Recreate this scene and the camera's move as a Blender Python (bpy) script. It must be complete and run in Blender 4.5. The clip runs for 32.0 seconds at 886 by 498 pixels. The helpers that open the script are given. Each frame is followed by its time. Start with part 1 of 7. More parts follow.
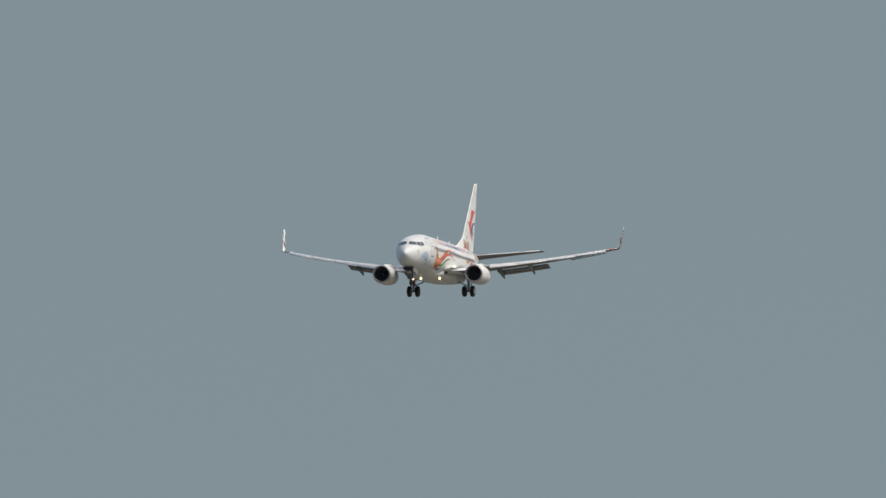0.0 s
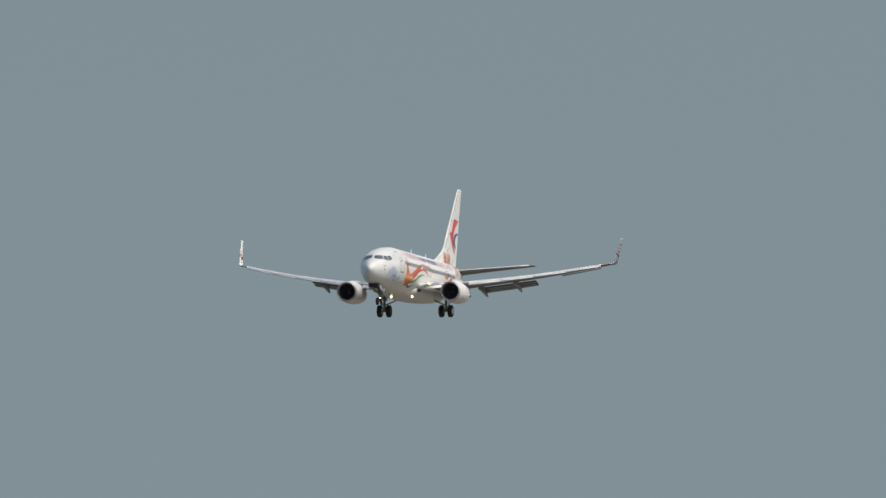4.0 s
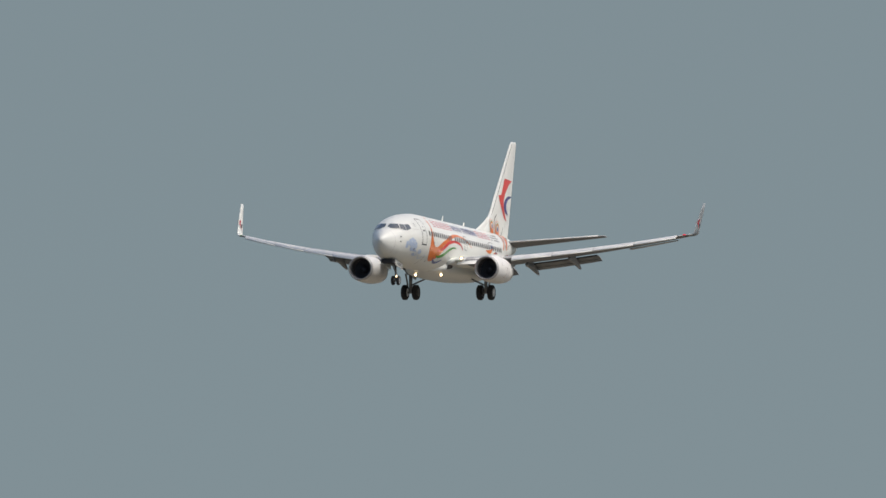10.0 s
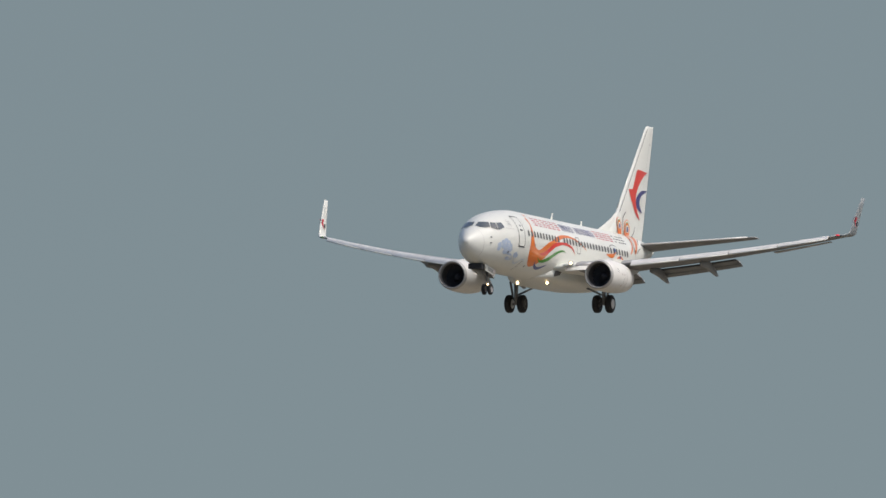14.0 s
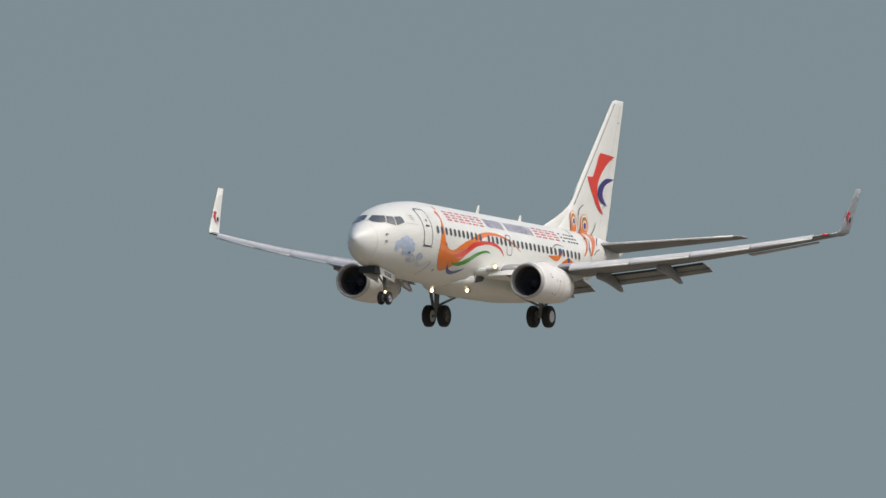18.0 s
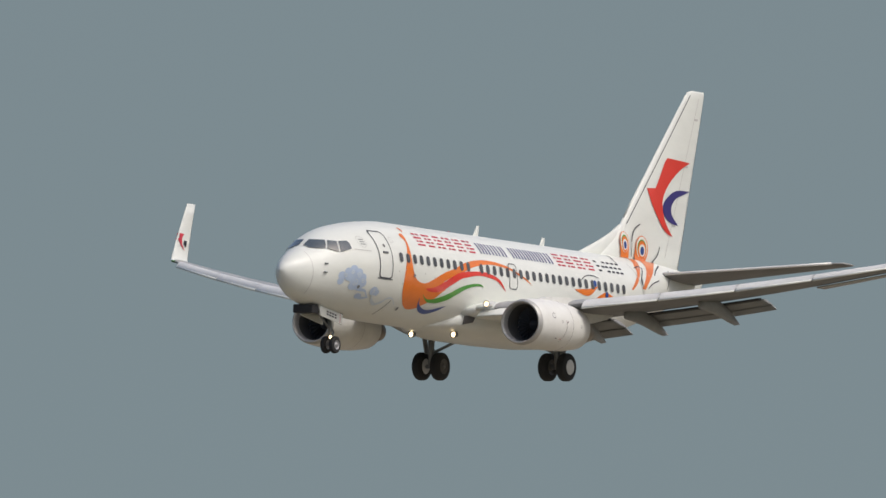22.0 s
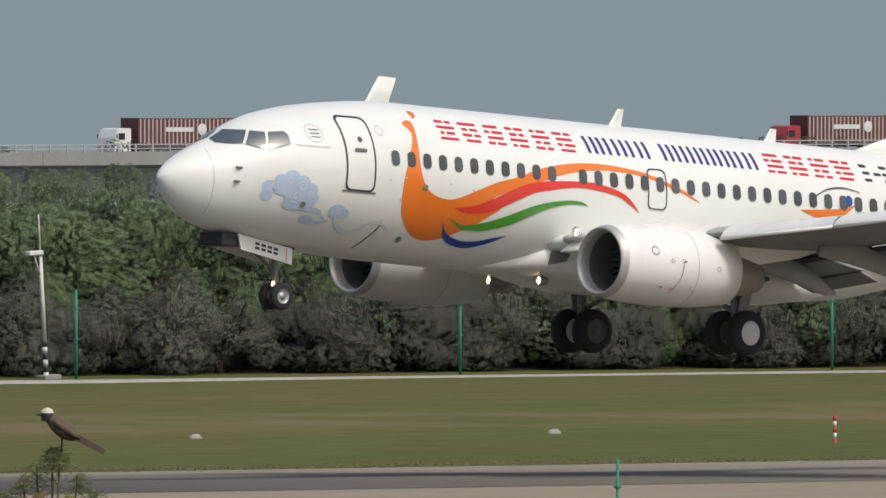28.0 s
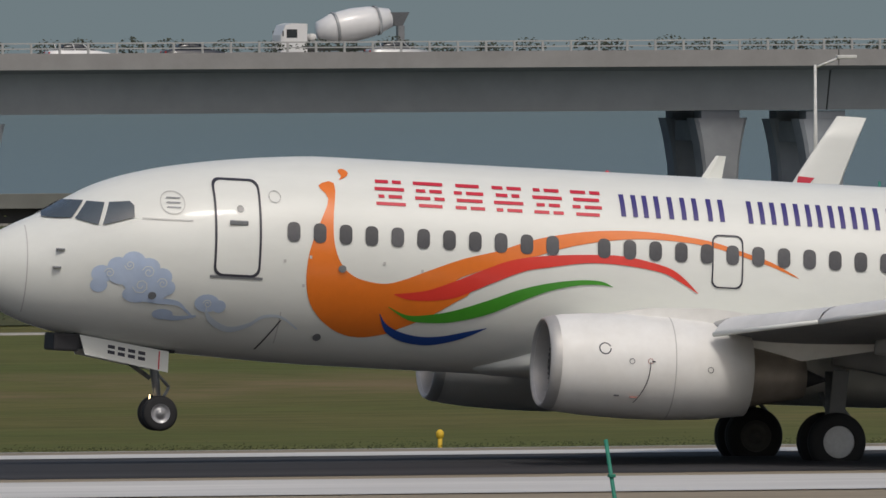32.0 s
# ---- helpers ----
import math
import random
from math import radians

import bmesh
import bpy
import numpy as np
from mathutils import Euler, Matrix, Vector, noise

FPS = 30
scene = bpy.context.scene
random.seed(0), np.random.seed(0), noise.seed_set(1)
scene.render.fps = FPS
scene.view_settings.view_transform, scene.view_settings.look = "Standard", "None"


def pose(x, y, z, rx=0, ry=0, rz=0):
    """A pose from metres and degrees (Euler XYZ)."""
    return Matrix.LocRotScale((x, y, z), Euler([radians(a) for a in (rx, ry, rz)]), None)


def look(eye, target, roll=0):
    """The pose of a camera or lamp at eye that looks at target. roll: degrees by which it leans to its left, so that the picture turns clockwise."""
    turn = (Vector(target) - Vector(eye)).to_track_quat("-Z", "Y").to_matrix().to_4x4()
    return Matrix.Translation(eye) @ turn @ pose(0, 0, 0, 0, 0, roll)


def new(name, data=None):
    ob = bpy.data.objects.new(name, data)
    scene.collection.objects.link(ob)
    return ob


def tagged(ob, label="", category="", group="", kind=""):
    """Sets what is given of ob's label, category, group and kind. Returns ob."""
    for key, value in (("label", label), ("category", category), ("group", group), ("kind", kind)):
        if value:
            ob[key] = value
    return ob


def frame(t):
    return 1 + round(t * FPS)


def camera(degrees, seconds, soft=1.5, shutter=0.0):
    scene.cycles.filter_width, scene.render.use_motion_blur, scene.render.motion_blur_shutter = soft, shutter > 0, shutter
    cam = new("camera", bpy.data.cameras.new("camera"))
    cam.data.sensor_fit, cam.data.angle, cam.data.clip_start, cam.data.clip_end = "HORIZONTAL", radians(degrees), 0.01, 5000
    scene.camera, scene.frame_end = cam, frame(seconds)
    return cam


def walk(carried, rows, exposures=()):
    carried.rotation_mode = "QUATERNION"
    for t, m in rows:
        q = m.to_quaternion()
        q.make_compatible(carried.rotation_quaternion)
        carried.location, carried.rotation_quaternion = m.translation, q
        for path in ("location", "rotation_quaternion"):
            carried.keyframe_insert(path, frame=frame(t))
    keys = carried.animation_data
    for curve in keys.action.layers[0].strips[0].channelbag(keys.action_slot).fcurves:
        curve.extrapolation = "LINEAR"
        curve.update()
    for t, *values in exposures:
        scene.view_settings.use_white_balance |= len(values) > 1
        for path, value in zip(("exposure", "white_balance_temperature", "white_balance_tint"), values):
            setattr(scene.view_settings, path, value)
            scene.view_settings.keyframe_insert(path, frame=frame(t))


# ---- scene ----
EYE = (0.0, 0.0, 8.193)
UNIT = 1.062  # metres to one unit of the site plan


def aim(pan, tilt, roll):
    """Camera pose: pan from +y towards +x, tilt up, roll so that the right side sinks."""
    p, t = radians(pan), radians(tilt)
    way = Vector((math.sin(p) * math.cos(t), math.cos(p) * math.cos(t), math.sin(t)))
    return look(EYE, Vector(EYE) + way * 100, -roll)


def fly(x, y, z, pitch, yaw, bank):
    """Aircraft pose: nose along -x, yawed towards +y, pitched up, left wing up."""
    return pose(x, y, z, bank, -pitch, 180 - yaw)


cam = camera(2.3495, 32.0, soft=1.5)
walk(cam, [
    (0, aim(79.557, 2.140, -0.02)),
    (0.5, aim(79.379, 2.135, -0.05)),
    (1, aim(79.193, 2.134, -0.12)),
    (1.5, aim(79.085, 2.121, -0.12)),
    (2, aim(78.901, 2.103, -0.12)),
    (2.5, aim(78.738, 2.099, -0.11)),
    (3, aim(78.571, 2.079, -0.11)),
    (3.5, aim(78.443, 2.087, -0.06)),
    (5.5, aim(77.565, 2.007, -0.05)),
    (6, aim(77.327, 1.983, -0.16)),
    (6.5, aim(77.109, 1.940, -0.24)),
    (7, aim(76.904, 1.927, -0.19)),
    (7.5, aim(76.652, 1.892, -0.13)),
    (8, aim(76.313, 1.854, -0.11)),
    (8.5, aim(76.042, 1.840, -0.11)),
    (9, aim(75.878, 1.819, -0.16)),
    (9.5, aim(75.651, 1.821, -0.21)),
    (10, aim(75.360, 1.804, -0.19)),
    (10.5, aim(75.074, 1.807, -0.08)),
    (11, aim(74.768, 1.769, 0.16)),
    (11.5, aim(74.454, 1.758, 0.37)),
    (12, aim(74.081, 1.730, 0.11)),
    (12.5, aim(73.635, 1.717, -0.17)),
    (13, aim(73.116, 1.696, -0.25)),
    (13.5, aim(72.681, 1.656, -0.19)),
    (14, aim(72.281, 1.606, -0.12)),
    (14.5, aim(71.859, 1.574, -0.06)),
    (15, aim(71.520, 1.549, -0.22)),
    (15.5, aim(71.146, 1.523, -0.40)),
    (17.5, aim(69.056, 1.361, -0.03)),
    (18, aim(68.440, 1.297, -0.18)),
    (18.5, aim(67.821, 1.272, -0.30)),
    (19, aim(67.278, 1.228, -0.33)),
    (19.5, aim(66.619, 1.124, -0.31)),
    (20, aim(65.731, 1.059, -0.26)),
    (20.5, aim(64.880, 1.003, -0.17)),
    (20.8, aim(64.357, 0.963, -0.08)),
    (21, aim(64.022, 0.949, -0.04)),
    (21.5, aim(63.138, 0.929, -0.06)),
    (22, aim(62.151, 0.932, -0.21)),
    (22.5, aim(61.126, 0.912, -0.27)),
    (23, aim(60.139, 0.837, -0.19)),
    (23.5, aim(59.072, 0.727, -0.15)),
    (24, aim(57.702, 0.606, -0.12)),
    (24.4, aim(56.588, 0.540, -0.06)),
    (24.5, aim(56.302, 0.509, -0.05)),
    (24.7, aim(55.688, 0.467, -0.06)),
    (25, aim(54.770, 0.386, -0.10)),
    (25.2, aim(54.132, 0.343, -0.16)),
    (25.5, aim(53.020, 0.275, -0.27)),
    (27.5, aim(44.889, -0.115, -0.15)),
    (27.6, aim(44.447, -0.149, -0.10)),
    (27.7, aim(43.940, -0.179, -0.05)),
    (27.8, aim(43.410, -0.211, 0.00)),
    (27.9, aim(42.826, -0.243, 0.06)),
    (28, aim(42.273, -0.274, 0.12)),
    (28.2, aim(41.193, -0.311, 0.28)),
    (28.4, aim(40.021, -0.335, 0.42)),
    (28.5, aim(39.392, -0.343, 0.48)),
    (28.6, aim(38.774, -0.350, 0.51)),
    (28.8, aim(37.532, -0.364, 0.53)),
    (29, aim(36.308, -0.372, 0.52)),
    (29.2, aim(35.197, -0.389, 0.47)),
    (29.5, aim(33.344, -0.444, 0.36)),
    (29.6, aim(32.660, -0.463, 0.31)),
    (29.8, aim(31.365, -0.511, 0.20)),
    (30, aim(30.090, -0.556, 0.12)),
    (30.2, aim(28.789, -0.602, 0.09)),
    (30.4, aim(27.576, -0.641, 0.11)),
    (30.5, aim(26.942, -0.655, 0.14)),
    (30.6, aim(26.276, -0.677, 0.21)),
    (30.8, aim(24.891, -0.696, 0.37)),
    (31, aim(23.421, -0.713, 0.52)),
    (31.2, aim(21.747, -0.713, 0.56)),
    (31.4, aim(19.991, -0.689, 0.55)),
    (31.5, aim(19.189, -0.673, 0.53)),
    (31.6, aim(18.464, -0.653, 0.50)),
    (31.8, aim(17.038, -0.614, 0.41)),
    (32, aim(15.630, -0.581, 0.31)),
], exposures=[(0, 0.0), (9, -0.02), (19, -0.08), (21, -0.11), (23, -0.17), (25, -0.2), (28, 0.05), (29, 0.0), (29.5, -0.07), (30, -0.04), (30.6, -0.16), (31, -0.17), (32, -0.51)
])

# ---- light ----
SUN_EL, SUN_AZ = radians(54), radians(178)
world = bpy.data.worlds.new("sky")
scene.world = world
world.use_nodes = True
wn = world.node_tree.nodes
sky = wn.new("ShaderNodeTexSky")
sky.sky_type, sky.sun_disc = "NISHITA", False
sky.sun_elevation, sky.sun_rotation = SUN_EL, SUN_AZ
sky.dust_density, sky.air_density, sky.ozone_density = 4.5, 1.0, 0.6
wn["Background"].inputs["Strength"].default_value = 0.135
world.node_tree.links.new(sky.outputs["Color"], wn["Background"].inputs["Color"])
lamp = bpy.data.lights.new("sun", "SUN")
lamp.energy, lamp.angle, lamp.color = 1.4, radians(7.0), (1.0, 0.975, 0.925)
sun = new("sun", lamp)
sun_way = Vector((math.sin(SUN_AZ) * math.cos(SUN_EL), math.cos(SUN_AZ) * math.cos(SUN_EL), math.sin(SUN_EL)))
sun.matrix_world = look(sun_way * 300, (0, 0, 0))


# ---- materials ----
def material(name, color, rough=0.5, metal=0.0, grain=0.0, grain_scale=3.0, stain=0.0, stain_scale=0.3,
             bump=0.0, bump_scale=8.0, coat=0.0, color2=None, stretch=(1, 1, 1), per_object=0.0, spec=0.5):
    """A surface with fine grain, wide stains and a little relief."""
    m = bpy.data.materials.new(name)
    m.use_nodes = True
    nt = m.node_tree
    n, link = nt.nodes, nt.links
    b = n["Principled BSDF"]
    b.inputs["Roughness"].default_value = rough
    b.inputs["Metallic"].default_value = metal
    b.inputs["Coat Weight"].default_value = coat
    b.inputs["Specular IOR Level"].default_value = spec
    rgb = (*color, 1)
    b.inputs["Base Color"].default_value = rgb
    co = n.new("ShaderNodeTexCoord")
    mp = n.new("ShaderNodeMapping")
    mp.inputs["Scale"].default_value = stretch
    link.new(co.outputs["Object"], mp.inputs["Vector"])
    last = None
    for amount, size, second in ((stain, stain_scale, color2), (grain, grain_scale, None)):
        if not amount:
            continue
        tex = n.new("ShaderNodeTexNoise")
        tex.inputs["Scale"].default_value = size
        tex.inputs["Detail"].default_value = 5
        tex.inputs["Roughness"].default_value = 0.62
        link.new(mp.outputs["Vector"], tex.inputs["Vector"])
        ramp = n.new("ShaderNodeMapRange")
        ramp.inputs["From Min"].default_value, ramp.inputs["From Max"].default_value = 0.36, 0.66
        ramp.inputs["To Min"].default_value, ramp.inputs["To Max"].default_value = 0.0, amount
        link.new(tex.outputs["Fac"], ramp.inputs["Value"])
        mix = n.new("ShaderNodeMix")
        mix.data_type = "RGBA"
        link.new(ramp.outputs["Result"], mix.inputs["Factor"])
        if last:
            link.new(last, mix.inputs["A"])
        else:
            mix.inputs["A"].default_value = rgb
        mix.inputs["B"].default_value = (*(second or [c * 0.45 for c in color]), 1)
        last = mix.outputs["Result"]
    if per_object:
        info = n.new("ShaderNodeObjectInfo")
        hsv = n.new("ShaderNodeHueSaturation")
        rng = n.new("ShaderNodeMapRange")
        rng.inputs["To Min"].default_value, rng.inputs["To Max"].default_value = 1 - per_object, 1 + per_object
        link.new(info.outputs["Random"], rng.inputs["Value"])
        link.new(rng.outputs["Result"], hsv.inputs["Value"])
        if last:
            link.new(last, hsv.inputs["Color"])
        else:
            hsv.inputs["Color"].default_value = rgb
        last = hsv.outputs["Color"]
    if last:
        link.new(last, b.inputs["Base Color"])
    if bump:
        tex = n.new("ShaderNodeTexNoise")
        tex.inputs["Scale"].default_value = bump_scale
        tex.inputs["Detail"].default_value = 4
        link.new(mp.outputs["Vector"], tex.inputs["Vector"])
        bn = n.new("ShaderNodeBump")
        bn.inputs["Strength"].default_value = bump
        bn.inputs["Distance"].default_value = 0.05
        link.new(tex.outputs["Fac"], bn.inputs["Height"])
        link.new(bn.outputs["Normal"], b.inputs["Normal"])
    return m


def glow(name, color, strength):
    m = bpy.data.materials.new(name)
    m.use_nodes = True
    b = m.node_tree.nodes["Principled BSDF"]
    b.inputs["Base Color"].default_value = (*color, 1)
    b.inputs["Emission Color"].default_value = (*color, 1)
    b.inputs["Emission Strength"].default_value = strength
    return m


WHITE = material("white_aircraft_paint", (0.775, 0.79, 0.745), 0.42, grain=0.07, grain_scale=2.5, stain=0.17,
                 stain_scale=0.5, color2=(0.52, 0.51, 0.46), bump=0.04, bump_scale=0.9, stretch=(0.35, 1, 1), coat=0.12)
# Flap and underwing greys are darkened, holding the shade below the wing.
BELLY = material("shaded_flap_grey", (0.285, 0.295, 0.30), 0.6, grain=0.15, stain=0.35, stain_scale=0.6, spec=0.2)
FAIRING = material("grey_fairing_paint", (0.36, 0.365, 0.365), 0.55, grain=0.12, stain=0.3, stain_scale=0.8, spec=0.25)
UNDER = material("shaded_underwing_grey", (0.265, 0.27, 0.275), 0.6, grain=0.15, stain=0.35, stain_scale=0.5, spec=0.2)
OUTBOARD = material("grey_winglet_outside", (0.30, 0.33, 0.345), 0.5, grain=0.1, stain=0.2, stain_scale=0.8, spec=0.3)
COWL = material("cowl_paint", (0.80, 0.795, 0.765), 0.5, grain=0.08, stain=0.22, stain_scale=1.2,
                color2=(0.52, 0.48, 0.42), coat=0.03)
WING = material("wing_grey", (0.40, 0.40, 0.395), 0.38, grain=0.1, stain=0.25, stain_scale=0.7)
ALU = material("bare_aluminium", (0.76, 0.75, 0.73), 0.45, metal=0.25, grain=0.12, grain_scale=5)
SLAT = material("pale_slat_paint", (0.74, 0.74, 0.73), 0.5, grain=0.1, stain=0.2, stain_scale=0.8)
LIP = material("satin_lip_metal", (0.50, 0.49, 0.47), 0.5, metal=0.4, grain=0.15, grain_scale=5)
STEEL = material("hot_steel", (0.33, 0.285, 0.235), 0.45, metal=0.35, grain=0.25, stain=0.3, stain_scale=1.5)
DUCT = material("dark_duct_grey", (0.14, 0.135, 0.13), 0.6, grain=0.3, stain=0.4, stain_scale=1.2)
DARK = material("dark_cavity", (0.025, 0.025, 0.028), 0.75, grain=0.3)
TYRE = material("tyre_rubber", (0.022, 0.022, 0.023), 0.8, grain=0.3, grain_scale=6)
STRUT = material("gear_grey", (0.24, 0.25, 0.26), 0.4, metal=0.3, grain=0.3, grain_scale=9)
RIM = material("alloy_grey", (0.40, 0.40, 0.41), 0.35, metal=0.4, grain=0.35, grain_scale=14)
# Base lighter and bluer than other glass, for the sky it reflects.
COCKPIT = material("sky_reflecting_glass", (0.075, 0.095, 0.11), 0.08, spec=1.0, grain=0.25, coat=0.6)
HUB = material("hub_white", (0.70, 0.70, 0.69), 0.4, grain=0.2, grain_scale=12)
ORANGE = material("orange_paint", (0.80, 0.19, 0.018), 0.3, grain=0.1, coat=0.3)
RED = material("red_paint", (0.72, 0.045, 0.03), 0.3, grain=0.08, coat=0.3)
CRIMSON = material("crimson_paint", (0.58, 0.02, 0.045), 0.3, grain=0.08, coat=0.3)
GREEN = material("green_paint", (0.06, 0.30, 0.025), 0.3, grain=0.08, coat=0.3)
BLUE = material("blue_paint", (0.012, 0.06, 0.28), 0.3, grain=0.08, coat=0.3)
NAVY = material("navy_paint", (0.045, 0.035, 0.19), 0.3, grain=0.08, coat=0.3)
SKYBLUE = material("pale_blue_paint", (0.46, 0.56, 0.735), 0.35, grain=0.15, stain=0.3, stain_scale=2, color2=(0.57, 0.65, 0.75))
CURL = material("faded_blue_paint", (0.60, 0.67, 0.74), 0.35, grain=0.1)
LINE = material("black_line", (0.035, 0.035, 0.05), 0.5, grain=0.2)
SEAM = material("panel_seam", (0.55, 0.54, 0.52), 0.5, grain=0.2)
GLASS = material("dark_window_glass", (0.03, 0.036, 0.042), 0.2, spec=0.6, grain=0.2)
CABIN = material("cabin_window", (0.085, 0.085, 0.09), 0.3, grain=0.3, grain_scale=9, per_object=0.25)
LIGHT = glow("landing_light", (1.0, 0.74, 0.42), 4.5)
FAN = material("spinning_fan_grey", (0.085, 0.09, 0.105), 0.55, grain=0.2)
REDMARK = material("faded_red_stencil", (0.45, 0.20, 0.17), 0.5, grain=0.2)
NAVRED = glow("navigation_red", (0.9, 0.04, 0.07), 0.6)


# ---- mesh helpers ----
def tidy(bm, smooth=True):
    bmesh.ops.recalc_face_normals(bm, faces=bm.faces)
    for f in bm.faces:
        f.smooth = smooth
    return bm


def mesh(bm, name):
    me = bpy.data.meshes.new(name)
    bm.to_mesh(me)
    bm.free()
    return me


def part(name, bm, mat, parent, label=""):
    """One mesh object under a thing or part; bm is a bmesh or a mesh."""
    me = bm if isinstance(bm, bpy.types.Mesh) else mesh(bm, name)
    if not me.materials:
        me.materials.append(mat)
    ob = new(name, me)
    ob.parent = parent
    return tagged(ob, label)


def thing(name, m, label, category, group="", kind=""):
    ob = new(name)
    ob.matrix_world = m
    return tagged(ob, label, category, group, kind)


def solid(name, bm, mat, label="", category="", kind="structure", group=""):
    me = mesh(bm, name)
    me.materials.append(mat)
    return tagged(new(name, me), label, category, group, kind)


def loft(rings, cap=True, smooth=True, closed=True, bm=None):
    """A skin through rings of equal length."""
    bm = bm or bmesh.new()
    vs = [[bm.verts.new(p) for p in r] for r in rings]
    n = len(rings[0])
    for a, b in zip(vs, vs[1:]):
        for i in range(n if closed else n - 1):
            j = (i + 1) % n
            bm.faces.new((a[i], a[j], b[j], b[i]))
    if cap:
        bm.faces.new(vs[0])
        bm.faces.new(list(reversed(vs[-1])))
    return tidy(bm, smooth)


def box(sx, sy, sz, at=(0, 0, 0), bevel=0.0, bm=None, turn=None):
    """A box of the given size, centred at a place, with bevelled edges."""
    own = bm is None
    b = bmesh.new()
    bmesh.ops.create_cube(b, size=1.0, matrix=Matrix.Diagonal((sx, sy, sz, 1)))
    if bevel:
        bmesh.ops.bevel(b, geom=b.edges[:], offset=bevel, segments=2, affect="EDGES", profile=0.6)
    m = Matrix.Translation(at) @ (turn.to_4x4() if turn else Matrix())
    bmesh.ops.transform(b, matrix=m, verts=b.verts)
    if own:
        return b
    me = bpy.data.meshes.new("t")
    b.to_mesh(me)
    b.free()
    bm.from_mesh(me)
    bpy.data.meshes.remove(me)
    return bm


def tube(a, b, r1, r2=None, seg=10, bm=None, cap=True):
    """A tapered round bar from a to b."""
    a, b = Vector(a), Vector(b)
    r2 = r1 if r2 is None else r2
    q = (b - a).to_track_quat("Z", "Y").to_matrix()
    rings = [[c + q @ Vector((r * math.cos(k * math.tau / seg), r * math.sin(k * math.tau / seg), 0)) for k in range(seg)]
             for c, r in ((a, r1), (b, r2))]
    return loft(rings, cap, True, bm=bm)


def lathe(profile, axis="X", seg=32, at=(0, 0, 0), cap=False, squash=None):
    """A turned body: profile of (along, radius)."""
    rings = []
    for u, r in profile:
        ring = []
        for k in range(seg):
            c, s = math.cos(k * math.tau / seg) * r, math.sin(k * math.tau / seg) * r
            if squash and s < 0:
                s *= squash
            p = {"X": (u, c, s), "Y": (c, u, s), "Z": (c, s, u)}[axis]
            ring.append(Vector(at) + Vector(p))
        rings.append(ring)
    return loft(rings, cap)


def curve_through(pts, step=6, closed=True):
    """Smooth points through a short list (Catmull-Rom)."""
    n = len(pts)
    out = []
    for i in range(n if closed else n - 1):
        p = [Vector(pts[(i + k) % n] if closed else pts[min(max(i + k, 0), n - 1)]) for k in (-1, 0, 1, 2)]
        for s in range(step):
            t = s / step
            out.append(0.5 * (2 * p[1] + (p[2] - p[0]) * t + (2 * p[0] - 5 * p[1] + 4 * p[2] - p[3]) * t * t
                              + (3 * p[1] - p[0] - 3 * p[2] + p[3]) * t ** 3))
    if not closed:
        out.append(Vector(pts[-1]))
    return out


def flat(outline, cut_u=0.4, cut_v=0.12):
    """A filled outline (u, v), cut into small cells so that it can be wrapped on a curved skin."""
    bm = bmesh.new()
    bm.faces.new([bm.verts.new((p[0], p[1], 0)) for p in outline])
    bmesh.ops.triangulate(bm, faces=bm.faces[:])
    for axis, cut in ((0, cut_u), (1, cut_v)):
        if not cut:
            continue
        lo = min(v.co[axis] for v in bm.verts)
        hi = max(v.co[axis] for v in bm.verts)
        for k in range(math.ceil(lo / cut), math.floor(hi / cut) + 1):
            co = [0, 0, 0]
            no = [0, 0, 0]
            co[axis], no[axis] = k * cut, 1
            bmesh.ops.bisect_plane(bm, geom=bm.verts[:] + bm.edges[:] + bm.faces[:], plane_co=co, plane_no=no, dist=1e-5)
    return bm

# ---- the airliner ----
# stations: metres aft of the nose; top, bottom and half width of the body
ST = [0, 0.06, 0.2, 0.5, 1, 1.5, 2, 2.5, 3, 3.5, 4, 5, 6, 7, 20.5, 22, 24, 26, 28, 30, 31.5, 32.2]
TOP = [2.96, 3.1, 3.25, 3.49, 3.78, 4.02, 4.33, 4.6, 4.79, 4.93, 5.04, 5.2, 5.31, 5.37, 5.37, 5.37, 5.37, 5.37, 5.33, 5.2, 5.02, 4.85]
LOW = [2.94, 2.80, 2.58, 2.28, 2.0, 1.83, 1.72, 1.63, 1.56, 1.51, 1.47, 1.42, 1.38, 1.36, 1.36, 1.5, 1.95, 2.5, 3.1, 3.72, 4.2, 4.55]
HALF = [0.01, 0.13, 0.27, 0.50, 0.77, 1.00, 1.21, 1.39, 1.54, 1.65, 1.73, 1.83, 1.87, 1.88, 1.88, 1.86, 1.74, 1.5, 1.15, 0.75, 0.42, 0.2]
GEAR_D = 16.6


def smooth_at(d, ys):
    """Cubic through the stations with slopes limited to neighbours."""
    k = max(0, min(len(ST) - 2, int(np.searchsorted(ST, d, side="right")) - 1))

    def slope(i):
        if i <= 0 or i >= len(ST) - 1:
            j = max(0, min(i, len(ST) - 2))
            return (ys[j + 1] - ys[j]) / (ST[j + 1] - ST[j])
        a = (ys[i] - ys[i - 1]) / (ST[i] - ST[i - 1])
        b = (ys[i + 1] - ys[i]) / (ST[i + 1] - ST[i])
        return 0 if a * b <= 0 else 2 * a * b / (a + b)
    h = ST[k + 1] - ST[k]
    t = (d - ST[k]) / h
    return ((2 * t ** 3 - 3 * t * t + 1) * ys[k] + (t ** 3 - 2 * t * t + t) * h * slope(k)
            + (3 * t * t - 2 * t ** 3) * ys[k + 1] + (t ** 3 - t * t) * h * slope(k + 1))


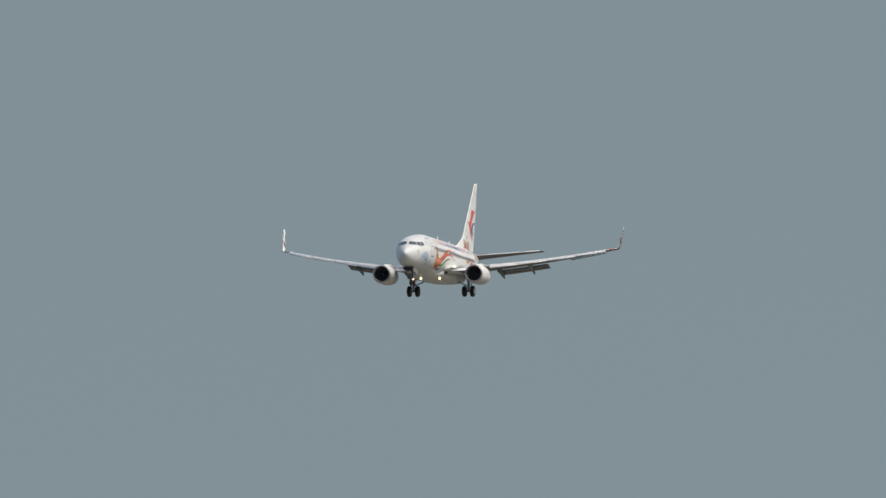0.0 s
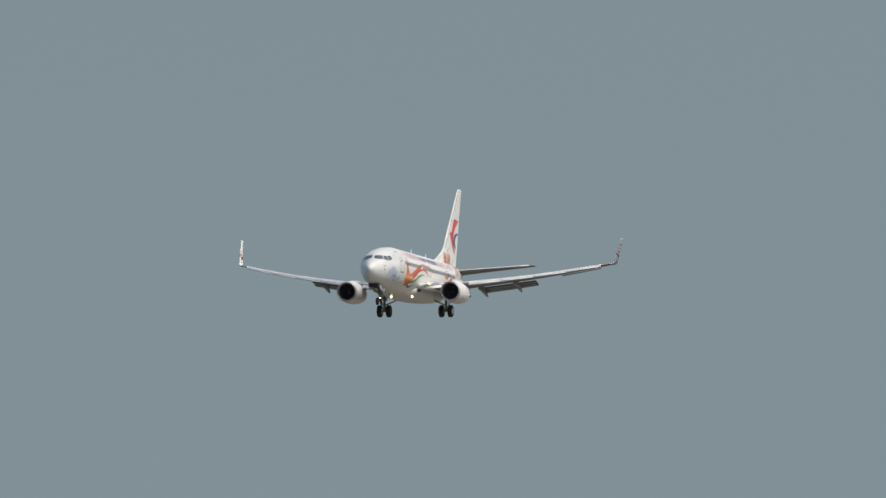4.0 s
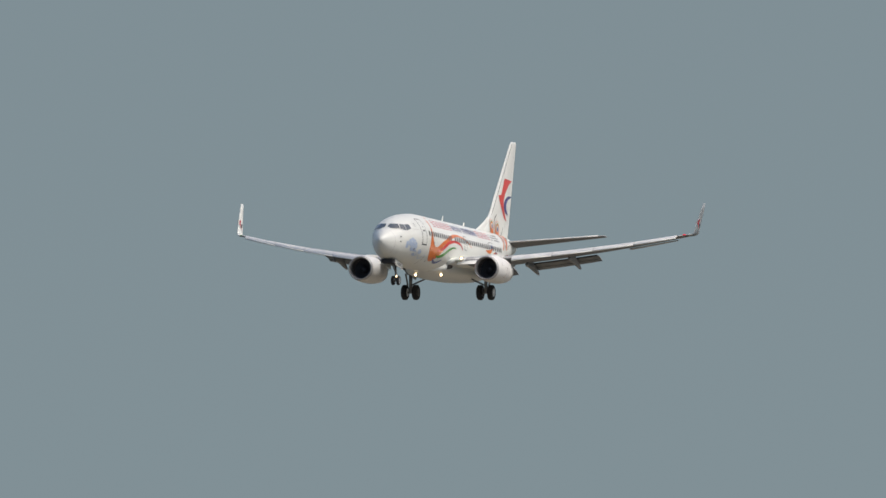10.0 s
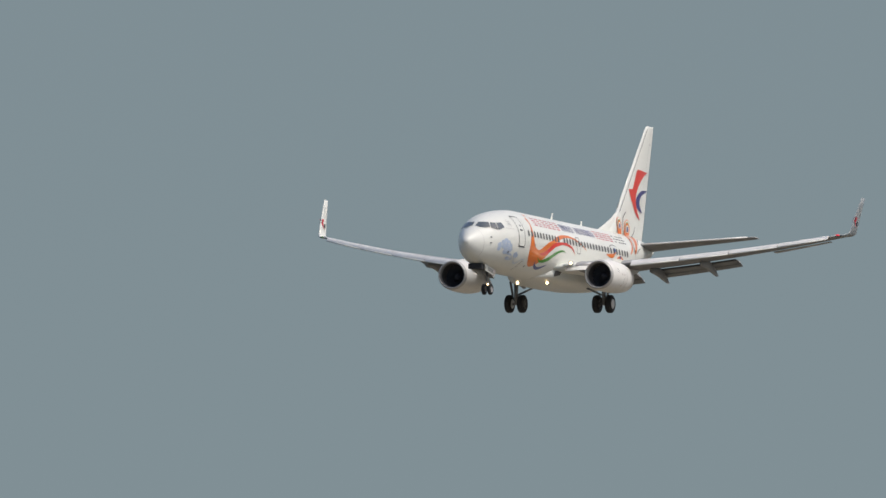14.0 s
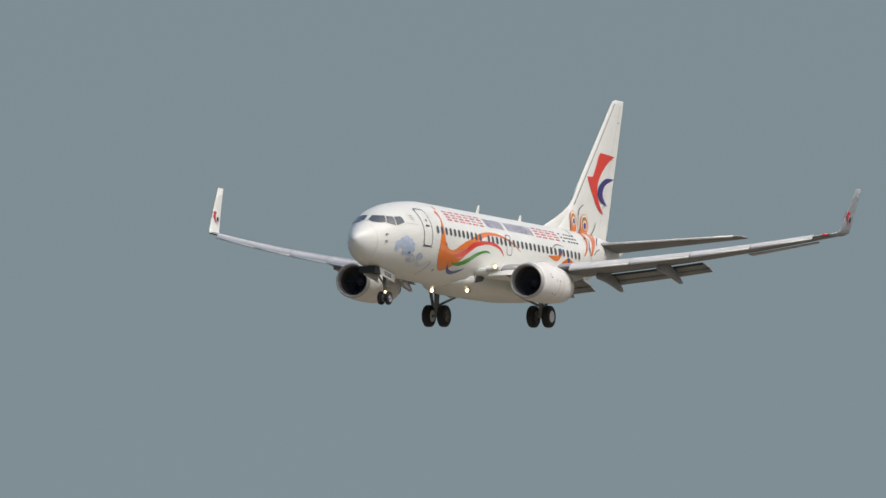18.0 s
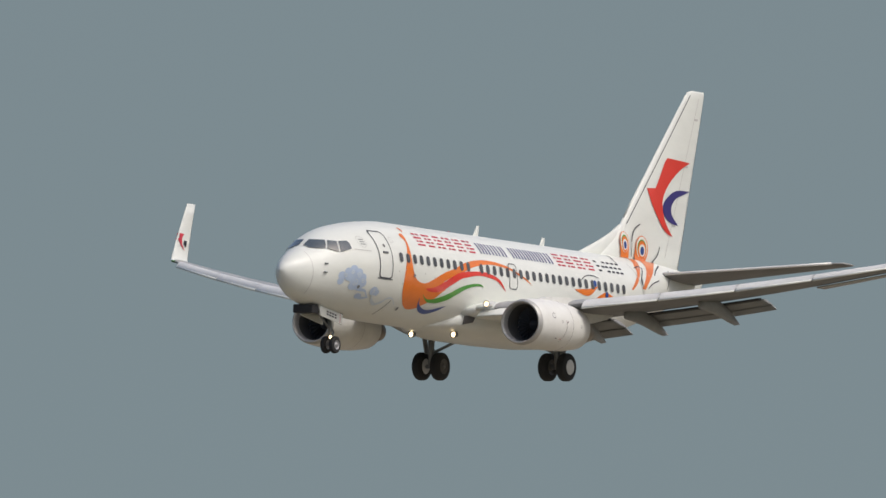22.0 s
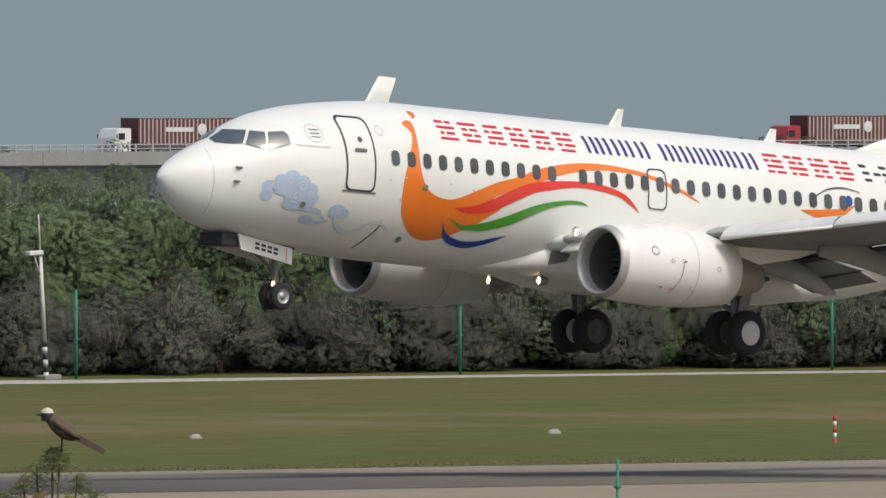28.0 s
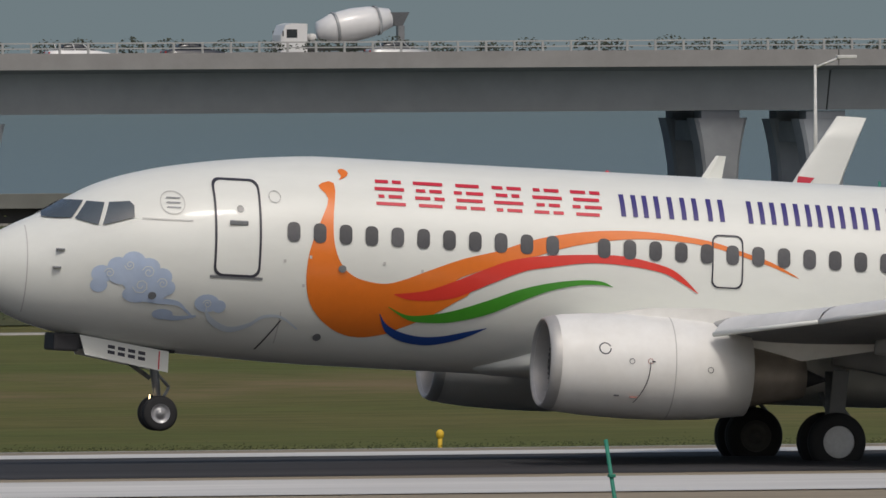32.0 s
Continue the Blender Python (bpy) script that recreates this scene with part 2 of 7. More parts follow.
def section(d):
    t, l, w = smooth_at(d, TOP), smooth_at(d, LOW), smooth_at(d, HALF)
    return t, l, w, l + (t - l) * 0.53


def skin_y(d, z):
    t, l, w, c = section(min(max(d, 0.0), 32.2))
    r = (z - c) / ((t - c) if z > c else (c - l))
    return w * math.sqrt(max(0.0, 1 - r * r))


def on_skin(d, z, lift=0.01, side=1):
    """The place on the body's side at a station and height, lifted off the skin."""
    y = skin_y(d, z)
    e = 0.02
    dy_d = (skin_y(d + e, z) - skin_y(d - e, z)) / (2 * e)
    dy_z = (skin_y(d, z + e) - skin_y(d, z - e)) / (2 * e)
    n = Vector((dy_d, 1, -dy_z)).normalized()
    p = Vector((GEAR_D - d, y, z)) + n * lift
    return Vector((p.x, p.y * side, p.z))


airliner = thing("airliner", fly(500, 376, 8, 3, 3, 0), "white twin-engine airliner with an orange peacock livery, wheels down", "aircraft")

N_RING = 56
stations = [0, 0.02, 0.06, 0.12] + [0.2 + 0.12 * k for k in range(33)] + [4.4 + 0.4 * k for k in range(8)] + \
    [8 + 1.5 * k for k in range(9)] + [20.4 + 0.5 * k for k in range(23)] + [31.9, 32.2]
rings = []
for d in stations:
    t, l, w, c = section(d)
    ring = []
    for k in range(N_RING):
        a = k * math.tau / N_RING
        s = math.sin(a)
        ring.append(Vector((GEAR_D - d, w * math.cos(a), c + s * ((t - c) if s > 0 else (c - l)))))
    rings.append(ring)
fuselage = part("fuselage", loft(rings), WHITE, airliner, "glossy white fuselage, slightly dirty below")


def decal(name, outline, mat, lift=0.010, parent=None, side=1, smooth=0, cut_u=0.4, cut_v=0.12, label=""):
    """Paint laid on the body: an outline of (station, height)."""
    pts = curve_through([(u, v, 0) for u, v in outline], smooth) if smooth else outline
    bm = flat(pts, cut_u, cut_v)
    for v in bm.verts:
        v.co = on_skin(v.co.x, v.co.y, lift, side)
    bmesh.ops.recalc_face_normals(bm, faces=bm.faces)
    for f in bm.faces:
        f.smooth = True
        if (f.normal.y < 0) == (side > 0):
            f.normal_flip()
    return part(name, bm, mat, parent or fuselage, label)


def bar(name, d, z, w, h, mat, lean=0.0, lift=0.012, parent=None):
    return decal(name, [(d, z), (d + w, z), (d + w + lean * h, z + h), (d + lean * h, z + h)], mat, lift, parent)


def band(name, top, low, mat, lift=0.012, label=""):
    """A tapering feather between two edges, both from root to tip."""
    a = curve_through([(u, v, 0) for u, v in top], 5, False)
    b = curve_through([(u, v, 0) for u, v in low], 5, False)
    return decal(name, [(p.x, p.y) for p in a] + [(p.x, p.y) for p in reversed(b)], mat, lift, label=label)


def rounded(d0, d1, z0, z1, r, seg=5):
    out = []
    for cx, cz, a0 in ((d1 - r, z1 - r, 0), (d0 + r, z1 - r, 90), (d0 + r, z0 + r, 180), (d1 - r, z0 + r, 270)):
        for k in range(seg + 1):
            a = radians(a0 + 90 * k / seg)
            out.append((cx + r * math.cos(a), cz + r * math.sin(a)))
    return out


def ring_decal(name, d0, d1, z0, z1, r, wide, mat, lift=0.014, parent=None):
    """A rounded frame line on the skin."""
    o, i = rounded(d0, d1, z0, z1, r), rounded(d0 + wide, d1 - wide, z0 + wide, z1 - wide, max(r - wide, 0.01))
    bm = bmesh.new()

    def walk_round(pts):
        full = []
        for p, q in zip(pts, pts[1:] + pts[:1]):
            n = max(1, int(math.dist(p, q) / 0.12))
            full += [(p[0] + (q[0] - p[0]) * k / n, p[1] + (q[1] - p[1]) * k / n) for k in range(n)]
        return full
    fo = walk_round(o)
    cx, cz = (d0 + d1) / 2, (z0 + z1) / 2
    fi = [(cx + (u - cx) * (1 - wide * 2 / (d1 - d0)), cz + (v - cz) * (1 - wide * 2 / (z1 - z0))) for u, v in fo]
    a = [bm.verts.new(on_skin(u, v, lift)) for u, v in fo]
    b = [bm.verts.new(on_skin(u, v, lift)) for u, v in fi]
    for k in range(len(a)):
        j = (k + 1) % len(a)
        bm.faces.new((a[k], a[j], b[j], b[k]))
    return part(name, tidy(bm), mat, parent or fuselage)


# orange peacock along the forward body
decal("peacock_body", [(6.62, 4.80), (6.93, 4.86), (6.87, 4.3), (6.86, 3.86), (6.93, 3.53), (7.08, 3.27), (7.31, 3.1), (7.6, 3.02),
                       (7.95, 3.0), (8.3, 3.1), (8.78, 3.3), (9.42, 3.55), (10.08, 3.73), (10.63, 3.93), (11.1, 4.06), (11.82, 4.19),
                       (12.57, 4.25), (13.3, 4.24), (14.04, 4.17), (14.48, 4.09), (15.07, 3.92), (15.52, 3.78), (16.05, 3.51),
                       (15.52, 3.70), (15.07, 3.83), (14.22, 4.04), (13.3, 4.11), (12.56, 4.08), (11.82, 3.96), (11.2, 3.80),
                       (10.9, 3.69), (10.36, 3.57), (9.82, 3.36), (9.29, 3.12), (9.6, 2.92), (9.3, 2.7), (9.0, 2.5), (8.63, 2.30),
                       (8.28, 2.14), (8.03, 2.03), (7.56, 1.95), (7.15, 2.02), (6.78, 2.23), (6.5, 2.54), (6.38, 2.91), (6.37, 3.34),
                       (6.45, 3.72), (6.62, 4.15), (6.78, 4.56)], ORANGE, 0.010, smooth=3, label="orange peacock painted on the forward fuselage")
band("feather", [(8.11, 2.81), (8.49, 2.86), (8.81, 2.93), (9.29, 3.12), (9.82, 3.36), (10.36, 3.57), (10.95, 3.68), (11.82, 3.75), (12.56, 3.76),
                 (13.3, 3.63), (13.68, 3.47), (14.07, 3.13)],
     [(8.11, 2.80), (8.4, 2.72), (8.84, 2.72), (9.27, 2.79), (9.59, 2.92), (10.11, 3.16), (10.64, 3.38), (11.09, 3.47), (11.83, 3.59), (12.56, 3.59),
      (13.31, 3.49), (13.69, 3.33), (14.07, 3.12)], RED, 0.016, "red tail feather")
band("feather", [(8.03, 2.57), (8.39, 2.43), (8.77, 2.44), (9.3, 2.55), (9.93, 2.77), (10.56, 3.02), (11.12, 3.17), (11.7, 3.26), (12.14, 3.26), (12.38, 3.17)],
     [(8.03, 2.56), (8.46, 2.33), (8.91, 2.3), (9.34, 2.34), (9.97, 2.51), (10.56, 2.78), (11.13, 3.02), (11.7, 3.16), (12.14, 3.19), (12.38, 3.16)],
     GREEN, 0.018, "green tail feather")
band("feather", [(7.89, 2.43), (8.04, 2.24), (8.34, 2.10), (8.75, 2.03), (9.18, 2.06), (9.6, 2.16), (10.02, 2.26)],
     [(7.88, 2.42), (8.05, 2.1), (8.39, 1.93), (8.85, 1.87), (9.21, 1.92), (9.62, 2.05), (10.02, 2.25)], BLUE, 0.020, "blue tail feather")
decal("crest", [(7.06, 5.10), (7.16, 5.14), (7.25, 5.08), (7.20, 5.0), (7.05, 4.93), (7.1, 5.0)], ORANGE, 0.012, smooth=4)
# red and navy lettering stands as plain bars
def dashes(u, v, w, k):
    """A square block of thin broken bars."""
    for row in range(4):
        split = (0.0, 0.36, 0.0, 0.6, 0.46)[(row + 2 * k) % 5]
        inset = (0.0, 0.1, 0.0, 0.06)[(row + k) % 4] * w
        z, wide = v + 0.14 * row, w - 2 * inset
        if split:
            bar("letter_bar", u + inset, z, wide * split - 0.05, 0.062, CRIMSON)
            bar("letter_bar", u + inset + wide * split + 0.03, z, wide * (1 - split) - 0.03, 0.062, CRIMSON)
        else:
            bar("letter_bar", u + inset, z, wide, 0.062, CRIMSON)


for k, u in enumerate((7.72, 8.5, 9.28, 10.05, 10.83, 11.6)):
    dashes(u, 4.49, 0.58, k)
for k, u in enumerate((12.55, 13.0, 13.5, 13.75, 14.27, 15.07, 15.53, 16.0, 16.45, 16.9, 17.35, 17.85)):
    bar("letter_bar", u, 4.52, 0.095, 0.42, NAVY)
    if k != 2:
        bar("letter_bar", u + 0.235, 4.52, 0.095, 0.42, NAVY)
for k, u in enumerate((18.5, 19.27, 20.05, 20.82)):
    dashes(u, 4.49, 0.6, k + 2)
for k, u in enumerate((21.75, 22.12, 22.42, 22.77, 23.12, 23.47)):
    for z in ((4.68,) if k == 1 else (4.51, 4.69, 4.87)):
        bar("letter_bar", u, z, 0.23, 0.07, LINE)
# round partner emblem ahead of the door
ring_decal("emblem", 3.55, 4.02, 4.1, 4.55, 0.22, 0.016, SEAM)
for k in range(3):
    bar("emblem_bar", 3.66, 4.22 + 0.09 * k, 0.26, 0.03, STRUT, 0.8)
bar("letter_bar", 3.2, 3.98, 0.95, 0.03, SEAM)
ring_decal("emblem", 5.62, 5.86, 4.42, 4.66, 0.12, 0.015, SEAM)

# pale blue cloud painted on the nose side
for puff, (u, v, r, s) in enumerate(((2.48, 2.9, 0.2, 0.17), (2.44, 2.69, 0.16, 0.14), (2.77, 3.06, 0.2, 0.18), (3.05, 3.17, 0.22, 0.19), (3.33, 3.07, 0.22, 0.18),
                   (3.6, 2.9, 0.19, 0.17), (3.7, 2.7, 0.17, 0.15), (3.2, 2.83, 0.36, 0.26), (3.15, 2.55, 0.26, 0.16), (2.85, 2.88, 0.26, 0.16),
                   (3.5, 2.66, 0.28, 0.2), (3.7, 2.2, 0.2, 0.1), (4.51, 2.45, 0.24, 0.17), (4.75, 2.4, 0.13, 0.12))):
    decal("cloud_puff", [(u + r * math.cos(a * math.tau / 16), v + s * math.sin(a * math.tau / 16)) for a in range(16)], SKYBLUE, 0.006 + 0.001 * puff, cut_u=0.2)
for a in ([(3.2, 2.5), (3.6, 2.45), (3.95, 2.42), (4.15, 2.28), (4.3, 2.17)], [(3.6, 2.2), (3.95, 2.14), (4.34, 2.2)],
          [(4.5, 2.35), (4.62, 2.15), (5.0, 1.98), (5.38, 2.08), (5.63, 2.25), (5.98, 2.26), (6.34, 2.05)]):
    c = curve_through([(u, v, 0) for u, v in a], 5, False)
    wide = [0.06 * (1 - k / len(c)) + 0.012 for k in range(len(c))]
    decal("cloud_curl", [(p.x, p.y + w) for p, w in zip(c, wide)] + [(p.x, p.y - w) for p, w in reversed(list(zip(c, wide)))], SKYBLUE if a[0][0] < 4 else CURL, 0.0225, cut_u=0.2)
for u, v, r, way in ((2.62, 2.93, 0.10, 1), (2.98, 3.1, 0.10, -1), (3.34, 2.98, 0.13, 1), (3.62, 2.78, 0.11, 1), (3.22, 2.72, 0.16, -1), (4.52, 2.44, 0.09, 1)):
    c = [(u + r * (0.2 + 0.8 * k / 22) * math.cos(way * k * 0.42), v + r * (0.2 + 0.8 * k / 22) * math.sin(way * k * 0.42)) for k in range(23)]
    for k in range(0, 22, 2):
        p, q = Vector(c[k]), Vector(c[k + 2])
        n = Vector((q.y - p.y, p.x - q.x)).normalized() * 0.008
        decal("cloud_line", [tuple(p - n), tuple(q - n), tuple(q + n), tuple(p + n)], WHITE, 0.026, cut_u=0, cut_v=0)
# cockpit glazing
for side in (1, -1):
    for pts in ([(1.45, 3.92)] + [(u, smooth_at(u, TOP) - 0.005) for u in (1.5, 1.6, 1.7, 1.8, 1.9)] + [(2.2, 4.27), (1.95, 3.93), (1.7, 3.91)], [(2.0, 3.92), (2.25, 4.26), (2.55, 4.25), (2.40, 3.82)],
                [(2.475, 3.82), (2.63, 4.26), (3.0, 4.3), (3.07, 4.22), (3.06, 4.0)]):
        decal("cockpit_window", pts, COCKPIT, 0.03, side=side, cut_u=0.06, cut_v=0.06, label="dark cockpit window")
# radome joint, panel joints and small probes
for u, z0, z1 in ((1.12, 2.1, 3.75), (5.95, 1.75, 2.35)):
    decal("panel_line", [(u, z0), (u + 0.02, z0), (u + 0.02, z1), (u, z1)], SEAM, 0.006, cut_u=0)
for u, z in ((1.72, 3.32), (1.66, 2.98)):
    p = on_skin(u, z, 0.03)
    part("probe", box(0.16, 0.1, 0.04, p, 0.012), STRUT, fuselage)
for u, z in ((6.75, 1.93), (7.05, 3.24), (3.45, 2.55)):
    decal("port", [(u + 0.08 * math.cos(a * math.tau / 12), z + 0.07 * math.sin(a * math.tau / 12)) for a in range(12)], STRUT, 0.04)
for u, z in ((5.9, 3.3), (6.4, 3.4), (7.85, 3.35), (6.3, 2.85), (8.6, 3.24)):
    bar("stencil_mark", u, z, 0.05, 0.06, SEAM)

# passenger door and overwing exit
door = decal("door", rounded(4.58, 5.44, 3.0, 4.83, 0.14), WHITE, 0.006, label="white passenger door with a dark outline")
ring_decal("door_outline", 4.56, 5.46, 2.98, 4.85, 0.16, 0.045, LINE, 0.016, door)
bar("door_sill", 4.5, 2.94, 1.02, 0.05, STRUT, parent=door)
decal("door_window", [(5.06 + 0.07 * math.cos(a * math.tau / 12), 4.27 + 0.07 * math.sin(a * math.tau / 12)) for a in range(12)], CABIN, 0.018, door)
part("handle", box(0.36, 0.05, 0.09, on_skin(5.02, 4.0, 0.03), 0.02), STRUT, door, "grey recessed door handle")
exit_door = decal("overwing_exit", rounded(14.33, 14.91, 3.27, 4.25, 0.12), WHITE, 0.004, label="overwing exit hatch with a dark outline")
ring_decal("exit_outline", 14.31, 14.93, 3.25, 4.27, 0.14, 0.03, LINE, 0.022, exit_door)
aft_door = decal("aft_door", rounded(25.3, 26.05, 3.35, 4.9, 0.14), WHITE, 0.004, label="aft passenger door")
ring_decal("door_outline", 25.28, 26.07, 3.33, 4.92, 0.14, 0.02, SEAM, 0.016, aft_door)
for k in range(35):
    u = 6.08 + 0.508 * k
    if k == 11:
        continue
    decal("cabin_window", rounded(u - 0.125, u + 0.125, 3.705, 4.075, 0.1, 3), CABIN, 0.024, cut_u=0)

# peacock-eye feathers on the aft body
band("feather", [(19.4, 3.62), (20.0, 3.66), (20.6, 3.72), (21.2, 3.86)], [(19.4, 3.6), (20.0, 3.45), (20.6, 3.46), (21.2, 3.84)], ORANGE, 0.014)
band("feather", [(20.9, 3.3), (21.4, 3.52), (21.9, 3.66), (22.5, 3.5)], [(20.9, 3.28), (21.5, 3.3), (22.0, 3.36), (22.5, 3.48)], ORANGE, 0.014)
band("feather_line", [(19.7, 3.9), (20.3, 4.2), (20.9, 4.28), (21.4, 4.2)], [(19.72, 3.88), (20.3, 4.17), (20.9, 4.25), (21.4, 4.18)], LINE, 0.028)
for u, v in ((21.0, 3.95), (21.9, 3.55)):
    decal("feather_eye", [(u + 0.12 * math.cos(a * math.tau / 12), v + 0.14 * math.sin(a * math.tau / 12)) for a in range(12)], BLUE, 0.026)
band("feather", [(25.75, 5.33), (25.42, 5.1), (25.2, 4.95), (24.94, 4.62), (24.5, 4.28), (24.08, 3.95)], [(26.25, 5.32), (25.85, 5.09), (25.62, 4.93), (25.2, 4.63), (24.68, 4.21), (24.2, 3.93)], ORANGE, 0.012)
band("feather", [(26.6, 5.3), (26.3, 5.03), (25.85, 4.68), (25.35, 4.27), (25.1, 4.04)], [(28.1, 5.3), (27.32, 5.12), (26.65, 4.82), (25.88, 4.38), (25.38, 4.03)], ORANGE, 0.012)
for line in ([(25.0, 4.86), (25.5, 4.96), (25.72, 4.9), (25.35, 4.6), (25.1, 4.35), (25.2, 4.1)], [(27.9, 5.16), (27.1, 4.93), (26.6, 4.68)], [(25.7, 4.1), (26.19, 4.33), (26.9, 4.5)], [(24.0, 5.3), (23.75, 5.1), (23.7, 4.9)]):
    c = curve_through([(u, v, 0) for u, v in line], 5, False)
    decal("feather_line", [(p.x - 0.02, p.y + 0.015) for p in c] + [(p.x + 0.02, p.y - 0.015) for p in reversed(c)], LINE, 0.018, cut_u=0.2)
band("feather", [(24.9, 3.3), (25.6, 3.7), (26.4, 3.72), (27.3, 3.75)], [(24.9, 3.25), (25.6, 3.45), (26.4, 3.52), (27.3, 3.7)], RED, 0.012)
band("feather_line", [(24.6, 5.0), (24.9, 4.4), (25.2, 3.8)], [(24.64, 5.0), (24.95, 4.4), (25.25, 3.8)], SEAM, 0.016)
band("feather_line", [(28.4, 5.0), (28.0, 4.6), (27.7, 4.2)], [(28.46, 5.0), (28.06, 4.6), (27.74, 4.2)], LINE, 0.016)


def foil(lead, chord, thick, twist=0.0, n=12, up=Vector((0, 0, 1)), camber=0.02):
    """A wing section from its leading edge aft (towards -x)."""
    lead = Vector(lead)
    pts = []
    xs = [0.5 * (1 - math.cos(math.pi * k / n)) for k in range(n + 1)]

    def half(x):
        return 5 * thick * (0.2969 * math.sqrt(x) - 0.126 * x - 0.3516 * x * x + 0.2843 * x ** 3 - 0.1036 * x ** 4)
    for x in xs:
        pts.append((x, half(x) + camber * 4 * x * (1 - x)))
    for x in reversed(xs[1:-1]):
        pts.append((x, -half(x) + camber * 4 * x * (1 - x)))
    c, s = math.cos(radians(twist)), math.sin(radians(twist))
    return [lead + Vector((-(x * c + z * s) * chord, 0, 0)) + up * ((z * c - x * s) * chord) for x, z in pts]


def wing_lead(y):
    """Leading edge of the wing: station, height; and chord."""
    if y < 4.9:
        d = 10.3 + (y - 1.2) * (13.5 - 10.3) / 3.7
    else:
        d = 13.5 + (y - 4.9) * (19.6 - 13.5) / 12.3
    z = 2.0 + (y - 1.2) * 0.118 + max(0, y - 4) ** 2 * 0.0042 + 0.12
    tail = 18.9 if y < 5.8 else 18.9 + (y - 5.8) * (21.2 - 18.9) / 11.4
    return d, z, tail - d


# nose of a drooped slat: forward and up from the wing edge
SLAT_SHAPE = [(0.0, 0.15), (0.16, 0.13), (0.30, 0.07), (0.42, -0.03), (0.49, -0.14), (0.51, -0.22), (0.45, -0.22), (0.38, -0.10), (0.27, 0.0), (0.1, 0.06)]
wings = []
for side, word in ((1, "left"), (-1, "right")):
    ys = [1.2, 1.9, 2.8, 3.8, 4.9, 5.8, 7, 9, 11, 13, 15, 16.4, 17.2]
    sec = []
    for y in ys:
        d, z, c = wing_lead(y)
        d += max(0.0, 2.8 - y) * 0.7
        sec.append(foil((GEAR_D - d, y * side, z), c * 0.93, 0.112 - 0.02 * y / 17, 0.8 - y * 0.08, camber=0.008))
    wing = part("wing", loft(sec), WING, airliner, "grey swept wing with flaps and slats down")
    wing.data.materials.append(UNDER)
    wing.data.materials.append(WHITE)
    # Downward faces take the grey with shade in it; the root stays white.
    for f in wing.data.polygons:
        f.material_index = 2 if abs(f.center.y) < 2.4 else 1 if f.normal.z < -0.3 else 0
    # white glove along the root's leading edge
    sec = []
    for y, aft in ((2.1, 0.34), (2.5, 0.2), (3.0, 0.1), (3.4, 0.06), (3.75, 0.06)):
        d, z, c = wing_lead(y)
        sec.append(foil((GEAR_D - d - aft, y * side, z + 0.05), 0.95, 0.25, -3, 10, camber=0.01))
    part("root_glove", loft(sec), WHITE, wing, "white leading-edge glove at the wing root")
    wings.append((wing, side))
    # leading-edge slats and inboard flap
    for y0, y1 in ((5.75, 8.4), (8.45, 11.1), (11.15, 13.8), (13.85, 16.6)):
        sec = []
        for k in range(5):
            y = y0 + (y1 - y0) * k / 4
            d, z, c = wing_lead(y)
            f = 1.0 - 0.032 * (y - 5.75)
            sec.append([Vector((GEAR_D - d + (a - 0.06) * f, y * side, z + b * f)) for a, b in SLAT_SHAPE])
        slat = part("slat", loft(sec, cap=False), SLAT, wing, "pale drooped leading-edge slat")
        # White tube along the lower edge stands for the light it catches.
        part("slat_edge_glint", tube(sec[0][5], sec[-1][5], 0.05, 0.04, 8), WHITE, slat, "white tube standing for light on the lower edge")
    sec = []
    for y in (2.3, 3.0, 3.9):
        d, z, c = wing_lead(y)
        sec.append(foil((GEAR_D - d + 0.40 - max(0.0, 3.0 - y) * 0.5, y * side, z - 0.33), 0.66, 0.09, -34, 6))
    part("krueger_flap", loft(sec), WHITE, wing)
    for y0, y1, ch in ((1.95, 4.3, 1.35), (5.6, 10.5, 0.98)):
        for extra, aft, drop, turn in ((1.0, 0.0, 0.0, 11), (0.5, 0.86, 0.20, 20)):
            sec = []
            for k in range(6):
                y = y0 + (y1 - y0) * k / 5
                d, z, c = wing_lead(y)
                f = ch * (1 - 0.25 * (y - y0) / 11)
                sec.append(foil((GEAR_D - d - c * 0.90 - aft * f, y * side, z - 0.17 - drop * f), f * extra, 0.12, turn, 8))
            part("flap", loft(sec), BELLY, wing, "lowered grey trailing-edge flap")
        # dark solid that puts shade into the gap between wing and flap
        sec = []
        for k in range(6):
            y = y0 + 0.06 + (y1 - y0 - 0.12) * k / 5
            d, z, c = wing_lead(y)
            sec.append([Vector((GEAR_D - d - c * u, y * side, z + dz)) for u, dz in ((0.84, -0.12), (0.905, -0.10), (0.905, -0.20), (0.84, -0.17))])
        part("flap_gap_shade", loft(sec, smooth=False), DARK, wing, "dark strip for the shade ahead of the flap")
    sec = []
    for k in range(4):
        y = 12.8 + 3.4 * k / 3
        d, z, c = wing_lead(y)
        sec.append(foil((GEAR_D - d - c * 0.80, y * side, z - 0.08), c * 0.22, 0.1, 4, 6))
    part("aileron", loft(sec), WING, wing)
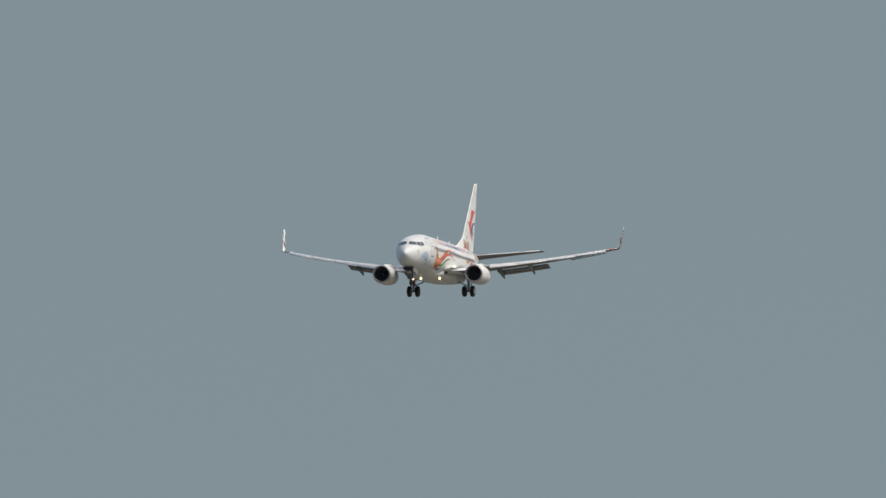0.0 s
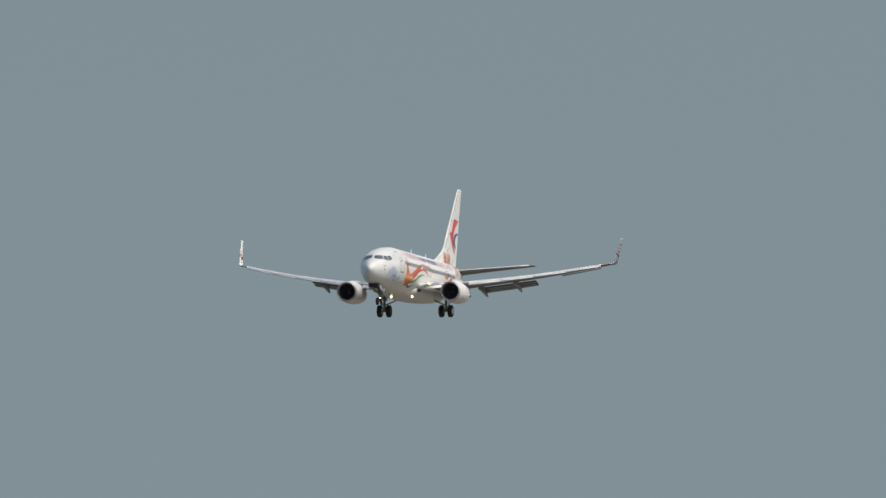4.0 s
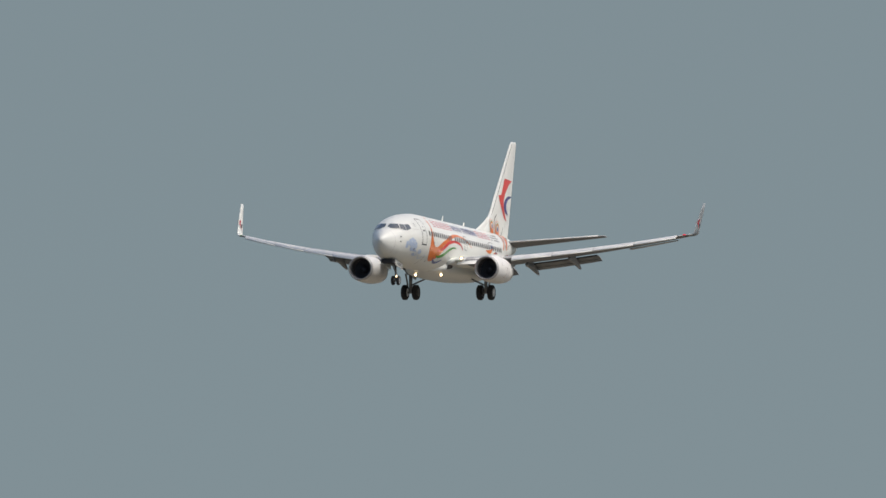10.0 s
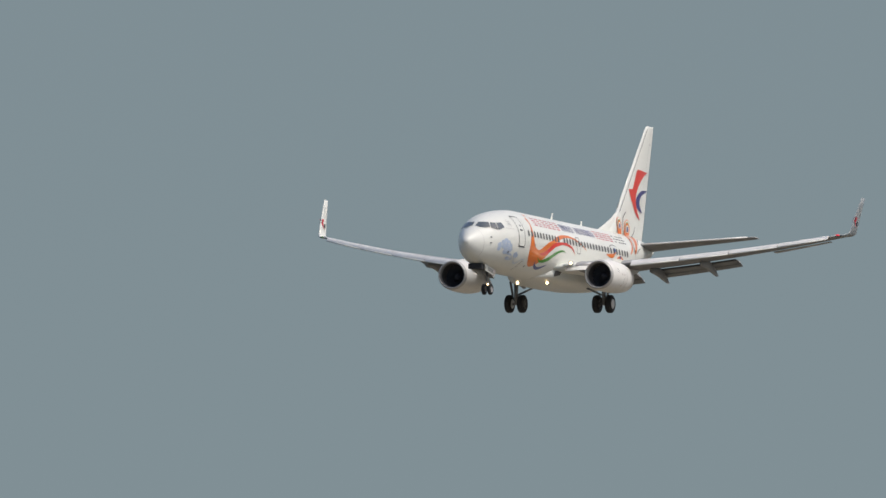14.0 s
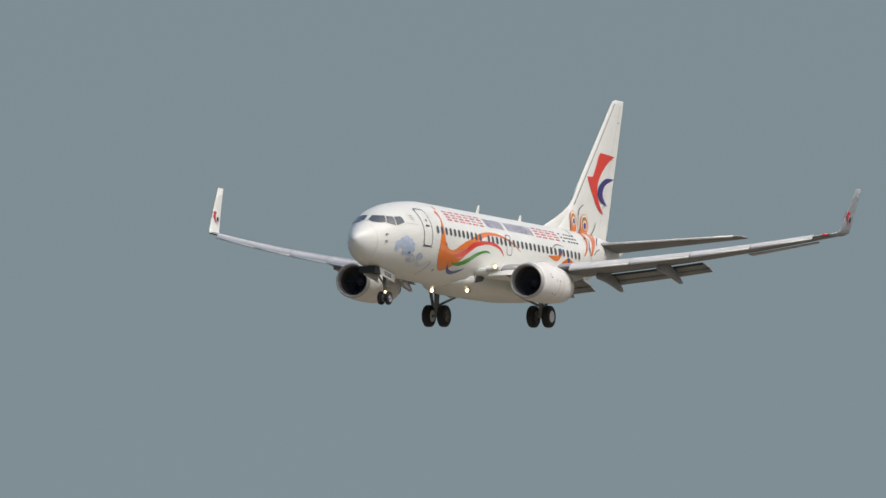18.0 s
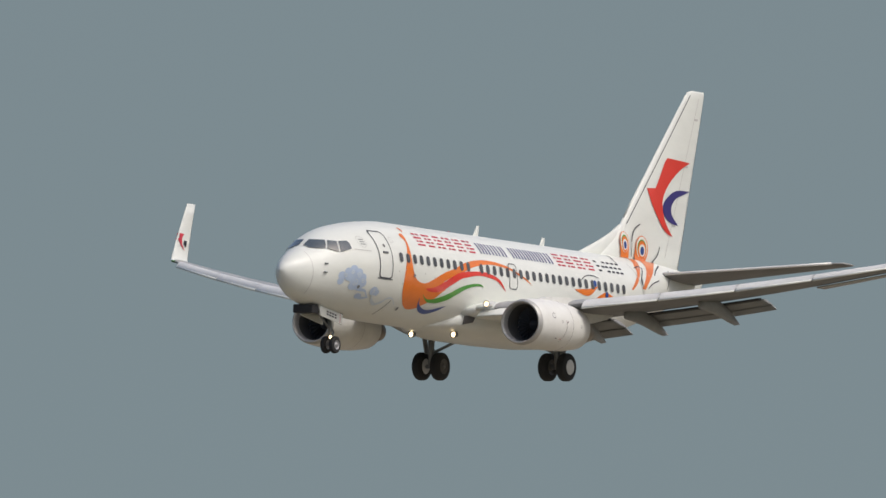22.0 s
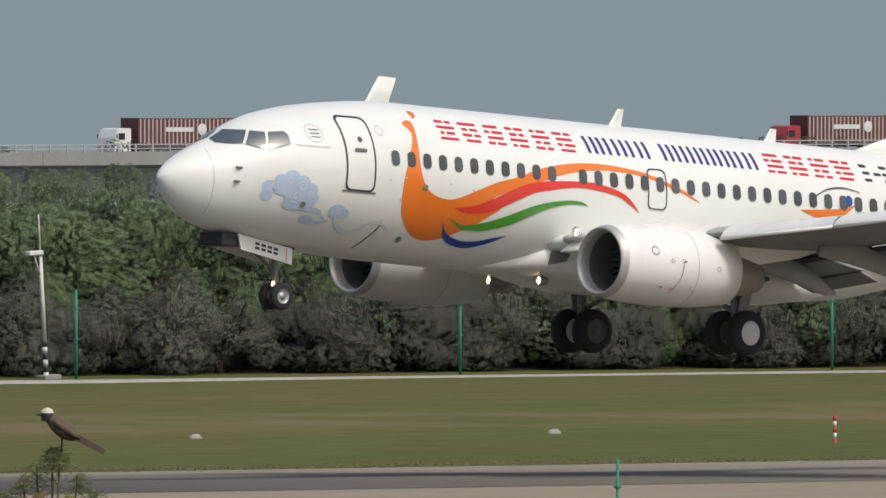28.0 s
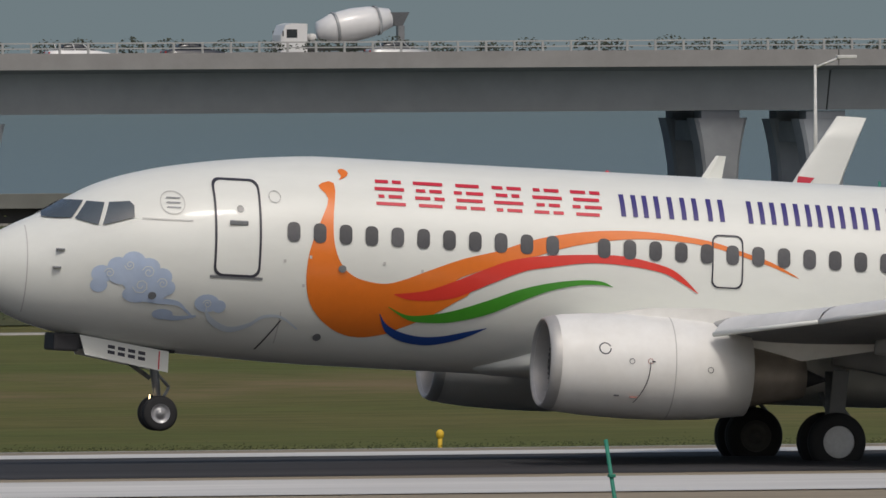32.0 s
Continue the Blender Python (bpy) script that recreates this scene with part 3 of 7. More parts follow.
    # flap-track fairings
    for y, d1, z1, ln in ((3.4, 19.4, 1.5, 3.0), (5.9, 20.0, 1.85, 3.4), (9.0, 20.3, 2.3, 3.2)):
        d, z, c = wing_lead(y)
        a = Vector((GEAR_D - (d1 - ln), y * side, z - 0.32))
        b = Vector((GEAR_D - d1, y * side, z1))
        rr = []
        for k in range(10):
            t = k / 9
            p = a.lerp(b, t) + Vector((0, 0, 0.26 * math.sin(math.pi * min(1, t * 1.1)) * (1 - t * 0.4)))
            r = 0.02 + 0.23 * math.sin(math.pi * min(1.0, 0.08 + t * 0.92)) ** 0.7
            rr.append([p + Vector((0, r * 0.55 * math.cos(q * math.tau / 12), r * 1.25 * math.sin(q * math.tau / 12))) for q in range(12)])
        part("flap_fairing", loft(rr), FAIRING, wing, "grey flap-track fairing")
    # winglet curving up from the tip
    sec = []
    d, z, c = wing_lead(17.2)
    for t in (0, 0.08, 0.18, 0.3, 0.45, 0.65, 0.85, 1.0):
        a = min(1.0, t / 0.3)
        y = 17.2 + 0.42 * math.sin(a * 1.25) + max(0, t - 0.3) * 0.34
        h = 0.30 * (1 - math.cos(a * 1.25)) + max(0, t - 0.3) * 3.25
        ang = a * 1.36
        up = Vector((0, -math.sin(ang) * side, math.cos(ang)))
        sec.append(foil((GEAR_D - (d + 0.1 * a + (21.65 - 19.75) * t ** 1.15), y * side, z + h), 1.5 * (1 - t) + 0.62 * t, 0.09, 0, 8, up, 0.0))
    wl = part("winglet", loft(sec), WHITE, wing, "tall upswept winglet, white inside and grey outside")
    wl.data.materials.append(OUTBOARD)
    # Outward and downward faces take the grey.
    for f in wl.data.polygons:
        f.material_index = 1 if f.normal.y * side > 0.2 or f.normal.z < -0.4 else 0
    for pts, mat, lift in (([(20.55, 6.25), (20.98, 6.23), (20.75, 6.02), (20.72, 5.8), (20.95, 5.52), (20.6, 5.75), (20.35, 6.02), (20.5, 6.03)], CRIMSON, 0.02),
                           ([(21.2, 5.95), (20.95, 5.97), (20.85, 5.82), (21.08, 5.68), (20.97, 5.82)], LINE, 0.02)):
        for face in (-1, 1):
            bm = flat(pts, 0, 0)
            for v in bm.verts:
                h = (v.co.y - 0.28 - 4.75) / 3.0
                v.co.x = 20.97 + (v.co.x - 20.75) * 0.8
                v.co = Vector((GEAR_D - v.co.x, side * (17.58 + max(0, h - 0.05) * 0.36 + face * 0.062), v.co.y - 0.28))
            part("winglet_emblem", tidy(bm, False), mat, wl)
    part("tip_light", box(0.34, 0.17 if side > 0 else 0.1, 0.06 if side > 0 else 0.05, (GEAR_D - (19.46 if side > 0 else 19.6), 17.1 * side, z), 0.02), NAVRED if side > 0 else GREEN, wing)
    # landing light in the wing root
    lx, ly, lz = GEAR_D - 11.62, 2.58 * side, 2.45
    part("landing_light", lathe([(0.16, 0.0), (0.16, 0.09)], "X", 16, (lx, ly, lz)), LIGHT, wing, "lit landing light")
    part("light_bowl", lathe([(0.2, 0.135), (0.2, 0.115), (0.05, 0.1), (-0.3, 0.09), (-0.3, 0.13), (0.2, 0.14)], "X", 16, (lx, ly, lz)), ALU, wing)
    # engine
    ey, ez = 4.83 * side, 1.63
    E0 = GEAR_D - 10.38
    nac = part("engine", lathe([(E0 - 0.02, 0.80), (E0, 0.86), (E0 - 0.06, 0.91), (E0 - 0.3, 0.965), (E0 - 0.8, 1.01), (E0 - 1.6, 1.04), (E0 - 2.4, 1.03),
                                (E0 - 3.1, 0.985), (E0 - 3.94, 0.865), (E0 - 3.94, 0.815), (E0 - 3.6, 0.79)], "X", 48, (0, ey, ez), squash=0.92),
               COWL, airliner, "white turbofan nacelle")
    part("inlet_lip", lathe([(E0 - 0.16, 0.948), (E0 - 0.07, 0.926), (E0 + 0.03, 0.88), (E0 + 0.05, 0.85), (E0 + 0.02, 0.815), (E0 - 0.12, 0.78), (E0 - 0.3, 0.765)],
                            "X", 48, (0, ey, ez), squash=0.92), LIP, nac, "polished metal inlet lip")
    part("inlet_duct", lathe([(E0 - 0.28, 0.766), (E0 - 0.7, 0.76), (E0 - 1.1, 0.77)], "X", 40, (0, ey, ez), squash=0.93), DUCT, nac)
    fan = part("fan", lathe([(E0 - 1.0, 0.0), (E0 - 1.0, 0.21), (E0 - 1.1, 0.21)], "X", 24, (0, ey, ez)), FAN, nac, "dark fan")
    for k in range(24):
        a = k * math.tau / 24
        q = [Vector((E0 - 1.02 + s * 0.07, r * math.cos(a + s * w), r * math.sin(a + s * w))) for r, s, w in
             ((0.2, -1, 0.05), (0.75, -1, 0.11), (0.75, 1, 0.11), (0.2, 1, 0.05))]
        blade = bmesh.new()
        blade.faces.new([blade.verts.new(p + Vector((0, ey, ez))) for p in q])
        part("fan_blade", tidy(blade, False), FAN, nac)
    part("spinner", lathe([(E0 - 0.72, 0.0), (E0 - 0.78, 0.06), (E0 - 0.95, 0.17), (E0 - 1.08, 0.22)], "X", 20, (0, ey, ez)), FAN, nac)
    part("fan_shade", lathe([(E0 - 1.16, 0.0), (E0 - 1.16, 0.78)], "X", 32, (0, ey, ez)), FAN, nac)
    part("core_nozzle", lathe([(E0 - 3.5, 0.66), (E0 - 4.2, 0.56), (E0 - 4.8, 0.44), (E0 - 5.1, 0.37), (E0 - 5.08, 0.33), (E0 - 4.6, 0.34)], "X", 32, (0, ey, ez - 0.02)),
         STEEL, nac, "brown heat-stained exhaust nozzle")
    part("exhaust_plug", lathe([(E0 - 4.6, 0.25), (E0 - 5.1, 0.2), (E0 - 5.55, 0.03), (E0 - 5.56, 0.0)], "X", 20, (0, ey, ez - 0.02)), DARK, nac)
    part("cowl_joint", lathe([(E0 - 2.36, 1.034), (E0 - 2.36, 1.0365), (E0 - 2.38, 1.036), (E0 - 2.38, 1.03)], "X", 48, (0, ey, ez), squash=0.92), SEAM, nac)
    for az, u, w in ((21, 0.98, 0.25), (8, 1.5, 0.11), (9, 1.86, 0.11), (3, 3.05, 0.12)):
        a = radians(az if side > 0 else 180 - az)
        pts = [((E0 - u) + w / 2 * math.cos(q * math.tau / 12), w / 2 * math.sin(q * math.tau / 12)) for q in range(12)]
        bm = bmesh.new()
        rr = 1.02 if u < 1.2 else 1.046 if u < 2.6 else 0.999
        vs = [bm.verts.new((px, ey + rr * math.cos(a + pz / rr), ez + rr * math.sin(a + pz / rr))) for px, pz in pts]
        vi = [bm.verts.new(((E0 - u) + (px - (E0 - u)) * 0.8, ey + rr * math.cos(a + pz * 0.8 / rr), ez + rr * math.sin(a + pz * 0.8 / rr))) for px, pz in pts]
        for k in range(12):
            bm.faces.new((vs[k], vs[(k + 1) % 12], vi[(k + 1) % 12], vi[k]))
        part("cowl_mark", tidy(bm), REDMARK if u == 1.86 else LINE, nac)
    bm = bmesh.new()
    prev = None
    for k in range(9):
        a = radians((8 - k * 6) if side > 0 else 172 + k * 6)
        rr = 1.05 if k < 5 else 1.045
        row = [bm.verts.new((E0 - 1.87 + k * k * 0.004 + dx, ey + rr * math.cos(a), ez + rr * math.sin(a) * (1 if k < 2 else 0.96))) for dx in (0, 0.018)]
        if prev:
            bm.faces.new((prev[0], prev[1], row[1], row[0]))
        prev = row
    part("cowl_line", tidy(bm), LINE, nac)
    for u, az, w in ((1.92, 9, 0.06), (1.25, -31, 0.1), (1.58, -32, 0.14)):
        a = radians(az if side > 0 else 180 - az)
        rr = 1.053 if u < 2.6 else 0.965
        part("stencil", box(w, 0.02, 0.025, (E0 - u, ey + rr * math.cos(a), ez + rr * math.sin(a) * 0.96), 0), REDMARK if w > 0.13 else LINE, nac)
    py = []
    for u, z0, z1, w in ((11.6, 2.5, 2.66, 0.05), (12.4, 2.35, 2.80, 0.18), (13.6, 2.2, 2.85, 0.22), (15.2, 1.9, 2.72, 0.22), (16.8, 2.2, 2.62, 0.12), (17.4, 2.4, 2.55, 0.04)):
        py.append([Vector((GEAR_D - u, ey + w * a, z)) for a, z in ((-1, z0), (1, z0), (1, z1), (-1, z1))])
    part("pylon", loft(py, smooth=False), COWL, nac)
    # tailplane
    sec = []
    for y, d, z, c in ((0.5, 27.2, 4.75, 3.9), (1.2, 27.75, 4.84, 3.5), (3, 28.85, 5.06, 2.75), (5, 30.05, 5.3, 2.0), (6.9, 31.2, 5.53, 1.3), (7.15, 31.5, 5.56, 0.95)):
        sec.append(foil((GEAR_D - d, y * side, z), c, 0.085, 2, 10, camber=0))
    tp = part("tailplane", loft(sec), WING, airliner, "grey tailplane")
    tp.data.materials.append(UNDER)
    # The tailplane's downward faces take the same shaded grey.
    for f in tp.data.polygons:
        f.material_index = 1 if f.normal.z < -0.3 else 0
    sec = []
    for k in range(6):
        y = 1.1 + 5.7 * k / 5
        d = 27.75 + (y - 1.2) * 0.605
        sec.append(foil((GEAR_D - d + 0.05, y * side, 4.84 + (y - 1.2) * 0.121), 0.22, 0.5, 0, 6, camber=0))
    part("leading_edge", loft(sec), ALU, tp, "bright metal leading edge")

# fairing under the wing roots
rr = []
for u, w, lo, hi in ((9.9, 0.60, 1.42, 1.66), (10.5, 0.93, 1.34, 1.9), (11.1, 1.22, 1.33, 2.15), (11.7, 1.56, 1.27, 2.38), (12.3, 1.90, 1.18, 2.52), (12.9, 2.14, 1.10, 2.6), (13.4, 2.25, 1.06, 2.58), (14, 2.28, 1.06, 2.55), (16, 2.28, 1.06, 2.5), (18.2, 2.15, 1.1, 2.45), (19.6, 1.8, 1.2, 2.3), (21, 1.1, 1.42, 2.0)):
    rr.append([Vector((GEAR_D - u, w * math.cos(q * math.tau / 32), (lo + hi) / 2 + (hi - lo) / 2 * math.copysign(abs(math.sin(q * math.tau / 32)) ** 0.7, math.sin(q * math.tau / 32)))) for q in range(32)])
fairing = part("wing_fairing", loft(rr), WHITE, airliner, "white wing-to-body fairing")
for s in (1, -1):
    part("ram_air_inlet", loft([[Vector((GEAR_D - u, s * (y + k * 0.05), z)) for u, y, z in ((11.55, 1.52, 1.98), (12.0, 1.76, 2.02), (11.88, 1.68, 1.74), (11.53, 1.46, 1.64))] for k in (0, 1)], smooth=False), DUCT, fairing, "dark air inlet below the wing root")

# fin
sec = []
for z, d0, d1, th in ((4.9, 23.4, 30.45, 0.075), (5.5, 24.3, 30.6, 0.078), (6.1, 25.2, 30.75, 0.08), (6.6, 25.75, 30.86, 0.082), (8, 26.95, 31.15, 0.085), (10, 28.65, 31.6, 0.085), (12, 30.36, 32.03, 0.085), (12.42, 30.75, 32.1, 0.08), (12.5, 31.1, 32.06, 0.05)):
    sec.append([Vector((p.x, p.z, z)) for p in foil((GEAR_D - d0, 0, 0), d1 - d0, th, 0, 12, camber=0)])
fin = part("fin", loft(sec), WHITE, airliner, "tall white fin with a red and blue emblem")
sec = []
for z, d0 in ((5.2, 22.2), (5.5, 23.0), (5.9, 24.1), (6.3, 25.05), (6.7, 25.78)):
    sec.append([Vector((p.x, p.z, z)) for p in foil((GEAR_D - d0, 0, 0), 4.0, 0.05, 0, 8, camber=0)])
part("dorsal_fin", loft(sec), WHITE, fin)
sec = []
for k in range(8):
    z = 7.0 + 5.3 * k / 7
    d0 = 25.83 + (z - 6.7) * (30.66 - 25.83) / 5.62
    sec.append([Vector((p.x, p.z, z)) for p in foil((GEAR_D - d0 + 0.03, 0, 0), 0.2, 0.36, 0, 6, camber=0)])
part("leading_edge", loft(sec), WHITE, fin, "white leading edge behind a dark joint")


def fin_half(d, z):
    a = 25.75 + (z - 6.6) * 0.854 if z > 6.6 else 25.75 - (6.6 - z) * 1.5
    b = 30.86 + (z - 6.6) * 0.213
    x = min(max((d - a) / (b - a), 0.0), 1.0)
    return 5 * 0.084 * (b - a) * max(0, 0.2969 * math.sqrt(x) - 0.126 * x - 0.3516 * x * x + 0.2843 * x ** 3 - 0.1036 * x ** 4)


def fin_decal(name, outline, mat, smooth=0, lift=0.02, label=""):
    pts = curve_through([(u, v, 0) for u, v in outline], smooth) if smooth else outline
    bm = flat(pts, 0.3, 0.5)
    for v in bm.verts:
        base = fin_half(v.co.x, v.co.y)
        if v.co.y < 5.6:
            base = max(base, skin_y(v.co.x, min(v.co.y, 5.36)))
        v.co = Vector((GEAR_D - v.co.x, base + lift, v.co.y))
    return part(name, tidy(bm), mat, fin, label)


a = [Vector((u, v, 0)) for u, v in ((29.14, 9.63), (31.0, 9.57))] + curve_through([(31.07, 9.55, 0), (30.27, 9.23, 0), (29.4, 8.65, 0), (28.9, 8.05, 0), (28.86, 7.58, 0), (29.17, 7.03, 0), (29.85, 6.49, 0)], 4, False) + \
    curve_through([(29.5, 6.55, 0), (29.01, 6.74, 0), (28.43, 7.21, 0), (27.93, 7.75, 0), (27.61, 8.30, 0)], 4, False) + [Vector((28.24, 8.34, 0)), Vector((28.57, 8.82, 0)), Vector((28.95, 9.45, 0))]
fin_decal("fin_emblem", [(p.x, p.y) for p in a], RED, label="red curved emblem on the fin")
outer = curve_through([(31.2, 8.42, 0), (29.97, 8.36, 0), (29.18, 8.01, 0), (28.9, 7.70, 0), (28.96, 7.36, 0), (29.53, 7.06, 0), (30.33, 6.97, 0)], 4, False)
inner = curve_through([(31.2, 8.41, 0), (30.6, 8.24, 0), (30.0, 8.05, 0), (29.66, 7.76, 0), (29.62, 7.5, 0), (29.8, 7.27, 0), (30.33, 6.96, 0)], 4, False)
bm = bmesh.new()
rows = [[bm.verts.new((GEAR_D - p.x, fin_half(p.x, p.y) + 0.022, p.y)) for p in (o, o.lerp(i, 0.5), i)] for o, i in zip(outer, inner)]
for r0, r1 in zip(rows, rows[1:]):
    for k in (0, 1):
        bm.faces.new((r0[k], r0[k + 1], r1[k + 1], r1[k]))
part("fin_emblem", tidy(bm), NAVY, fin, "blue crescent emblem on the fin")
for neck in ([(25.52, 5.36), (25.53, 5.9), (26.2, 5.9), (26.12, 5.36)], [(26.5, 5.32), (26.68, 5.75), (27.72, 5.85), (27.45, 5.32)]):
    fin_decal("feather_eye", neck, ORANGE, 0, 0.020)
for u, v, r, s in ((25.86, 5.94, 0.33, 0.48), (27.2, 5.8, 0.52, 0.54)):
    fin_decal("feather_eye", [(u + r * math.cos(q * math.tau / 20), v + s * math.sin(q * math.tau / 20)) for q in range(20)], ORANGE, 0, 0.022)
    fin_decal("feather_eye", [(u + r * 0.86 * math.cos(q * math.tau / 20), v + 0.04 + s * 0.86 * math.sin(q * math.tau / 20)) for q in range(20)], WHITE, 0, 0.027)
    fin_decal("feather_eye", [(u + r * 0.72 * math.cos(q * math.tau / 20), v + s * 0.72 * math.sin(q * math.tau / 20)) for q in range(20)], GREEN, 0, 0.032)
    fin_decal("feather_eye", [(u + r * 0.66 * math.cos(q * math.tau / 20), v - 0.03 + s * 0.68 * math.sin(q * math.tau / 20)) for q in range(20)], ORANGE, 0, 0.037)
    fin_decal("feather_eye", [(u + r * 0.5 * math.cos(q * math.tau / 20), v - 0.05 + s * 0.46 * math.sin(q * math.tau / 20)) for q in range(20)], WHITE, 0, 0.042)
    fin_decal("feather_eye", [(u + r * 0.3 * math.cos(q * math.tau / 20), v - 0.07 + s * 0.32 * math.sin(q * math.tau / 20)) for q in range(20)], BLUE, 0, 0.047)
for pts in ([(26.34, 5.45), (26.42, 6.15), (26.62, 6.55), (27.05, 6.8)], [(28.05, 5.3), (28.54, 5.64), (28.72, 6.0)]):
    c = curve_through([(u, v, 0) for u, v in pts], 5, False)
    fin_decal("feather_line", [(p.x - 0.02, p.y + 0.02) for p in c] + [(p.x + 0.02, p.y - 0.02) for p in reversed(c)], LINE, 0, 0.03)
fin_decal("edge_joint", [(26.12, 6.75), (26.17, 6.75), (30.92, 12.3), (30.87, 12.3)], LINE, 0, 0.014)
fin_decal("rudder_line", [(29.25, 5.6), (29.28, 5.6), (31.62, 12.2), (31.59, 12.2)], SEAM, 0, 0.012)
for z in (6.9, 9.35, 11.3):
    u = 29.27 + (z - 5.6) * 0.355
    fin_decal("hinge_mark", [(u, z), (u + 0.3, z), (u + 0.34, z + 0.08), (u + 0.04, z + 0.08)], SEAM, 0, 0.014)

# antennas and tail cone
for u, h in ((14.45, 0.46), (19.6, 0.36)):
    part("antenna", loft([[Vector((GEAR_D - u - k * 0.62 * h - x * (0.42 - 0.22 * k), y * 0.03, 5.34 + k * h)) for x, y in ((0, 0), (0.3, 1), (1, 0), (0.3, -1))] for k in (0, 1)], smooth=False), WHITE, fuselage, "white blade antenna")
part("beacon", lathe([(5.34, 0.05), (5.38, 0.045), (5.41, 0.0)], "Z", 12, (GEAR_D - 12.6, 0, 0)), CRIMSON, fuselage)
part("exhaust_outlet", lathe([(GEAR_D - 32.15, 0.14), (GEAR_D - 32.32, 0.12), (GEAR_D - 32.3, 0.1), (GEAR_D - 32.1, 0.09)], "X", 16, (0, 0, 4.7)), STEEL, fuselage)
for y in (-0.98, 0.98):
    at = (GEAR_D - 11.68, y, 1.25)
    can = part("belly_light", lathe([(-0.22, 0.0), (-0.2, 0.1), (0.06, 0.13), (0.06, 0.115), (-0.02, 0.105)], "X", 14, at), STRUT, fuselage, "retractable landing light swung down")
    part("lens", lathe([(-0.01, 0.106), (0.0, 0.0)], "X", 14, at), LIGHT, can, "lit lens")
    part("light_arm", box(0.16, 0.08, 0.3, (at[0] - 0.14, y, at[2] + 0.2), 0.02), STRUT, fuselage)
decal("belly_line", [(5.62, 1.62), (5.66, 1.62), (6.0, 2.2), (5.97, 2.2)], LINE, 0.01)


def wheel(parent, at, r, w, cap):
    t = part("wheel", lathe([(-w * 0.5, r * 0.55), (-w * 0.5, r * 0.72), (-w * 0.46, r * 0.86), (-w * 0.36, r * 0.96), (-w * 0.22, r), (-w * 0.215, r * 0.985), (-w * 0.2, r), (0, r),
                             (w * 0.2, r), (w * 0.215, r * 0.985), (w * 0.22, r), (w * 0.36, r * 0.96), (w * 0.46, r * 0.86), (w * 0.5, r * 0.72), (w * 0.5, r * 0.55)], "Y", 40), TYRE, parent, "black tyre")
    t.location = at
    for s in (-1, 1):
        if cap:
            part("hubcap", lathe([(s * w * 0.44, r * 0.56), (s * w * 0.5, r * 0.52), (s * w * 0.52, r * 0.3), (s * w * 0.52, 0.0)], "Y", 28), HUB, t, "white hubcap")
        else:
            part("rim", lathe([(s * w * 0.48, r * 0.57), (s * w * 0.47, r * 0.52), (s * w * 0.3, r * 0.46), (s * w * 0.3, r * 0.24), (s * w * 0.5, r * 0.2), (s * w * 0.52, 0.0)], "Y", 24), RIM if r < 0.4 else DUCT, t, "alloy rim")
    return t


# nose gear with its two doors
ng = part("nose_gear", tube((GEAR_D - 4.03, 0, 0.32), (GEAR_D - 3.8, 0, 1.65), 0.065, 0.1), STRUT, airliner)
part("axle", tube((GEAR_D - 4.0, -0.3, 0.29), (GEAR_D - 4.0, 0.3, 0.29), 0.05), STRUT, ng)
part("drag_brace", tube((GEAR_D - 3.82, 0, 0.95), (GEAR_D - 2.8, 0, 1.6), 0.045), STRUT, ng)
part("torque_link", tube((GEAR_D - 4.05, 0, 0.5), (GEAR_D - 4.2, 0, 0.8), 0.03, bm=tube((GEAR_D - 4.2, 0, 0.8), (GEAR_D - 3.9, 0, 1.1), 0.03)), STRUT, ng)
part("taxi_light", lathe([(0.05, 0.0), (0.05, 0.07)], "X", 12, (GEAR_D - 3.86, 0.1, 0.58)), LIGHT, ng, "lit taxi light")
for s in (-1, 1):
    wheel(ng, (GEAR_D - 4.0, 0.2 * s, 0.29), 0.34, 0.2, False)
    gd = part("gear_door", loft([[Vector((GEAR_D - u, s * (0.42 + k * 0.05), z - k * 0.0)) for u, z in ((2.3, 1.72), (4.06, 1.48), (4.06, 1.08), (2.42, 1.34))] for k in (0, 1)], smooth=False), WHITE, ng, "white nose-gear door with dark figures")
    if s > 0:
        for u in (2.86, 3.06, 3.26, 3.46):
            for k in (0, 1):
                z = 1.56 - (u - 2.3) * 0.15 - 0.09 + k * 0.105
                bm = flat([(u, z), (u + 0.14, z - 0.02), (u + 0.14, z + 0.045), (u, z + 0.065)], 0, 0)
                for v in bm.verts:
                    v.co = Vector((GEAR_D - v.co.x, 0.476, v.co.y))
                part("figure_bar", tidy(bm, False), LINE, gd)
        bm = flat([(3.86, 1.48), (3.885, 1.48), (3.885, 1.13), (3.86, 1.13)], 0, 0)
        for v in bm.verts:
            v.co = Vector((GEAR_D - v.co.x, 0.476, v.co.y))
        part("door_line", tidy(bm, False), CRIMSON, gd)
part("wheel_well", box(2.0, 0.8, 0.3, (GEAR_D - 3.2, 0, 1.6), 0.03), DARK, ng)
part("well_edge", box(0.5, 0.9, 0.34, (GEAR_D - 2.05, 0, 1.56), 0.05), DARK, ng)

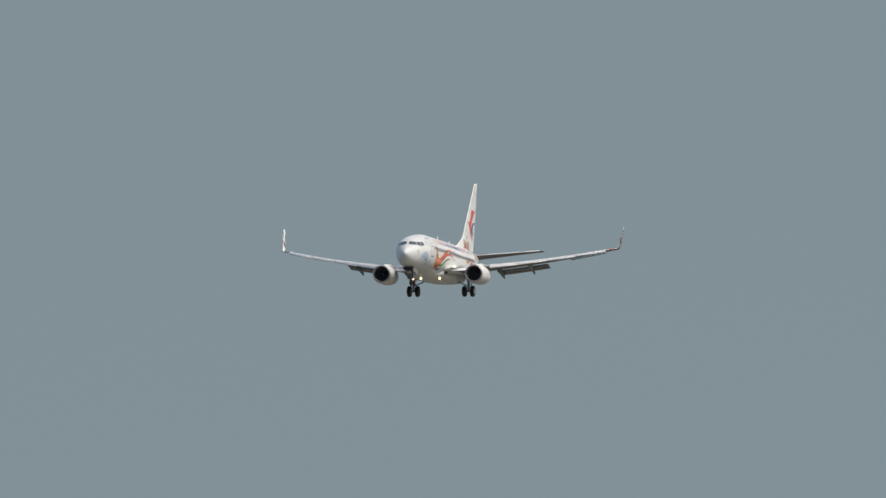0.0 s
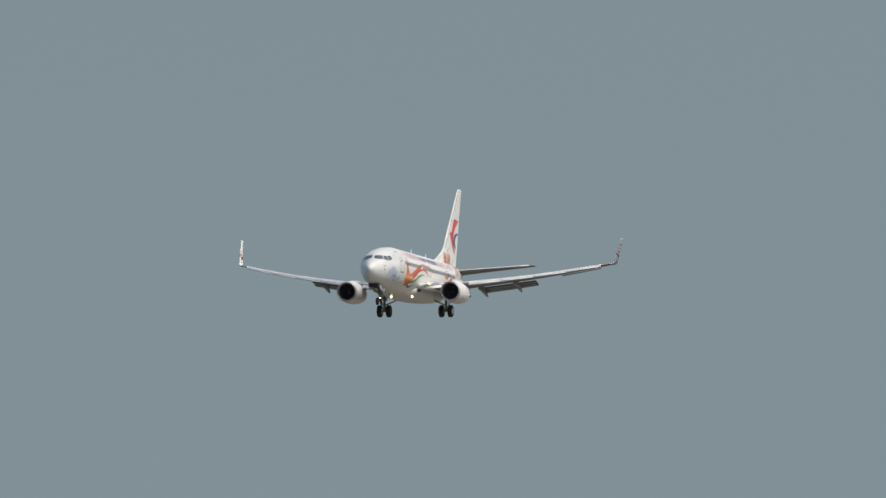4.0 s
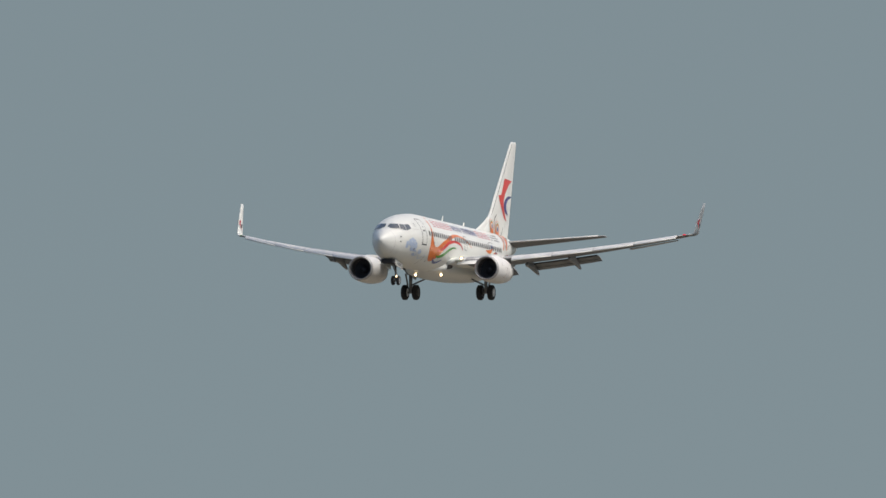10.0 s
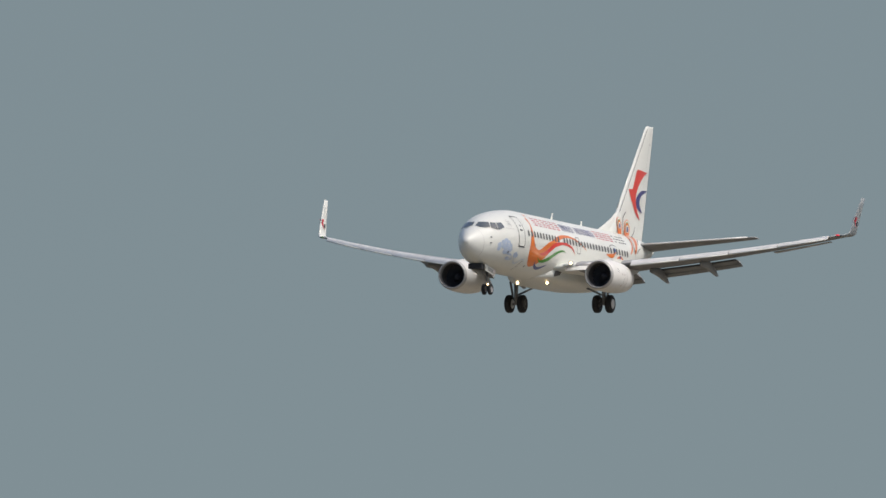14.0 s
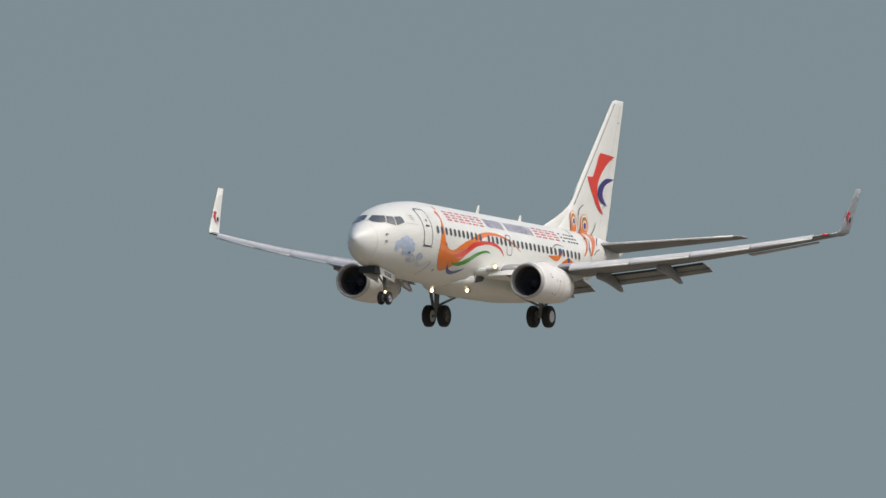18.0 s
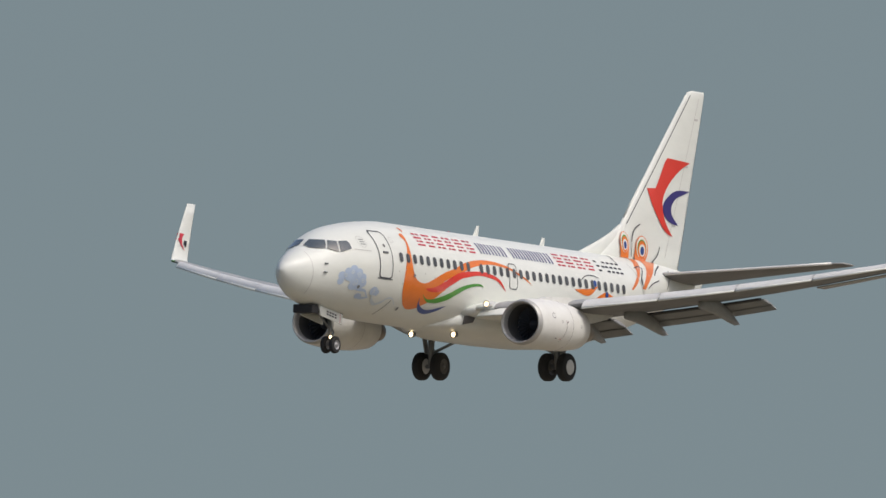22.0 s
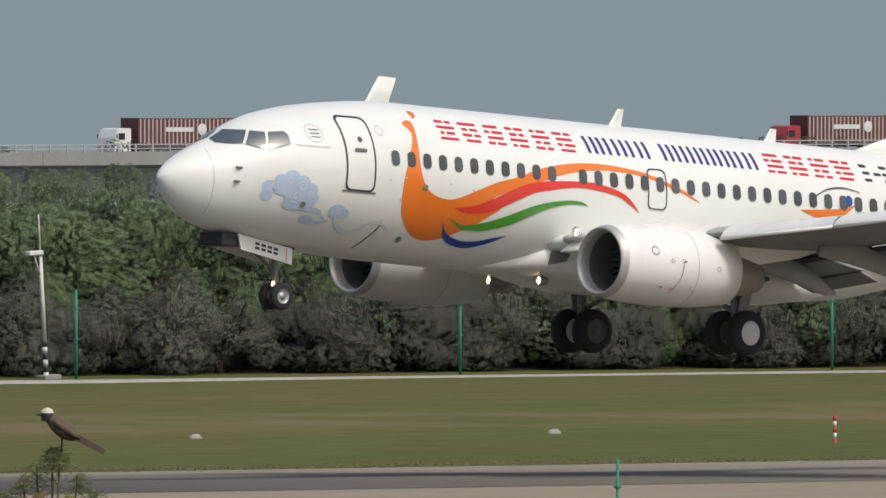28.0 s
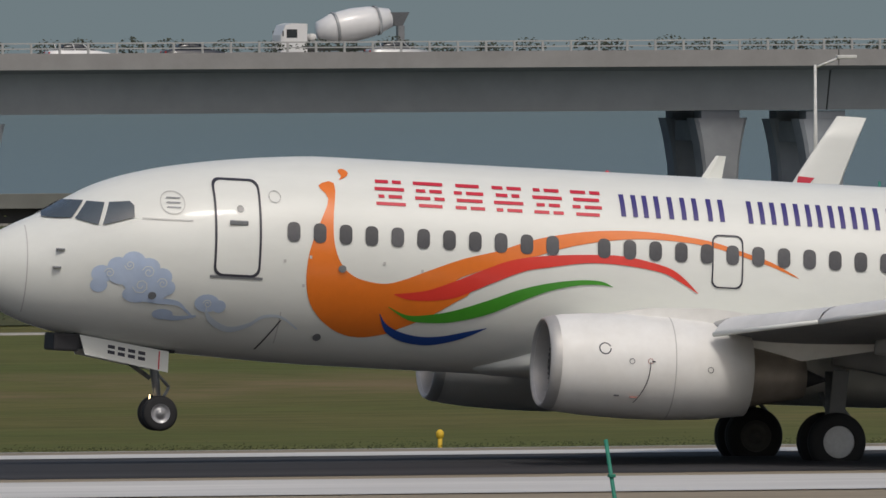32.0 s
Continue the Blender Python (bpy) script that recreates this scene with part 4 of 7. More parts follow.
# main gear, which the landing presses in
main_gear = []
for s in (1, -1):
    mg = part("main_gear", tube((0, 0, 0.55), (0.05, 0, 1.9), 0.11, 0.14, 14), STRUT, airliner, "grey main gear leg with two black wheels")
    mg.location = (0.0 if s > 0 else 0.22, 2.86 * s, -0.2)
    part("axle", tube((0, -0.5, 0.55), (0, 0.5, 0.55), 0.08), STRUT, mg)
    part("side_brace", tube((0.02, -0.1 * s, 1.1), (0.02, -1.6 * s, 1.75), 0.06), STRUT, mg)
    part("torque_link", tube((-0.12, 0, 0.65), (-0.42, 0, 0.95), 0.04, bm=tube((-0.42, 0, 0.95), (-0.1, 0, 1.3), 0.04)), STRUT, mg)
    part("leg_door", box(0.32, 0.05, 0.9, (-0.02, 0.32 * s, 1.5), 0.02, turn=Euler((radians(-12 * s), 0, 0)).to_matrix()), BELLY, mg, "grey leg door")
    for k in (-1, 1):
        wheel(mg, (0, 0.42 * k, 0.56), 0.56, 0.4, k == s)
    main_gear.append((mg, s))

# ---- ground, runway, sea, viaduct ----
GRASS = material("airfield_grass", (0.097, 0.117, 0.033), 0.9, grain=0.55, grain_scale=1.6, stain=0.8, stain_scale=0.05, color2=(0.155, 0.125, 0.05),
                 stretch=(0.25, 1, 1), bump=0.6, bump_scale=6, spec=0.1)
# beyond the runway's end ground, mostly unseen, turns dark grey to cut bounced light
gn, gl = GRASS.node_tree.nodes, GRASS.node_tree.links
co = gn.new("ShaderNodeTexCoord")
sep = gn.new("ShaderNodeSeparateXYZ")
fade = gn.new("ShaderNodeMapRange")
fade.inputs["From Min"].default_value, fade.inputs["From Max"].default_value = 640 * UNIT, 800 * UNIT
mix = gn.new("ShaderNodeMix")
mix.data_type = "RGBA"
mix.inputs["B"].default_value = (0.07, 0.08, 0.08, 1)
old = gn["Principled BSDF"].inputs["Base Color"].links[0].from_socket
gl.new(co.outputs["Object"], sep.inputs[0])
gl.new(sep.outputs["X"], fade.inputs["Value"])
gl.new(fade.outputs["Result"], mix.inputs["Factor"])
gl.new(old, mix.inputs["A"])
gl.new(mix.outputs["Result"], gn["Principled BSDF"].inputs["Base Color"])
# worn soil shows in patches in the near grass, and in pale scuffs in the far grass
def worn(y0, y1, size, low, high, rgb, amount):
    y0, y1 = y0 * UNIT, y1 * UNIT
    base = gn["Principled BSDF"].inputs["Base Color"].links[0].from_socket
    band = gn.new("ShaderNodeMapRange")
    band.interpolation_type = "SMOOTHSTEP"
    band.inputs["From Min"].default_value, band.inputs["From Max"].default_value = y0, y0 + (y1 - y0) * 0.3
    band2 = gn.new("ShaderNodeMapRange")
    band2.interpolation_type = "SMOOTHSTEP"
    band2.inputs["From Min"].default_value, band2.inputs["From Max"].default_value = y1, y1 - (y1 - y0) * 0.3
    for b in (band, band2):
        gl.new(sep.outputs["Y"], b.inputs["Value"])
    tex = gn.new("ShaderNodeTexNoise")
    tex.inputs["Scale"].default_value = size
    tex.inputs["Detail"].default_value = 7
    tex.inputs["Roughness"].default_value = 0.65
    gl.new(co.outputs["Object"], tex.inputs["Vector"])
    cut = gn.new("ShaderNodeMapRange")
    cut.inputs["From Min"].default_value, cut.inputs["From Max"].default_value = low, high
    cut.inputs["To Max"].default_value = amount
    gl.new(tex.outputs["Fac"], cut.inputs["Value"])
    m1, m2 = gn.new("ShaderNodeMath"), gn.new("ShaderNodeMath")
    m1.operation = m2.operation = "MULTIPLY"
    gl.new(band.outputs["Result"], m1.inputs[0])
    gl.new(band2.outputs["Result"], m1.inputs[1])
    gl.new(m1.outputs[0], m2.inputs[0])
    gl.new(cut.outputs["Result"], m2.inputs[1])
    lay = gn.new("ShaderNodeMix")
    lay.data_type = "RGBA"
    lay.inputs["B"].default_value = (*rgb, 1)
    gl.new(m2.outputs[0], lay.inputs["Factor"])
    gl.new(base, lay.inputs["A"])
    gl.new(lay.outputs["Result"], gn["Principled BSDF"].inputs["Base Color"])


worn(288, 334, 0.16, 0.42, 0.56, (0.17, 0.135, 0.09), 0.8)
worn(424, 482, 0.045, 0.5, 0.68, (0.18, 0.13, 0.07), 0.55)
worn(440, 462, 0.11, 0.44, 0.62, (0.20, 0.14, 0.085), 0.6)
worn(411, 482, 0.3, 0.60, 0.72, (0.19, 0.15, 0.09), 0.35)
SLOPE = material("dry_embankment", (0.060, 0.086, 0.030), 0.95, grain=0.6, grain_scale=0.9, stain=0.9, stain_scale=0.05, color2=(0.10, 0.085, 0.05),
                 bump=0.8, bump_scale=2.5, spec=0.1)


def browner(m, rgb, x0, x1, amount):
    """Dry brown growth takes over along x, in patches."""
    n, link = m.node_tree.nodes, m.node_tree.links
    base = n["Principled BSDF"].inputs["Base Color"].links[0].from_socket
    users = [k.to_socket for k in base.links]
    at, xyz, tex = n.new("ShaderNodeTexCoord"), n.new("ShaderNodeSeparateXYZ"), n.new("ShaderNodeTexNoise")
    tex.inputs["Scale"].default_value, tex.inputs["Detail"].default_value = 0.09, 4
    link.new(at.outputs["Object"], xyz.inputs[0])
    link.new(at.outputs["Object"], tex.inputs["Vector"])
    along, cut, both, lay = n.new("ShaderNodeMapRange"), n.new("ShaderNodeMapRange"), n.new("ShaderNodeMath"), n.new("ShaderNodeMix")
    along.inputs["From Min"].default_value, along.inputs["From Max"].default_value = x0 * UNIT, x1 * UNIT
    cut.inputs["From Min"].default_value, cut.inputs["From Max"].default_value = 0.36, 0.55
    cut.inputs["To Min"].default_value, cut.inputs["To Max"].default_value = 0.35 * amount, amount
    both.operation, lay.data_type = "MULTIPLY", "RGBA"
    link.new(xyz.outputs["X"], along.inputs["Value"])
    link.new(tex.outputs["Fac"], cut.inputs["Value"])
    link.new(along.outputs["Result"], both.inputs[0])
    link.new(cut.outputs["Result"], both.inputs[1])
    link.new(both.outputs[0], lay.inputs["Factor"])
    link.new(base, lay.inputs["A"])
    lay.inputs["B"].default_value = (*rgb, 1)
    for k in users:
        link.new(lay.outputs["Result"], k)


browner(SLOPE, (0.105, 0.086, 0.068), 335, 375, 0.75)
CONCRETE = material("runway_concrete", (0.305, 0.258, 0.185), 0.85, grain=0.25, grain_scale=1.2, stain=0.35, stain_scale=0.03, color2=(0.21, 0.18, 0.145), stretch=(0.12, 1, 1), spec=0.2)
RUBBER = material("rubber_marked_runway", (0.032, 0.032, 0.036), 0.8, grain=0.35, grain_scale=0.8, stain=0.8, stain_scale=0.16, color2=(0.075, 0.071, 0.068), stretch=(0.04, 1, 1), spec=0.2)
rn, rl = RUBBER.node_tree.nodes, RUBBER.node_tree.links
co = rn.new("ShaderNodeTexCoord")
sep = rn.new("ShaderNodeSeparateXYZ")
fade = rn.new("ShaderNodeMapRange")
fade.inputs["From Min"].default_value, fade.inputs["From Max"].default_value = 315 * UNIT, 362 * UNIT
fade.inputs["To Max"].default_value = 0.9
mix = rn.new("ShaderNodeMix")
mix.data_type = "RGBA"
mix.inputs["B"].default_value = (0.25, 0.22, 0.175, 1)
old = rn["Principled BSDF"].inputs["Base Color"].links[0].from_socket
rl.new(co.outputs["Object"], sep.inputs[0])
rl.new(sep.outputs["X"], fade.inputs["Value"])
rl.new(fade.outputs["Result"], mix.inputs["Factor"])
rl.new(old, mix.inputs["A"])
rl.new(mix.outputs["Result"], rn["Principled BSDF"].inputs["Base Color"])
SHOULDER = material("shoulder_asphalt", (0.235, 0.20, 0.16), 0.9, grain=0.3, grain_scale=1.0, stain=0.4, stain_scale=0.05, spec=0.15)
MARK = material("worn_white_marking", (0.66, 0.65, 0.62), 0.75, grain=0.3, grain_scale=0.9, stain=0.35, stain_scale=0.2, stretch=(0.15, 1, 1))
KERB = material("pale_kerb", (0.36, 0.345, 0.31), 0.85, grain=0.3, stain=0.3)
# Viaduct greys are raised a little to stand for haze over the water.
DECKC = material("viaduct_concrete", (0.30, 0.292, 0.28), 0.85, grain=0.2, grain_scale=0.6, stain=0.35, stain_scale=0.07, color2=(0.22, 0.21, 0.2), spec=0.2)
GIRDER = material("girder_concrete", (0.365, 0.37, 0.37), 0.85, grain=0.15, grain_scale=0.5, stain=0.3, stain_scale=0.05, spec=0.2)
PIERC = material("pier_concrete", (0.385, 0.405, 0.425), 0.85, grain=0.2, grain_scale=0.5, stain=0.4, stain_scale=0.12, spec=0.2)
RAIL = material("pale_rail_paint", (0.40, 0.40, 0.385), 0.55, grain=0.2)
SHRUB = material("shrub_leaves", (0.04, 0.05, 0.032), 0.8, grain=0.5, grain_scale=3, per_object=0.3)
WATER = material("hazy_sea", (0.085, 0.125, 0.135), 0.22, grain=0.25, grain_scale=0.02, bump=0.15, bump_scale=0.25, spec=0.3)
MID = 376.13

profile = [(-4600, 0), (-60, 0), (-8, 0.0), (60, 0.0), (270, -0.45), (330, -0.41), (341.5, -0.332), (346.3, -0.325), (376.13, -0.2), (406.0, -0.525), (409, -0.55), (425, -0.45),
           (460, 0.2), (489.6, 0.58), (494, 0.62), (500, 0.7), (540, 1.25), (585, 2.0), (598, 2.24), (606, 2.3), (640, 2.3), (690, 2.0), (720, -5.6), (760, -9)]


def sink(x, y):
    """The bank behind the road lies lower past the far end of the trees."""
    u, v = min(max((x - 480) / 110, 0), 1), min(max((y - 515) / 60, 0), 1)
    return 1.25 * u * u * (3 - 2 * u) * v * v * (3 - 2 * v) if y < 700 else 0.0


def strip(rows, x0, x1, nx, wobble=0.0):
    """A sheet from a cross profile (y, z) pulled along x."""
    bm = bmesh.new()
    grid = []
    for k in range(nx + 1):
        x = x0 + (x1 - x0) * k / nx
        grid.append([bm.verts.new((x * UNIT, y * UNIT, z + (wobble * noise.noise(Vector((x * 0.05, y * 0.11, 0))) - sink(x, y) if wobble and not 330 < y < 420 else 0))) for y, z in rows])
    for a, b in zip(grid, grid[1:]):
        for i in range(len(rows) - 1):
            bm.faces.new((a[i], a[i + 1], b[i + 1], b[i]))
    bmesh.ops.recalc_face_normals(bm, faces=bm.faces)
    for f in bm.faces:
        if f.normal.z < 0:
            f.normal_flip()
        f.smooth = True
    return bm


fine = []
for (y0, z0), (y1, z1) in zip(profile, profile[1:]):
    n = 1 if y0 < 200 or (330 < y0 < 406) else max(1, int((y1 - y0) / 6))
    fine += [(y0 + (y1 - y0) * k / n, z0 + (z1 - z0) * k / n) for k in range(n)]
fine.append(profile[-1])
solid("ground", strip(fine, -4600, 4800, 940, 0.10), GRASS, "green and brown mown airfield grass", "grass")
solid("embankment", strip([(y, z + 0.03) for y, z in fine if 495 <= y <= 640], -400, 1400, 360, 0.10), SLOPE, "rough dry grass slope behind the perimeter road", "embankment")


def crown(y):
    return -0.10 - (0.0069 * (MID - y) if y < MID else 0.0136 * (y - MID))


def lay(name, y0, y1, x0, x1, lift, mat, label, category, n=6):
    ys = [y0 + (y1 - y0) * k / n for k in range(n + 1)]
    if y0 < MID < y1:
        ys = sorted(set(ys + [MID]))
    return solid(name, strip([(y, crown(y) + lift) for y in ys], x0, x1, 60), mat, label, category)


lay("runway", 346.2, 406.2, -900, 2200, 0.02, CONCRETE, "pale concrete runway with a crowned middle", "runway", 12)
lay("runway_rubber", 366.8, 397.5, -900, 700, 0.03, RUBBER, "black tyre-marked runway middle", "runway")
lay("runway_shoulder", 341.5, 346.2, -900, 2200, 0.015, SHOULDER, "brown-grey runway shoulder", "pavement", 2)
lay("shoulder_strip", 406.2, 408.6, -900, 2200, 0.015, SHOULDER, "brown-grey runway shoulder", "pavement", 2)
lay("edge_line", 346.4, 347.05, -900, 2200, 0.035, MARK, "thin white runway edge line", "marking", 1)
lay("far_edge_line", 405.2, 406.0, -900, 2200, 0.035, MARK, "thin white runway edge line", "marking", 1)
lay("aiming_mark", 355.0, 364.4, 72, 136.2, 0.042, MARK, "broad white aiming mark", "marking", 2)
lay("aiming_mark_far", 388.0, 397.4, 72, 136.2, 0.042, MARK, "broad white aiming mark", "marking", 2)
for k, y in enumerate((355.0, 358.3, 361.6, 364.9)):
    lay("touchdown_mark_%d" % (k + 1), y, y + 1.9, 249.5, 272.0, 0.044, MARK, "white touchdown stripe", "marking", 1)
    lay("touchdown_mark_%d" % (k + 5), 2 * MID - y - 1.9, 2 * MID - y, 249.5, 272.0, 0.044, MARK, "white touchdown stripe", "marking", 1)
solid("perimeter_road", strip([(492.2, 0.56), (492.25, 0.65), (493.6, 0.665), (493.7, 0.58)], -900, 2600, 120), KERB, "narrow pale perimeter road", "road")
sea = bmesh.new()
bmesh.ops.create_grid(sea, x_segments=40, y_segments=40, size=4700)
for v in sea.verts:
    v.co.z = -5.0
    v.co.y += 5300
    v.co.x += 0
solid("sea", sea, WATER, "calm hazy grey-green sea", "water")

# far haze: a plain glowing wall beyond everything
haze = bpy.data.materials.new("far_haze")
haze.use_nodes = True
hn, hl = haze.node_tree.nodes, haze.node_tree.links
hn.remove(hn["Principled BSDF"])
em = hn.new("ShaderNodeEmission")
co = hn.new("ShaderNodeTexCoord")
sep = hn.new("ShaderNodeSeparateXYZ")
hl.new(co.outputs["Object"], sep.inputs[0])
ramp = hn.new("ShaderNodeValToRGB")
ramp.color_ramp.elements[0].position, ramp.color_ramp.elements[0].color = 0.0, (0.226, 0.287, 0.312, 1)
ramp.color_ramp.elements[1].position, ramp.color_ramp.elements[1].color = 1.0, (0.211, 0.270, 0.303, 1)
mr = hn.new("ShaderNodeMapRange")
mr.inputs["From Min"].default_value, mr.inputs["From Max"].default_value = -10, 420
hl.new(sep.outputs["Z"], mr.inputs["Value"])
tex = hn.new("ShaderNodeTexNoise")
tex.inputs["Scale"].default_value, tex.inputs["Detail"].default_value = 0.006, 3
hl.new(co.outputs["Object"], tex.inputs["Vector"])
add = hn.new("ShaderNodeMath")
add.operation = "MULTIPLY_ADD"
add.inputs[1].default_value = 0.16
hl.new(tex.outputs["Fac"], add.inputs[0])
hl.new(mr.outputs["Result"], add.inputs[2])
sub = hn.new("ShaderNodeMath")
sub.operation = "SUBTRACT"
sub.inputs[1].default_value = 0.08
hl.new(add.outputs[0], sub.inputs[0])
hl.new(sub.outputs[0], ramp.inputs["Fac"])
hl.new(ramp.outputs["Color"], em.inputs["Color"])
hl.new(em.outputs[0], hn["Material Output"].inputs["Surface"])
bm = bmesh.new()
lo, hi = [], []
for k in range(97):
    a = radians(-100 + 200 * k / 96)
    p = Vector((4640 * math.sin(a), 4640 * math.cos(a), 0))
    lo.append(bm.verts.new(p + Vector((0, 0, -30))))
    hi.append(bm.verts.new(p + Vector((0, 0, 520))))
for k in range(96):
    bm.faces.new((lo[k], lo[k + 1], hi[k + 1], hi[k]))
solid("backdrop", tidy(bm), haze, "plain grey-blue hazy sky near the horizon", "sky")

# twin viaducts over the water
DECK = 1390.0 * UNIT


def pier_x(k):
    """Where pier k stands along the viaduct."""
    if k <= 5:
        return 414.3 + 58.6 * k
    return 707.3 + 57.1 * (k - 5) if k <= 10 else 993.0 + 54.45 * (k - 10)


def bend(x):
    """The viaduct's gentle swing towards the airfield far along."""
    return -max(0.0, x - 1300) ** 2 / 12600


def deck_z(x):
    """Height of the rail top along the viaduct: a very low hump."""
    return 7.38 + 1.3 * math.exp(-((x - 1350) / 230) ** 2) + 0.35 * math.exp(-((x - 1000) / 150) ** 2)


def viaduct_span(k, y, front):
    x0, x1 = pier_x(k - 1), pier_x(k)
    za, zb, ya, yb = deck_z(x0), deck_z(x1), bend(x0) * UNIT, bend(x1) * UNIT
    x0, x1 = x0 * UNIT, x1 * UNIT
    span = thing("viaduct_span", Matrix.Translation((0, y, 0)), "grey concrete viaduct span with a pale railing", "bridge", "viaduct spans", "structure")

    def along(rows, inset=0.0):
        return loft([[Vector((x, dy + b, z + dz)) for dy, dz in rows] for x, z, b in ((x0 + inset, za, ya), (x1 - inset, zb, yb))], smooth=False)
    part("girder", along([(-5.9, -2.1), (5.9, -2.1), (4.9, -5.0), (-4.9, -5.0)], 0.06), GIRDER, span)
    part("deck_slab", along([(-7.9, -1.5), (7.9, -1.5), (7.9, -1.8), (6.0, -2.15), (-6.0, -2.15), (-7.9, -1.8)], 0.03), DECKC, span)
    for s in (-1, 1):
        part("parapet", along([(s * 7.9, -1.86), (s * 7.5, -1.5), (s * 7.55, -0.72), (s * 7.98, -0.72), (s * 8.0, -1.86)], 0.03), DECKC, span)
        if s < 0 and front:
            for lo, hi in ((-0.05, 0.05), (-0.42, -0.33)):
                part("rail", along([(s * 7.82, lo), (s * 7.7, lo), (s * 7.7, hi), (s * 7.82, hi)]), RAIL, span)
            n = int((x1 - x0) / 2.05)
            for i in range(n):
                t = (i + 0.5) / n
                ob = part("rail_post", RAIL_POST, RAIL, span)
                ob.location = (x0 + (x1 - x0) * t, s * 7.78 + ya + (yb - ya) * t, za + (zb - za) * t - 0.36)
    return span


def pier(k, y):
    x = pier_x(k)
    z = deck_z(x) - 5.05
    p = thing("pier", Matrix.Translation((x * UNIT + (8.0 if y > DECK and x > 1300 else 0.0), y + bend(x) * UNIT, 0)), "grey flared twin-column viaduct pier standing in water", "pier", "viaduct piers", "structure")
    for s in (-1, 1):
        rows = []
        for t in (0, 0.3, 0.55, 0.75, 0.88, 0.96, 1.0):
            zz = -5.6 + (z - 0.6 + 5.6) * t
            w = 1.25 + 0.75 * max(0, (t - 0.25) / 0.75) ** 2.0
            d = 1.1 + 0.1 * t
            rows.append([Vector((a * w, s * 3.7 + b * d, zz)) for a, b in ((-0.86, -1), (0.86, -1), (1, -0.8), (1, 0.8), (0.86, 1), (-0.86, 1), (-1, 0.8), (-1, -0.8))])
        part("column", loft(rows, smooth=False), PIERC, p)
        part("bearing", box(2.9, 1.9, 0.6, (0, s * 3.7, z - 0.32), 0.05), PIERC, p)
    part("tie_beam", box(2.7, 5.5, 1.5, (0, 0, z - 1.5), 0.08), PIERC, p)
    part("pile_cap", box(6.4, 12.5, 0.9, (0, 0, -5.35), 0.08), PIERC, p)
    return p


bm = box(0.16, 0.14, 0.74, (0, 0, 0.0), 0.015)
RAIL_POST = mesh(bm, "rail_post")
RAIL_POST.materials.append(RAIL)
for k in range(-4, 40):
    viaduct_span(k, DECK, True)
    viaduct_span(k, DECK + 26.5, False)
    pier(k, DECK)
    pier(k, DECK + 26.5)

# ---- things round the airfield ----
WOOD = material("branch_bark", (0.10, 0.075, 0.05), 0.9, grain=0.4, grain_scale=6, bump=0.5)


def leafy(name, color, **more):
    """Leaves that let some light through; the half-clear gaps also soften crowns like haze."""
    m = material(name, color, 0.8, grain=0.35, per_object=0.2, spec=0.15, **more)
    n, link = m.node_tree.nodes, m.node_tree.links
    b = n["Principled BSDF"]
    thin = n.new("ShaderNodeBsdfTranslucent")
    both = n.new("ShaderNodeMixShader")
    both.inputs[0].default_value = 0.4
    gap = n.new("ShaderNodeBsdfTransparent")
    loose = n.new("ShaderNodeMixShader")
    loose.inputs[0].default_value = 0.48
    link.new(b.inputs["Base Color"].links[0].from_socket, thin.inputs["Color"])
    link.new(b.outputs[0], both.inputs[1])
    link.new(thin.outputs[0], both.inputs[2])
    link.new(both.outputs[0], loose.inputs[1])
    link.new(gap.outputs[0], loose.inputs[2])
    link.new(loose.outputs[0], n["Material Output"].inputs["Surface"])
    return m


# Tree greens are raised to hold the haze over them.
LEAF = leafy("haze_paled_leaves", (0.185, 0.25, 0.135), grain_scale=0.5)
LEAF2 = leafy("dry_leaves", (0.185, 0.205, 0.125), grain_scale=0.5)
BUSHL = leafy("dark_bush_leaves", (0.125, 0.17, 0.10), grain_scale=0.6)
SCRUBL = leafy("dry_scrub_leaves", (0.135, 0.125, 0.085), grain_scale=0.6)
# Hedge leaves are darker than the trees, the shade below crowns put in.
UNDERL = leafy("shaded_hedge_leaves", (0.135, 0.142, 0.115), grain_scale=0.6)
WEED = leafy("weed_leaves", (0.085, 0.110, 0.045), grain_scale=0.8, stain=0.6, stain_scale=0.07, color2=(0.105, 0.10, 0.055))
browner(WEED, (0.115, 0.098, 0.075), 335, 375, 0.7)
FEATHER = material("brown_feathers", (0.11, 0.078, 0.055), 0.8, grain=0.4, grain_scale=60)
PALE = material("pale_feathers", (0.6, 0.55, 0.48), 0.8, grain=0.2)
GREENP = material("green_fence_paint", (0.02, 0.22, 0.15), 0.6, grain=0.3, grain_scale=5)
WHITEP = material("weathered_white_paint", (0.68, 0.68, 0.66), 0.6, grain=0.25, grain_scale=4)
REDP = material("weathered_red_paint", (0.55, 0.05, 0.045), 0.6, grain=0.3, grain_scale=4)
ORANGEP = material("orange_red_paint", (0.62, 0.10, 0.03), 0.6, grain=0.3, grain_scale=4)
YELLOWP = material("yellow_paint", (0.70, 0.46, 0.03), 0.6, grain=0.3, grain_scale=4)
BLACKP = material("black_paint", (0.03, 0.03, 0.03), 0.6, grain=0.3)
SLABC = material("dark_weathered_slab", (0.17, 0.155, 0.13), 0.9, grain=0.4, stain=0.4)
LIDR = material("dull_red_lid", (0.30, 0.05, 0.045), 0.6, grain=0.35, grain_scale=6)
SOCKR = material("red_sock_cloth", (0.52, 0.085, 0.09), 0.85, grain=0.35, grain_scale=5)
SOCKW = material("white_sock_cloth", (0.60, 0.55, 0.50), 0.85, grain=0.35, grain_scale=5)
